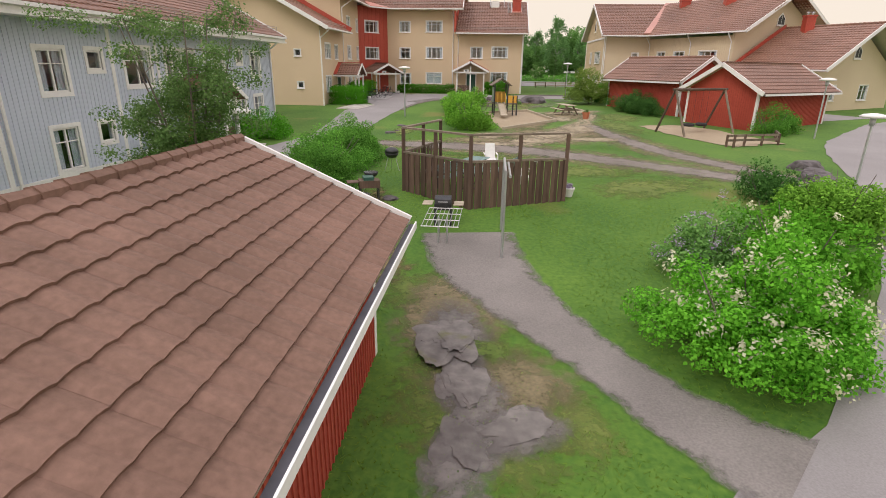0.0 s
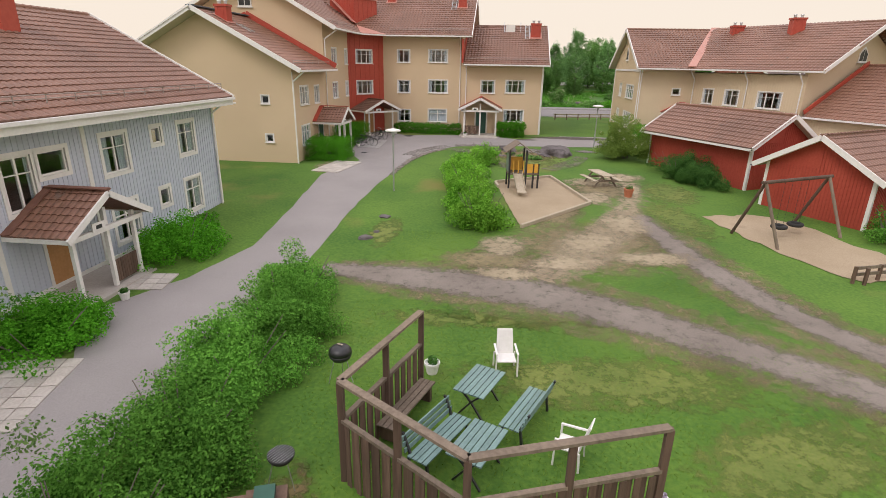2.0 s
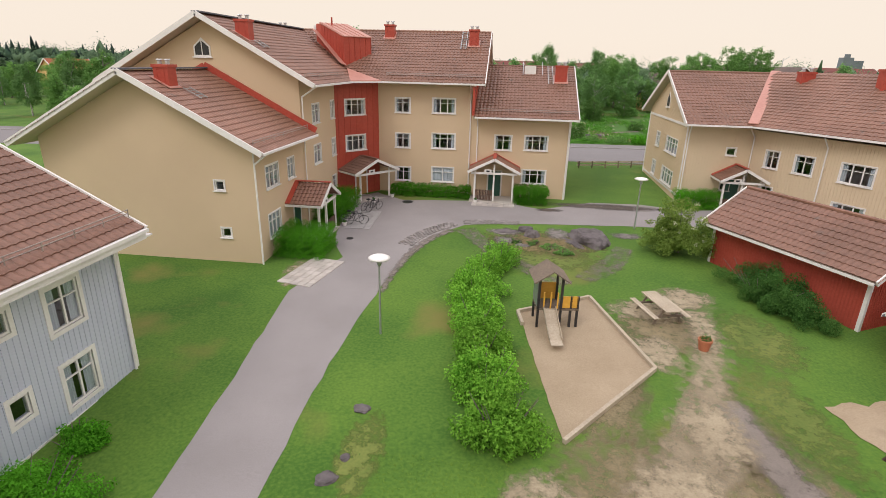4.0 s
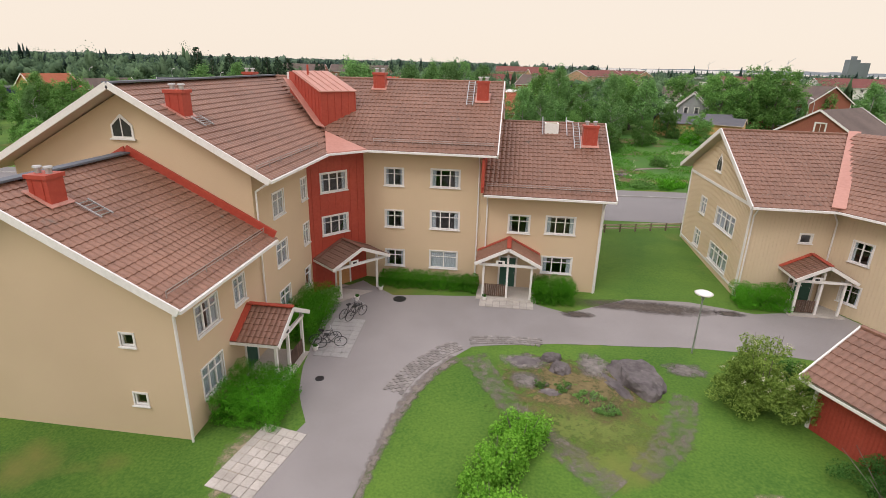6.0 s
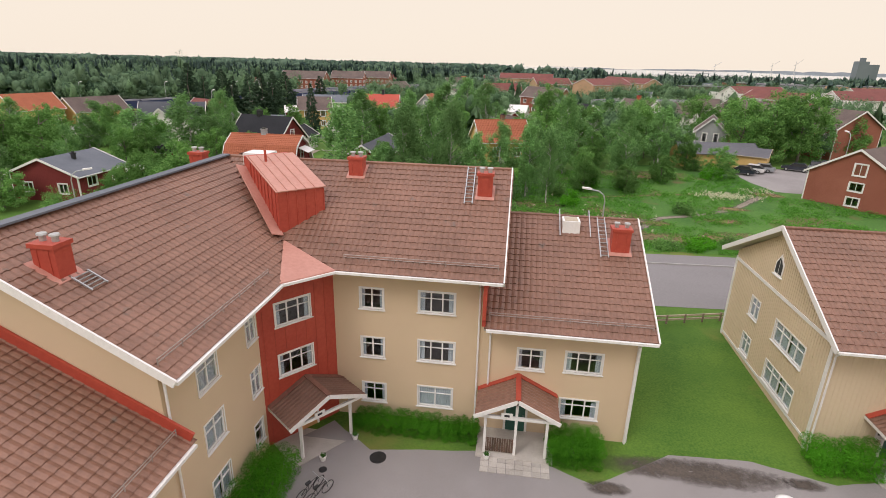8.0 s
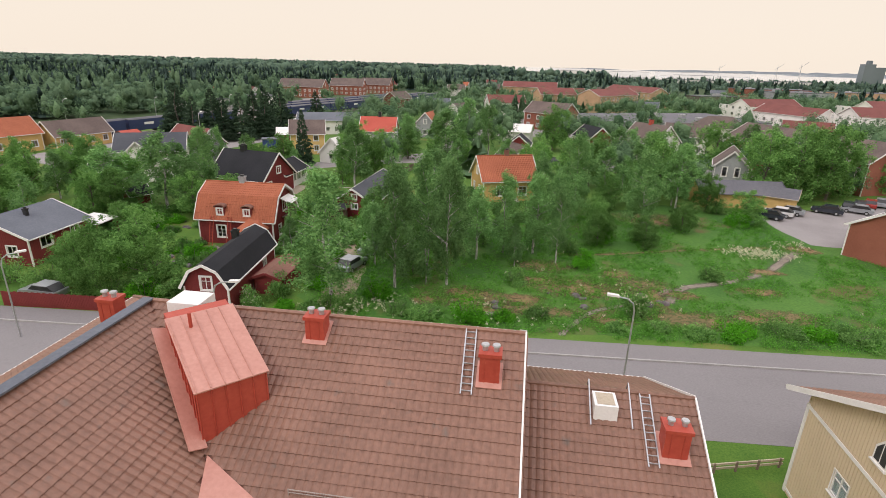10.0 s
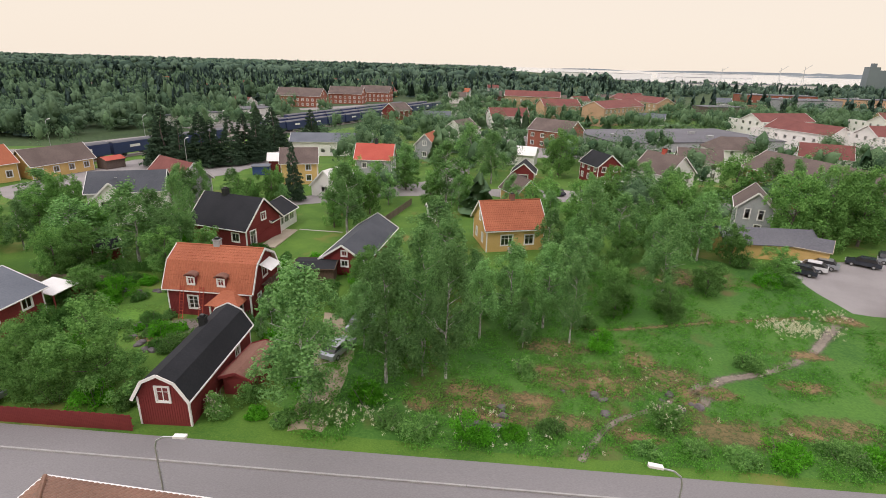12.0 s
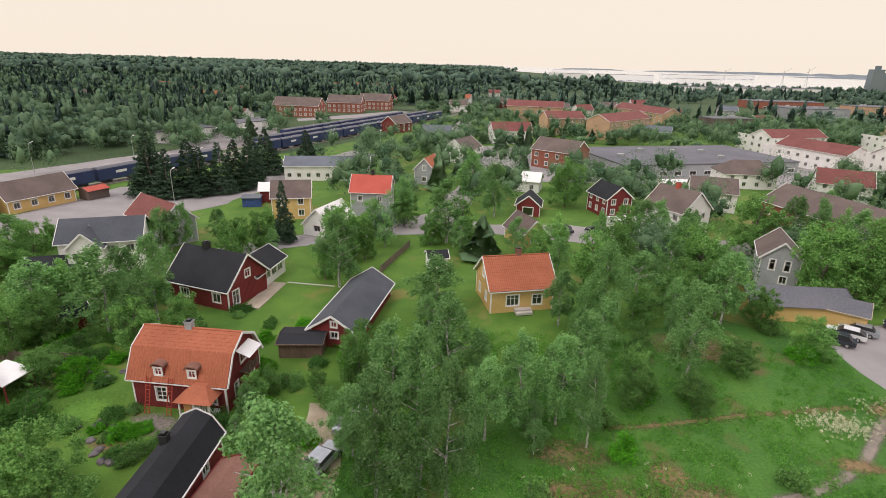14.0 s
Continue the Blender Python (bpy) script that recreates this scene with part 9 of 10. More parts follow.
bush("clipped_hedge", 0.2, 62.7, 2.6, 2.0, 1.4, "leaf_hedge", "clipped green hedge block by the porch", 0.075, 12000, 47, boxy=True)
bush("clipped_hedge", 13.3, 64.1, 3.4, 1.8, 1.4, "leaf_hedge", "clipped green hedge under the pale wall", 0.075, 12000, 48, boxy=True)
bush("shed_hedge", 11.4, 47.2, 8.4, 3.6, 2.0, "leaf_dark", "deep green hedge along the red shed", 0.085, 30000, 49, -62)
bush("shed_hedge", 17.5, 36.0, 5.0, 2.6, 2.1, "leaf_lane", "green shrub beside the red shed", 0.1, 8000, 50, 35)
bush("large_shrub", 9.1, 53.4, 5.0, 4.6, 4.3, "leaf_olive", "tall loose yellowish-green shrub with pale blossom by the turning place", 0.11, 19000, 51, flowers=("blossom", 60, 0.13))
bush("large_shrub", 11.0, 54.9, 2.6, 2.4, 1.7, "leaf_dark", "dark low pine shrub by the shed", 0.12, 4000, 52)


def slender_tree():
    """The light-leaved young tree by the lane lamp."""
    rng = np.random.RandomState(77)
    e = thing("young_tree", pose(-8.2, 14.2, land(14.2)), "slender young tree with fine grey-green leaves", "tree")
    bm = bmesh.new()
    cs, rs = [], []
    for k in range(7):
        a = k * math.tau / 7 + rng.uniform(-0.3, 0.3)
        q = rng.uniform(0.7, 1.9)
        top = Vector((q * math.cos(a), q * math.sin(a), rng.uniform(4.6, 6.5)))
        mid = Vector((q * 0.3 * math.cos(a), q * 0.3 * math.sin(a), 2.2))
        rod(bm, (0.08 * math.cos(a), 0.08 * math.sin(a), -0.1), mid, 0.045, 0.035, 6)
        rod(bm, mid, top, 0.035, 0.01, 6)
        for j in range(15):
            p = mid.lerp(top, rng.uniform(-0.25, 1.05))
            out = Vector((rng.normal(), rng.normal(), rng.normal() * 0.35 + 0.15)) * 0.75
            rod(bm, p, p + out, 0.012, 0.004, 4)
            for f in (0.6, 1.0):
                cs.append(tuple(p + out * f))
                rs.append((0.42, 0.42, 0.32))
    part("trunk", bm, "bark", e)
    leaf_part("crown", rng, cs, rs, 40000, 0.07, "leaf_slender", e, 0.4, 0.1)


slender_tree()


# ---- courtyard things ----
def board_fence():
    """The three-sided screen round the sitting place."""
    e = thing("screen_fence", pose(-0.68, 17.25, 0), "dark brown board screen with weathered grey rails", "fence")
    o = Vector((-0.68, 17.25))
    line = [Vector((-2.12, 22.0)) - o, Vector((-3.15, 18.95)) - o, Vector((0, 0)), Vector((2.52, 18.4)) - o]
    tall, top = 2.3, 1.42
    rnd = random.Random(3)
    for i, (p, q) in enumerate(zip(line, line[1:])):
        d = (q - p).normalized()
        n = Vector((d.y, -d.x))
        length = (q - p).length
        count = int(length / 0.135)
        for k in range(count):
            c = p + d * (k + 0.5) * length / count + n * (0.035 if k % 2 else -0.012)
            bm = bmesh.new()
            w = 0.062
            h = top + rnd.uniform(-0.02, 0.03)
            prism(bm, [(c.x + d.x * s * w + n.x * t, c.y + d.y * s * w + n.y * t, land(17.25 + c.y) - 0.02) for s, t in ((-1, 0), (1, 0), (1, 0.022), (-1, 0.022))], (0, 0, h - land(17.25 + c.y)))
            part("board", bm, "wood_dark", e)
        for z, hh in ((top + 0.03, 0.07), (tall, 0.06)):
            bm = bmesh.new()
            bar(bm, (p.x, p.y, z), (q.x, q.y, z), 0.15 if z > 2 else 0.1, hh)
            part("rail", bm, "wood_grey", e)
        for f in (0, 0.5) if i < 2 else (0, 0.5, 1.0):
            c = p + d * length * f
            bm = bmesh.new()
            bar(bm, (c.x, c.y, land(17.25 + c.y) - 0.05), (c.x, c.y, tall - 0.02), 0.12)
            part("post", bm, "wood_dark", e)


board_fence()


def slatted_table(x, y, turn, z):
    e = thing("garden_table", pose(x, y, z, 0, 0, turn), "green slatted wooden garden table on dark iron legs", "table")
    for k in range(6):
        part("slat", boxes((-0.62, 0.62, -0.38 + k * 0.13, -0.27 + k * 0.13, 0.7, 0.73)), "green_paint", e)
    for s in (-0.45, 0.45):
        bm = bmesh.new()
        for q in (-0.3, 0.3):
            bar(bm, (s, q, 0), (s, 0, 0.4), 0.04)
            bar(bm, (s, 0, 0.4), (s, q, 0.69), 0.04)
        part("leg_frame", bm, "dark_metal", e)


def slatted_bench(x, y, turn, z):
    e = thing("garden_bench", pose(x, y, z, 0, 0, turn), "green slatted garden bench with iron ends", "bench", "green benches")
    for k in range(4):
        part("seat_slat", boxes((-0.85, 0.85, -0.22 + k * 0.12, -0.12 + k * 0.12, 0.43, 0.46)), "green_paint", e)
    for k in range(3):
        bm = bmesh.new()
        bar(bm, (-0.85, 0.3 + k * 0.04, 0.55 + k * 0.12), (0.85, 0.3 + k * 0.04, 0.55 + k * 0.12), 0.03, 0.1)
        part("back_slat", bm, "green_paint", e)
    for s in (-0.75, 0.75):
        for a, b, name in (((s, -0.2, 0), (s, -0.15, 0.43), "leg"), ((s, 0.3, 0), (s, 0.25, 0.43), "leg"), ((s, 0.22, 0.4), (s, 0.42, 0.88), "back_post")):
            bm = bmesh.new()
            bar(bm, a, b, 0.05)
            part(name, bm, "dark_metal", e)


def plastic_chair(x, y, turn, z):
    e = thing("plastic_chair", pose(x, y, z, 0, 0, turn), "white plastic garden armchair", "chair", "white plastic chairs")
    part("seat", boxes((-0.24, 0.24, -0.22, 0.24, 0.4, 0.43)), "white", e)
    bm = bmesh.new()
    prism(bm, [(-0.23, 0.22, 0.42), (0.23, 0.22, 0.42), (0.2, 0.4, 1.05), (-0.2, 0.4, 1.05)], (0, 0.03, 0))
    part("backrest", bm, "white", e)
    for s in (-0.27, 0.27):
        bm = bmesh.new()
        bar(bm, (s, -0.24, 0.64), (s, 0.3, 0.66), 0.05, 0.03)
        part("armrest", bm, "white", e)
        for q in (-0.22, 0.26):
            bm = bmesh.new()
            bar(bm, (s * 1.03, q * 1.1, 0), (s, q, 0.64 if q < 0 else 0.45), 0.035)
            part("leg", bm, "white", e)


def flower_pot(x, y, z, r=0.2, h=0.32, material="white", plant="leaf_dark", label="white round flower pot with a dark plant"):
    e = thing("flower_pot", pose(x, y, z), label, "flower pot", "flower pots")
    bm = bmesh.new()
    lathe(bm, [(r * 0.7, 0), (r * 0.95, h * 0.8), (r * 1.05, h * 0.82), (r * 1.05, h), (r * 0.9, h), (r * 0.85, h * 0.9)], 14)
    part("pot", bm, material, e, shade=False)
    rng = np.random.RandomState(int(abs(x * 10)) + 1)
    leaf_part("plant", rng, [(0, 0, h + 0.05)], [(r * 0.9, r * 0.9, r * 0.6)], 140, 0.08, plant, e, 0.3, 0.2)


G0 = land
slatted_table(-0.66, 21.55, 67, G0(21.55))
slatted_table(-0.6, 19.5, 66, G0(19.5))
slatted_bench(0.36, 21.05, -115, G0(21.05))
slatted_bench(-1.36, 19.85, 63, G0(19.85))
plastic_chair(-0.05, 23.1, 8, G0(23.1))
plastic_chair(1.25, 20.05, -110, G0(20.05))
flower_pot(-1.95, 22.8, G0(22.8))
flower_pot(2.75, 18.9, G0(18.9), plant="lilac", label="white flower pot with violet flowers")
flower_pot(6.9, 41.75, G0(41.75), 0.28, 0.5, "terracotta", "leaf_dark", "large terracotta flower pot on the bare ground")
for x, y in ((-12.6, 25.6), (-12.5, 54.5), (-12.0, 60.5), (-10.9, 62.2), (-4.1, 61.9)):
    flower_pot(x, y, G0(y), 0.17, 0.28)
e = thing("wooden_bench", pose(-2.25, 20.9, G0(20.9), 0, 0, 71), "brown wooden bench along the screen", "bench")
for k in range(3):
    part("seat_slat", boxes((-1.0, 1.0, -0.2 + k * 0.14, -0.08 + k * 0.14, 0.42, 0.46)), "wood_grey", e)
for s in (-0.8, 0.8):
    part("leg", boxes((s - 0.05, s + 0.05, -0.18, 0.2, 0, 0.42)), "wood_dark", e)


def kettle_grill(x, y, label, lid=True, r=0.26, h=0.72, paint="dark_metal", lying=False):
    e = thing("kettle_grill", pose(x, y, G0(y), 70 if lying else 0, 0, x * 90), label, "barbecue", "barbecues by the hedge")
    bm = bmesh.new()
    prof = [(0.02, h - r * 0.8)] + [(r * math.sin(a), h - r * 0.8 * math.cos(a)) for a in (0.4, 0.8, 1.2, 1.57)]
    lathe(bm, prof, 16)
    bowl = part("bowl", bm, paint, e, shade=True)
    if lid:
        bm = bmesh.new()
        lathe(bm, [(r * 1.03, h + 0.01), (r * 0.95, h + r * 0.4), (r * 0.65, h + r * 0.68), (r * 0.1, h + r * 0.8)], 16)
        ld = part("lid", bm, paint, e, shade=True)
        part("handle", boxes((-0.08, 0.08, -0.012, 0.012, h + r * 0.85, h + r * 0.92)), "wood_pale", ld)
    else:
        bm = bmesh.new()
        for k in range(-4, 5):
            u = k * r / 4.6
            v = math.sqrt(max(0, r * r - u * u)) * 0.95
            bar(bm, (u, -v, h + 0.005), (u, v, h + 0.005), 0.008)
        part("grid", bm, "steel", bowl)
    for k in range(3):
        a = k * math.tau / 3
        bm = bmesh.new()
        rod(bm, (r * 0.6 * math.cos(a), r * 0.6 * math.sin(a), h - r * 0.5), (r * 1.2 * math.cos(a), r * 1.2 * math.sin(a), 0), 0.012, n=6)
        part("leg", bm, "steel", e)


kettle_grill(-4.2, 22.2, "black kettle barbecue with a domed lid", True, 0.29, 0.75)
kettle_grill(-4.3, 18.7, "black open barbecue on thin legs", False)
kettle_grill(-4.2, 16.9, "dark open barbecue bowl", False, 0.27, 0.5)
kettle_grill(-4.1, 16.2, "dark open barbecue bowl with ash", False, 0.28, 0.45)
kettle_grill(-3.6, 15.75, "small black kettle barbecue lying on the ground", True, 0.2, 0.4)
kettle_grill(-4.0, 15.0, "dark kettle barbecue on thin legs", True, 0.24, 0.6)
kettle_grill(-3.95, 13.9, "small black kettle barbecue lying in dry grass", True, 0.19, 0.36)
kettle_grill(-3.0, 15.3, "small dark brazier pot on the grass", False, 0.14, 0.2)
e = thing("gas_grill", pose(-4.15, 17.7, G0(17.7), 0, 0, 20), "old rusty brown trolley barbecue with a green cloth", "barbecue")
part("body", boxes((-0.35, 0.35, -0.25, 0.25, 0.5, 0.75)), "wood_dark", e)
part("tray", boxes((-0.75, -0.36, -0.2, 0.2, 0.68, 0.71)), "wood_dark", e)
part("lid", boxes((-0.2, 0.15, -0.2, 0.2, 0.75, 0.86)), "door_green", e)
for s in (-0.3, 0.3):
    for q in (-0.2, 0.2):
        part("leg", boxes((s - 0.02, s + 0.02, q - 0.02, q + 0.02, 0, 0.5)), "dark_metal", e)
e = thing("gas_grill", pose(-1.42, 15.85, G0(15.85)), "black gas barbecue with striped wooden side shelves", "barbecue")
part("body", boxes((-0.26, 0.26, -0.22, 0.22, 0.5, 0.7)), "dark_metal", e)
bm = bmesh.new()
prism(bm, [(-0.25, -0.21, 0.7), (-0.25, -0.18, 0.82), (-0.25, -0.06, 0.9), (-0.25, 0.1, 0.9), (-0.25, 0.2, 0.82), (-0.25, 0.21, 0.7)], (0.5, 0, 0))
part("lid", bm, "dark_metal", e)
part("handle", boxes((-0.15, 0.15, -0.22, -0.19, 0.74, 0.77)), "steel", e)
for s in (-1, 1):
    for k in range(4):
        part("shelf_slat", boxes((s * 0.32 if s > 0 else -0.62, 0.62 if s > 0 else -0.32, -0.24 + k * 0.125, -0.14 + k * 0.125, 0.66, 0.69)), "wood_pale", e)
    part("leg", boxes((s * 0.24 - 0.03, s * 0.24 + 0.03, -0.2, 0.2, 0, 0.55)), "dark_metal", e)
e = thing("metal_grate", pose(-1.3, 14.4, G0(14.4)), "pale galvanised metal grate table on the path", "rack")
for k in range(9):
    bm = bmesh.new()
    rod(bm, (-0.48 + k * 0.12, -0.95, 0.8), (-0.48 + k * 0.12, 0.95, 0.8), 0.011, n=6)
    part("bar", bm, "steel", e)
for y in (-0.95, -0.32, 0.32, 0.95):
    bm = bmesh.new()
    rod(bm, (-0.5, y, 0.785), (0.5, y, 0.785), 0.014, n=6)
    part("crossbar", bm, "white", e)
for s in (-0.3, 0.3):
    bm = bmesh.new()
    rod(bm, (s * 0.4, 0, 0), (s * 0.4, 0, 0.78), 0.03, n=8)
    part("leg", bm, "steel", e)
e = thing("carpet_frame", pose(0.36, 14.6, G0(14.6)), "galvanised steel carpet-beating frame on the path", "frame")
for y, z in ((-1.0, -0.05), (1.0, 0.05)):
    bm = bmesh.new()
    rod(bm, (0, y, z - 0.2), (0, y, 2.25), 0.04, n=10)
    part("post", bm, "steel", e)
for x, z in ((0, 2.25), (0.12, 2.12)):
    bm = bmesh.new()
    rod(bm, (x, -1.05, z), (x, 1.05, z), 0.035, n=10)
    part("rail", bm, "steel", e)


def disc_lamp(x, y, h=3.5):
    """A park lamp with a wide white disc over its light."""
    e = thing("park_lamp", pose(x, y, G0(y)), "grey park lamp with a wide white disc shade", "lamp", "park lamps")
    bm = bmesh.new()
    rod(bm, (0, 0, -0.1), (0, 0, h - 0.35), 0.05, 0.04, 10)
    part("pole", bm, "steel", e)
    bm = bmesh.new()
    lathe(bm, [(0.06, h - 0.35), (0.1, h - 0.3), (0.1, h - 0.1), (0.05, h - 0.06)], 12)
    part("lantern", bm, "steel", e, shade=True)
    bm = bmesh.new()
    lathe(bm, [(0.05, h - 0.08), (0.42, h - 0.05), (0.46, h), (0.35, h + 0.06), (0.08, h + 0.11)], 22)
    part("shade", bm, "white", e, shade=True)


disc_lamp(-6.68, 40.9)
disc_lamp(7.25, 57.5)
disc_lamp(-7.5, 15.4, 3.35)
disc_lamp(13.9, 21.5, 2.7)
disc_lamp(19.4, 34.6, 3.4)


# ---- playground ----
drape("sandpit", [(0.64, 35.2), (4.5, 39.85), (2.75, 45.85), (-0.8, 43.75)], "sand", 0.03, "sandpit with pale trampled sand", "sandpit", 0.05, 0.4)
e = thing("sandpit_edge", pose(1.8, 41, G0(41)), "weathered timber edging round the sandpit", "edging")
for (xa, ya), (xb, yb) in zip([(0.64, 35.2), (4.5, 39.85), (2.75, 45.85), (-0.8, 43.75)], [(4.5, 39.85), (2.75, 45.85), (-0.8, 43.75), (-0.6, 42.6)]):
    bm = bmesh.new()
    bar(bm, (xa - 1.8, ya - 41, G0(ya) - G0(41) + 0.09), (xb - 1.8, yb - 41, G0(yb) - G0(41) + 0.09), 0.14, 0.18)
    part("timber", bm, "wood_pale", e)
drape("swing_sand", [(9.9, 38.5), (12.6, 39.3), (14.2, 37.8), (15.6, 34.6), (16.4, 32.2), (13.3, 30.6), (12.2, 31.9), (11, 34.6)], "sand", 0.028, "pale sand under the swings", "sand", 0.3, 0.4, seed=9)


def play_tower():
    e = thing("play_tower", pose(0.5, 43.1, G0(43.1), 0, 0, 8), "small wooden play tower with yellow panels and a pale slide", "play tower")
    for x in (-0.55, 0.45):
        for y in (-0.5, 0.5):
            part("post", boxes((x - 0.05, x + 0.05, y - 0.05, y + 0.05, 0, 2.3)), "dark_metal", e)
    for x in (0.9, 1.2):
        part("post", boxes((x - 0.05, x + 0.05, -0.5, -0.4, 0, 1.5)), "dark_metal", e)
    part("platform", boxes((-0.6, 1.25, -0.55, 0.55, 0.85, 0.92)), "wood_grey", e)
    part("rail_panel", boxes((0.5, 1.2, -0.5, -0.46, 0.95, 1.5)), "yellow_paint", e)
    part("panel", boxes((-0.5, 0.4, 0.5, 0.55, 0.95, 1.75)), "yellow_paint", e)
    part("panel", boxes((-0.62, -0.58, -0.45, 0.45, 1.0, 2.1)), "car_silver", e)
    bm = bmesh.new()
    for s in (-1, 1):
        prism(bm, [(s * 0.75 - 0.05, -0.8, 2.2), (-0.05, -0.8, 2.72), (-0.05, -0.8, 2.77), (s * 0.8 - 0.05, -0.8, 2.24)], (0, 1.6, 0))
    bmesh.ops.recalc_face_normals(bm, faces=bm.faces[:])
    part("roof", bm, "wood_grey", e)
    bm = bmesh.new()
    prism(bm, [(-0.3, -0.5, 0.93), (-0.3, -2.1, 0.25), (-0.3, -2.5, 0.22), (-0.3, -2.5, 0.18), (-0.3, -2.1, 0.2), (-0.3, -0.5, 0.87)], (0.5, 0, 0))
    sl = part("slide", bm, "wood_pale", e)
    for x in (-0.33, 0.2):
        bm = bmesh.new()
        bar(bm, (x + 0.015, -0.5, 0.98), (x + 0.015, -2.1, 0.3), 0.03, 0.16)
        part("slide_side", bm, "wood_pale", sl)
    for k in (-0.35, -0.05, 0.25):
        part("arch_bar", boxes((k, k + 0.06, -0.56, -0.52, 0.95, 1.7)), "yellow_paint", e)


play_tower()


def picnic_table(x, y, turn):
    e = thing("picnic_table", pose(x, y, G0(y), 0, 0, turn), "weathered grey wooden picnic table with fixed benches", "picnic table")
    for k in range(5):
        part("top_plank", boxes((-1.12, 1.12, -0.36 + k * 0.148, -0.23 + k * 0.148, 0.72, 0.76)), "wood_pale", e)
    for s in (-1, 1):
        for k in range(2):
            y0 = s * 0.78 - 0.13 + k * 0.14
            part("seat_plank", boxes((-1.12, 1.12, y0, y0 + 0.12, 0.42, 0.46)), "wood_pale", e)
    for u in (-0.75, 0.75):
        for s in (-1, 1):
            bm = bmesh.new()
            bar(bm, (u, s * 0.7, 0), (u, s * 0.22, 0.72), 0.05, 0.1)
            part("leg", bm, "wood_grey", e)
        bm = bmesh.new()
        bar(bm, (u + 0.05, -0.82, 0.39), (u + 0.05, 0.82, 0.39), 0.05, 0.1)
        part("crossbeam", bm, "wood_grey", e)


picnic_table(5.75, 44.55, -74)


def swing():
    e = thing("swing_set", pose(12.85, 36.0, G0(36)), "old round-timber swing frame with two tyre seats", "swing")
    a, b = Vector((-1.85, -1.05, 2.65)), Vector((1.85, 1.05, 2.65))
    bm = bmesh.new()
    rod(bm, a - (b - a) * 0.05, b + (b - a) * 0.05, 0.08, n=10)
    part("crossbar", bm, "wood_dark", e)
    n = Vector((-0.49, 0.87, 0))
    for c in (a, b):
        for s in (-1, 1):
            bm = bmesh.new()
            foot = Vector((c.x, c.y, 0)) + n * 1.2 * s
            rod(bm, (foot.x, foot.y, -0.1), c, 0.07, n=9)
            part("leg", bm, "wood_dark" if s > 0 else "wood_grey", e)
    for f in (0.36, 0.62):
        p = a.lerp(b, f)
        bm = bmesh.new()
        n1, n2 = 18, 8
        rings = [[bm.verts.new((p.x + (0.27 + 0.09 * math.cos(j * math.tau / n2)) * math.cos(i * math.tau / n1), p.y + (0.27 + 0.09 * math.cos(j * math.tau / n2)) * math.sin(i * math.tau / n1), 0.5 + 0.09 * math.sin(j * math.tau / n2))) for j in range(n2)] for i in range(n1)]
        for i in range(n1):
            for j in range(n2):
                bm.faces.new((rings[i][j], rings[(i + 1) % n1][j], rings[(i + 1) % n1][(j + 1) % n2], rings[i][(j + 1) % n2]))
        tyre = part("tyre_seat", bm, "rubber", e, shade=True)
        d = (b - a).normalized() * 0.25
        for s in (-1, 1):
            bm = bmesh.new()
            rod(bm, p + d * s + Vector((0, 0, -2.1)), p + d * s, 0.007, n=5)
            part("chain", bm, "dark_metal", tyre)


swing()
e = thing("rail_fence", pose(12.7, 30.6, G0(30.6)), "low weathered timber rail fence by the swing sand", "fence")
way = [(0, 0), (3.25, 1.15), (3.9, 2.9)]
for k, (x, y) in enumerate([(0, 0), (0.35, -0.1), (1.1, 0.4), (2.2, 0.8), (3.25, 1.15), (3.6, 2.1), (3.9, 2.9)]):
    bm = bmesh.new()
    bar(bm, (x, y, -0.1), (x, y, 0.66), 0.1)
    part("post", bm, "wood_dark", e)
for (xa, ya), (xb, yb) in zip(way, way[1:]):
    for z in (0.35, 0.6):
        bm = bmesh.new()
        bar(bm, (xa, ya, z), (xb, yb, z), 0.05, 0.12)
        part("rail", bm, "wood_grey", e)
e = thing("rail_fence", pose(5.6, 77.3, G0(77)), "low timber rail fence at the end of the lawn", "fence")
for k in range(6):
    part("post", boxes((k * 1.4 - 0.06, k * 1.4 + 0.06, k * 0.4 - 0.06, k * 0.4 + 0.06, -0.2, 0.75)), "wood_grey", e)
for z in (0.35, 0.65):
    bm = bmesh.new()
    bar(bm, (-0.2, 0, z), (7.2, 2.05, z), 0.07, 0.14)
    part("rail", bm, "wood_pale", e)


# ---- stones ----
def boulder(name, x, y, a, b, h, turn, label, seed, sink=0.3, group=""):
    bm = bmesh.new()
    bmesh.ops.create_icosphere(bm, subdivisions=4, radius=1)
    for v in bm.verts:
        q = v.co * 1.3 + Vector((seed * 3.1, 0, 0))
        k = 1 + 0.28 * noise.noise(q) + 0.12 * noise.noise(q * 2.7) + 0.05 * noise.noise(q * 7)
        if name == "rock_outcrop":
            k = 0.95 + 0.42 * noise.noise(q * 1.3) - 0.3 * abs(noise.noise(q * 2.2)) + 0.12 * noise.noise(q * 6)
        z = v.co.z * k
        v.co = Vector((v.co.x * k * a, v.co.y * k * b, (min(z, 0.8) if z > 0 else z * 0.4) * h))
    o = part(name, bm, "bedrock" if "bedrock" in label else "stone")
    o.matrix_basis = pose(x, y, G0(y) - sink * h * 0.3, 0, 0, turn)
    return tagged(o, label, "rock", group)


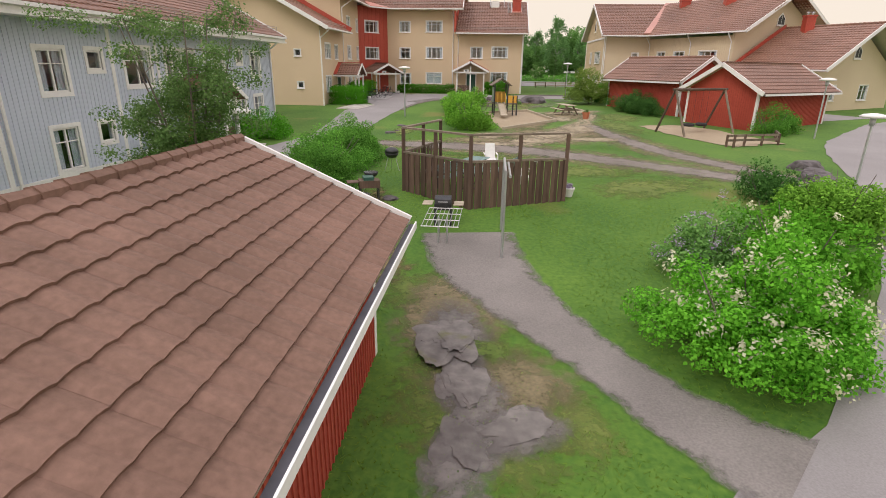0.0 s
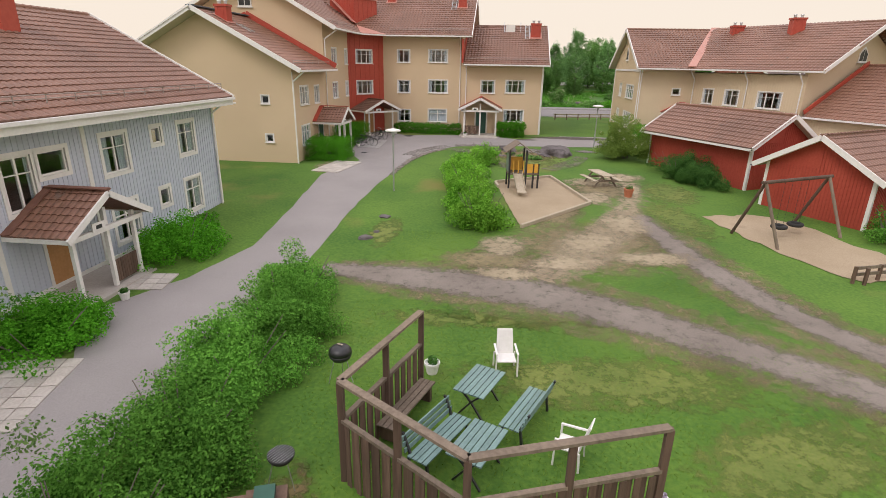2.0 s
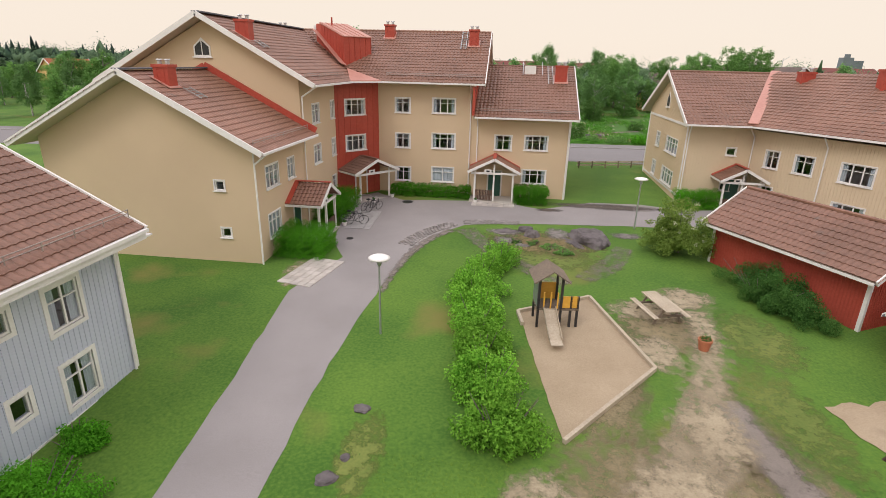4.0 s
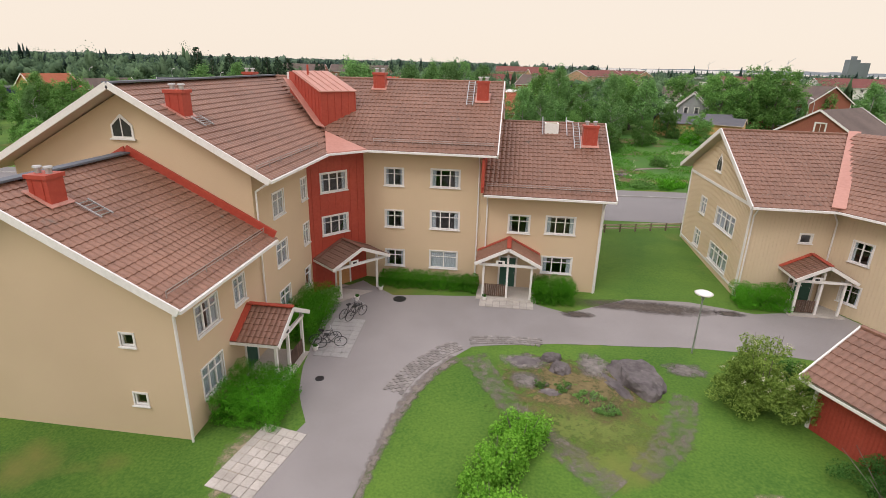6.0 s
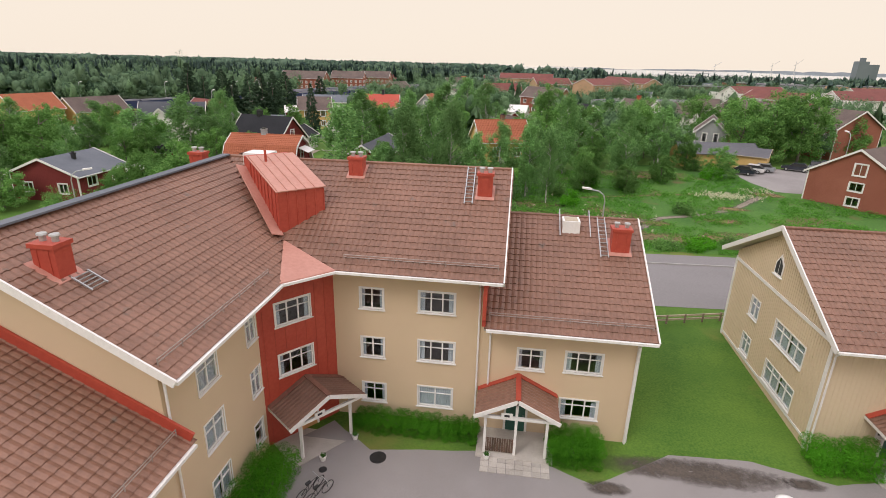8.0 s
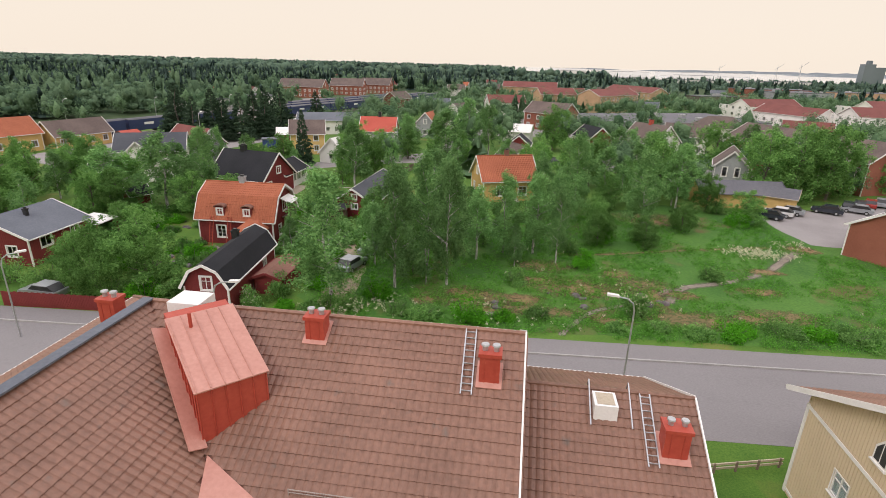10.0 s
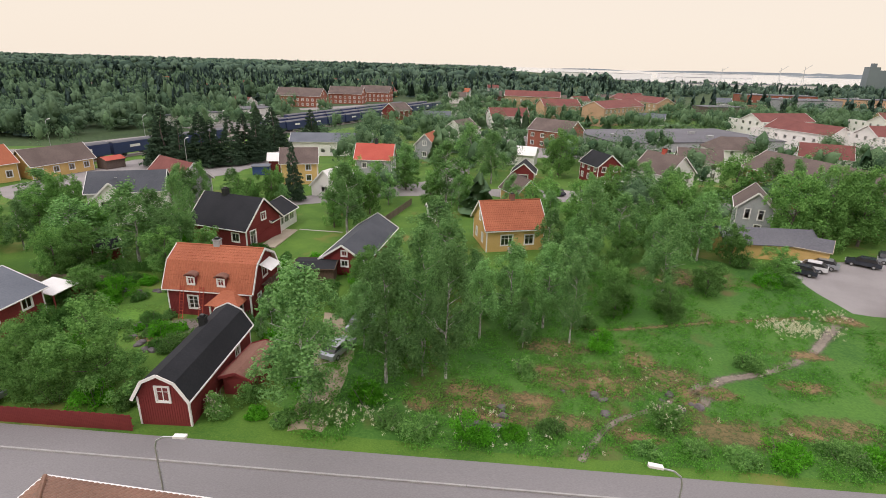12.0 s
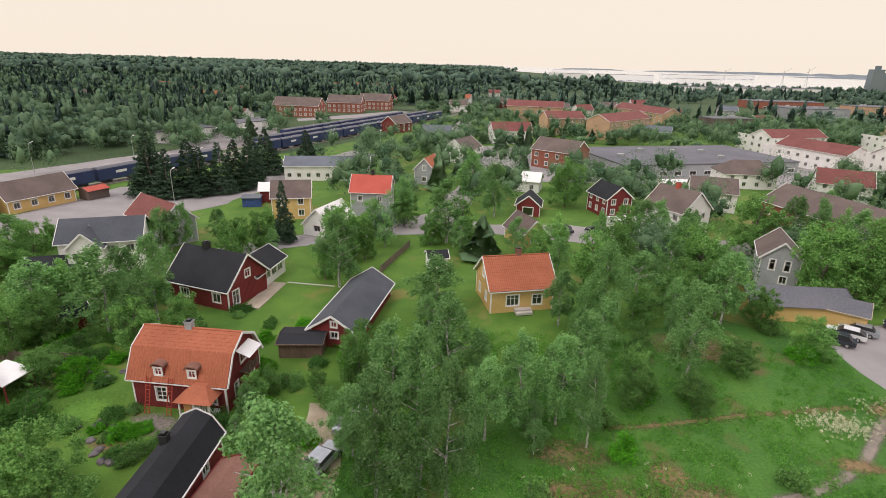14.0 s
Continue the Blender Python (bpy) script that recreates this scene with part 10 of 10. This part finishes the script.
for k, (x, y, a, b, h, t) in enumerate([(-0.75, 10.1, 0.75, 1.35, 0.09, 6), (-0.4, 8.5, 0.55, 1.0, 0.07, 12), (-0.95, 9.7, 0.4, 0.45, 0.13, 0), (0.55, 7.3, 0.95, 0.5, 0.06, 28), (-0.3, 7.0, 0.5, 0.9, 0.06, 0)]):
    boulder("rock_outcrop", x, y, a, b, h, t, "flat grey bedrock showing through the grass", k, 0.7, group="bedrock by the shed")
for k, (x, y, a, b, t) in enumerate([(-0.8, 10.6, 1.5, 2.0, 8), (0.3, 8.2, 1.7, 1.5, 20)]):
    patch("dry_grass", x, y, a, b, "worn_straw", 0.0135 + 0.0008 * k, "yellow dry grass round the bedrock", "dry grass", t, seed=250 + k)
for k, (x, y, a, b, t) in enumerate([(-0.6, 9.8, 0.95, 1.75, 6), (-0.1, 7.9, 0.8, 1.5, 15), (0.55, 7.1, 1.0, 0.75, 25), (-0.3, 6.2, 0.7, 1.1, 0)]):
    patch("bare_rock", x, y, a, b, "worn_rock", 0.018 + 0.002 * k, "thin bedrock and moss in the lawn", "rock", t, seed=200 + k)
boulder("boulder", 3.9, 54.6, 1.25, 1.7, 0.95, 28, "large smooth dark grey boulder on the green", 11, 0.8, group="boulders on the green")
boulder("boulder", 0.15, 54.7, 0.55, 0.5, 0.6, 0, "rounded dark grey boulder on the green", 12, 0.6, group="boulders on the green")
boulder("boulder", -0.25, 55.7, 0.6, 0.35, 0.5, 20, "small dark boulder on the green", 13, 0.6, group="boulders on the green")
boulder("rock_outcrop", 2.75, 53.7, 0.35, 1.2, 0.16, 30, "low grey rock in worn grass", 16, 0.8)
boulder("rock_outcrop", -1.6, 55.3, 0.9, 0.55, 0.14, 0, "low purple-grey rock in worn grass", 17, 0.8)
boulder("rock_outcrop", -0.5, 52.8, 0.6, 0.3, 0.12, 0, "low purple-grey rock in worn grass", 18, 0.8)
for k, (x, y, a, b, t) in enumerate([(-1.6, 55.2, 1.4, 0.9, 0), (1.8, 55.4, 1.1, 1.3, 0), (-1.6, 53.6, 0.9, 0.9, 20), (6.4, 55.7, 1.3, 0.8, 0)]):
    patch("bare_rock", x, y, a, b, "worn_rock", 0.03 + 0.002 * k, "low bedrock in worn grass", "rock", t, seed=210 + k)
trail("worn_path", [(-4.8, 56.0, 1.5), (-3.8, 54.6, 1.0), (-3.0, 52.6, 0.9), (-1.6, 50.4, 0.9), (-0.2, 49.0, 1.0), (1.0, 47.8, 1.2), (2.4, 46.6, 1.0)], "worn_gravel", 0.04, "trodden brown track over the green", edge=0.5, core=0.42)
trail("worn_path", [(6.0, 54.4, 0.8), (5.6, 52.6, 1.1), (4.6, 50.4, 1.2), (3.2, 48.6, 1.0), (2.2, 47.4, 0.8)], "worn_gravel", 0.037, "trodden brown track over the green", edge=0.5, core=0.35)
trail("worn_edge", [(-7.65, 44.0, 0.25), (-7.45, 48.7, 0.4), (-7.05, 50.6, 0.55), (-6.7, 52.4, 0.5), (-5.6, 54.4, 0.6), (-4.6, 55.6, 0.6)], "worn_gravel", 0.036, "bare brown earth along the edge of the lane", "bare earth", edge=0.25, core=0.9)
for x, y, r in ((-9.4, 61.1, 0.42), (-11.4, 52.1, 0.22), (-11.8, 59.9, 0.2)):
    bm = bmesh.new()
    lathe(bm, [(r, -0.02), (r, 0.03), (r * 0.92, 0.034), (r * 0.9, 0.03), (r * 0.2, 0.03)], 18)
    lid = part("manhole_cover", bm, "dark_metal")
    lid.matrix_basis = pose(x, y, G0(y))
    tagged(lid, "round dark iron manhole cover in the asphalt", "manhole cover", "manhole covers")
for k, (x, y, s) in enumerate([(13.9, 24.9, 0.55), (13.6, 23.7, 0.42), (13.1, 22.6, 0.6), (12.7, 21.5, 0.4)]):
    boulder("boulder", x, y, s * 1.2, s, s, k * 50, "grey boulder lining the drive", 20 + k, group="boulders along the drive")
for k, (x, y, s) in enumerate([(-6.1, 35.9, 0.3), (-6.3, 32.7, 0.35), (-6.0, 33.6, 0.2), (-3.2, 16.4, 0.3), (-3.5, 18.0, 0.3)]):
    boulder("stone", x, y, s, s * 0.8, s * 0.4, k * 40, "small grey stone in the grass", 30 + k, group="small stones")
for k, (x, y, a, b, mat) in enumerate([(-3.9, 14.4, 1.9, 3.4, "worn_straw"), (-3.2, 12.4, 1.3, 2.2, "worn_heath"), (-4.1, 16.8, 0.9, 2.4, "worn_heath")]):
    patch("bare_patch", x, y, a, b, mat, 0.021 + 0.002 * k, "thin dirty soil round the barbecues", seed=230 + k)
for k, (x, y, a, b, t) in enumerate([(-4.3, 15.0, 0.8, 1.3, 20), (-3.1, 15.1, 0.5, 0.8, -10)]):
    patch("bare_rock", x, y, a, b, "worn_rock", 0.028 + 0.002 * k, "flat rock under the barbecues", "rock", t, seed=240 + k)
for k, (x, y, a, b) in enumerate([(0.8, 53.6, 4.6, 3.0)]):
    patch("bare_patch", x, y, a, b, "worn_heath", 0.02 + 0.002 * k, "worn gravelly ground round the boulders", seed=60 + k)
for k, (x, y, a, b) in enumerate([(5.8, 62.6, 5.5, 1.05), (1.6, 60.9, 1.4, 0.5), (11.0, 62.6, 1.2, 0.5)]):
    patch("damp_patch", x, y, a, b, "worn_soil", 0.026 + 0.001 * k, "dark damp sandy patch at the lawn edge", seed=70 + k)


for k, (x, y, a, b) in enumerate([(1.0, 51.0, 4.5, 2.6)]):
    patch("dry_grass", x, y, a, b, "worn_dry", 0.015 + 0.001 * k, "yellowed dry grass round the boulders", "dry grass", seed=90 + k)
for k, (x, y, w, h) in enumerate([(1.2, 52.6, 1.6, 0.35), (0.2, 53.2, 1.2, 0.3), (2.0, 51.8, 1.4, 0.4), (-0.8, 53.2, 1.0, 0.3)]):
    bush("wild_herbs", x, y, w, w * 0.8, h, "leaf", "low wild herbs between the stones", 0.08, 700, 140 + k, 0, "herbs on the green")
bush("willow_shrub", -1.9, 49.0, 2.4, 2.2, 2.3, "leaf_lime", "bright green upright shrub on the green", 0.11, 5500, 37, 0, "shrubs along the sandpit")


# ---- bicycles ----
def bicycle(x, y, turn, lean):
    e = thing("bicycle", pose(x, y, G0(y) + 0.03, lean, 0, turn), "dark bicycle leaning on its stand", "bicycle", "bicycles by the hedge")
    for u in (-0.52, 0.52):
        bm = bmesh.new()
        n1, n2 = 22, 5
        rings = [[bm.verts.new((u + (0.33 + 0.02 * math.cos(j * math.tau / n2)) * math.cos(i * math.tau / n1), 0.02 * math.sin(j * math.tau / n2), 0.34 + (0.33 + 0.02 * math.cos(j * math.tau / n2)) * math.sin(i * math.tau / n1))) for j in range(n2)] for i in range(n1)]
        for i in range(n1):
            for j in range(n2):
                bm.faces.new((rings[i][j], rings[(i + 1) % n1][j], rings[(i + 1) % n1][(j + 1) % n2], rings[i][(j + 1) % n2]))
        w = part("wheel", bm, "rubber", e)
        bm = bmesh.new()
        for k in range(8):
            a = k * math.pi / 8
            rod(bm, (u - 0.32 * math.cos(a), 0, 0.34 - 0.32 * math.sin(a)), (u + 0.32 * math.cos(a), 0, 0.34 + 0.32 * math.sin(a)), 0.003, n=4)
        part("spoke_web", bm, "steel", w)
    bm = bmesh.new()
    for p, q in (((-0.52, 0.34), (-0.05, 0.3)), ((-0.05, 0.3), (-0.18, 0.85)), ((-0.18, 0.8), (0.36, 0.82)), ((-0.05, 0.3), (0.36, 0.78)), ((0.52, 0.34), (0.33, 0.95)), ((-0.52, 0.34), (-0.17, 0.75))):
        rod(bm, (p[0], 0, p[1]), (q[0], 0, q[1]), 0.018, n=6)
    part("frame_tube", bm, "dark_metal", e)
    part("saddle", boxes((-0.32, -0.06, -0.07, 0.07, 0.86, 0.92)), "rubber", e)
    bm = bmesh.new()
    rod(bm, (0.3, -0.28, 1.0), (0.3, 0.28, 1.0), 0.014, n=6)
    part("handlebar", bm, "steel", e)


bicycle(-11.8, 54.9, 20, 12)
bicycle(-12.2, 55.2, 28, 8)
bicycle(-11.4, 58.2, 60, 10)
bicycle(-11.9, 58.4, 64, 14)


# ---- paving: flags, setts ----
def paving(name, label, cx, cy, turn, nx, ny, sx, sy, material="slab", dz=0.02):
    e = thing(name, pose(cx, cy, G0(cy) + dz, math.degrees(math.atan2(G0(cy + 1) - G0(cy - 1), 2)), 0, turn), label, "paving", kind="structure")
    bm = bmesh.new()
    box(bm, 0.012, sx - 0.012, 0.012, sy - 0.012, -0.04, 0.03)
    one = part("flagstone", bm, material, e)
    rnd = random.Random(nx * 7 + ny)
    for i in range(nx):
        for j in range(ny):
            m = pose((i - nx / 2) * sx, (j - ny / 2) * sy, rnd.uniform(-0.006, 0.006), 0, 0, rnd.uniform(-0.6, 0.6))
            if i or j:
                again(one, m, e)
            else:
                one.matrix_basis = m


paving("paved_area", "pale worn concrete flags with grassy joints", -12.0, 20.5, 12, 5, 7, 0.42, 0.42)
paving("paved_area", "pale concrete flags on the lawn edge", -11.9, 46.7, -12, 5, 8, 0.4, 0.45)
paving("paved_area", "grey concrete flags of the bicycle stand", -11.6, 56.0, 2, 4, 9, 0.45, 0.45, "kerb")
paving("paved_area", "concrete flags in front of the porch", -2.7, 61.5, 0, 8, 3, 0.42, 0.35)
paving("paved_area", "flags beside the porch of the blue house", -12.6, 27.0, 8, 3, 3, 0.45, 0.45)


def setts(name, pts, wide):
    e = thing(name, pose(pts[0][0], pts[0][1], G0(pts[0][1])), "curved strip of grey granite setts", "paving", kind="structure")
    one = part("sett", boxes((-0.11, 0.11, -0.09, 0.09, -0.05, 0.06)), "sett", e)
    first = True
    for (xa, ya), (xb, yb) in zip(pts, pts[1:]):
        d = Vector((xb - xa, yb - ya))
        n = int(d.length / 0.245)
        for k in range(n):
            for j in range(wide):
                p = Vector((xa, ya)) + d * (k + 0.5 * (j % 2)) / n + Vector((-d.y, d.x)).normalized() * 0.205 * j
                m = pose(p.x - pts[0][0], p.y - pts[0][1], G0(p.y) - G0(pts[0][1]), 0, 0, math.degrees(math.atan2(d.y, d.x)))
                if first:
                    one.matrix_basis, first = m, False
                else:
                    again(one, m, e)


setts("sett_strip", [(-7.3, 51.6), (-6.9, 53.0), (-6.3, 54.2), (-5.6, 55.2), (-4.8, 56.0)], 5)
setts("sett_strip", [(-4.4, 56.5), (-3.2, 56.8), (-2.0, 56.9), (-0.6, 56.9)], 4)


# ---- grass blades near the way, where single tufts can be told ----
def tufts():
    rng = np.random.RandomState(31)
    n = 42000
    x, y = rng.uniform(-5, 9, n), rng.uniform(4, 34, n)
    tall = np.array([noise.noise((a * 0.5, b * 0.5, 7)) for a, b in zip(x[:n], y[:n])])
    z = np.interp(y, LAND_Y, LAND_Z)
    h = 0.022 + 0.025 * rng.rand(n) + 0.03 * np.clip(tall, 0, 1)
    a = rng.uniform(0, math.tau, n)
    w = 0.012
    dx, dy = np.cos(a) * w, np.sin(a) * w
    lx, ly = rng.normal(size=n) * 0.05, rng.normal(size=n) * 0.05
    V = np.stack([np.stack([x - dx, y - dy, z], 1), np.stack([x + dx, y + dy, z], 1), np.stack([x + lx, y + ly, z + h], 1)], 1).reshape(-1, 3)
    off = ((x < -2.3) & (y < 9.6)) | ((y < 16) & (x > -2.6 - 0.0 * y) & (np.abs(x - np.interp(y, [6, 7.4, 9, 11.2, 12.6, 13.9, 16], [5, 3, 2, 0.9, 0.5, -0.6, -0.6])) < np.interp(y, [6, 12, 13, 15], [1.4, 1.2, 2.2, 2.0]))) | ((np.abs(y - 28.6 + 0.35 * np.clip(x - 1, 0, 9)) < 1.6))
    off |= x > np.interp(y, [4, 5.9, 7.2, 9.27, 11.32, 14.39, 16.9, 21.5], [3.2, 3.3, 4.84, 6.8, 8.36, 10.43, 12.0, 14.0]) - 0.1
    off |= np.abs(x - np.interp(y, [20.8, 24, 27.7, 31.5, 35], [13.6, 11.4, 9, 7.7, 7])) < 0.9
    off |= (y < 16.4) & (y > 11.5) & (np.abs(x + 0.5) < 1.8)
    off |= (np.hypot((x - 3.4) / 4.2, (y - 33) / 4) < 1) & (rng.rand(n) < 0.75)
    keep = ~off
    V = V.reshape(-1, 3, 3)[keep].reshape(-1, 3)
    F = np.arange(len(V)).reshape(-1, 3)
    o = part("grass_blades", (V.tolist(), F.tolist()), "leaf_blade")
    tagged(o, "short uneven lawn grass blades", "grass", kind="stuff")


tufts()
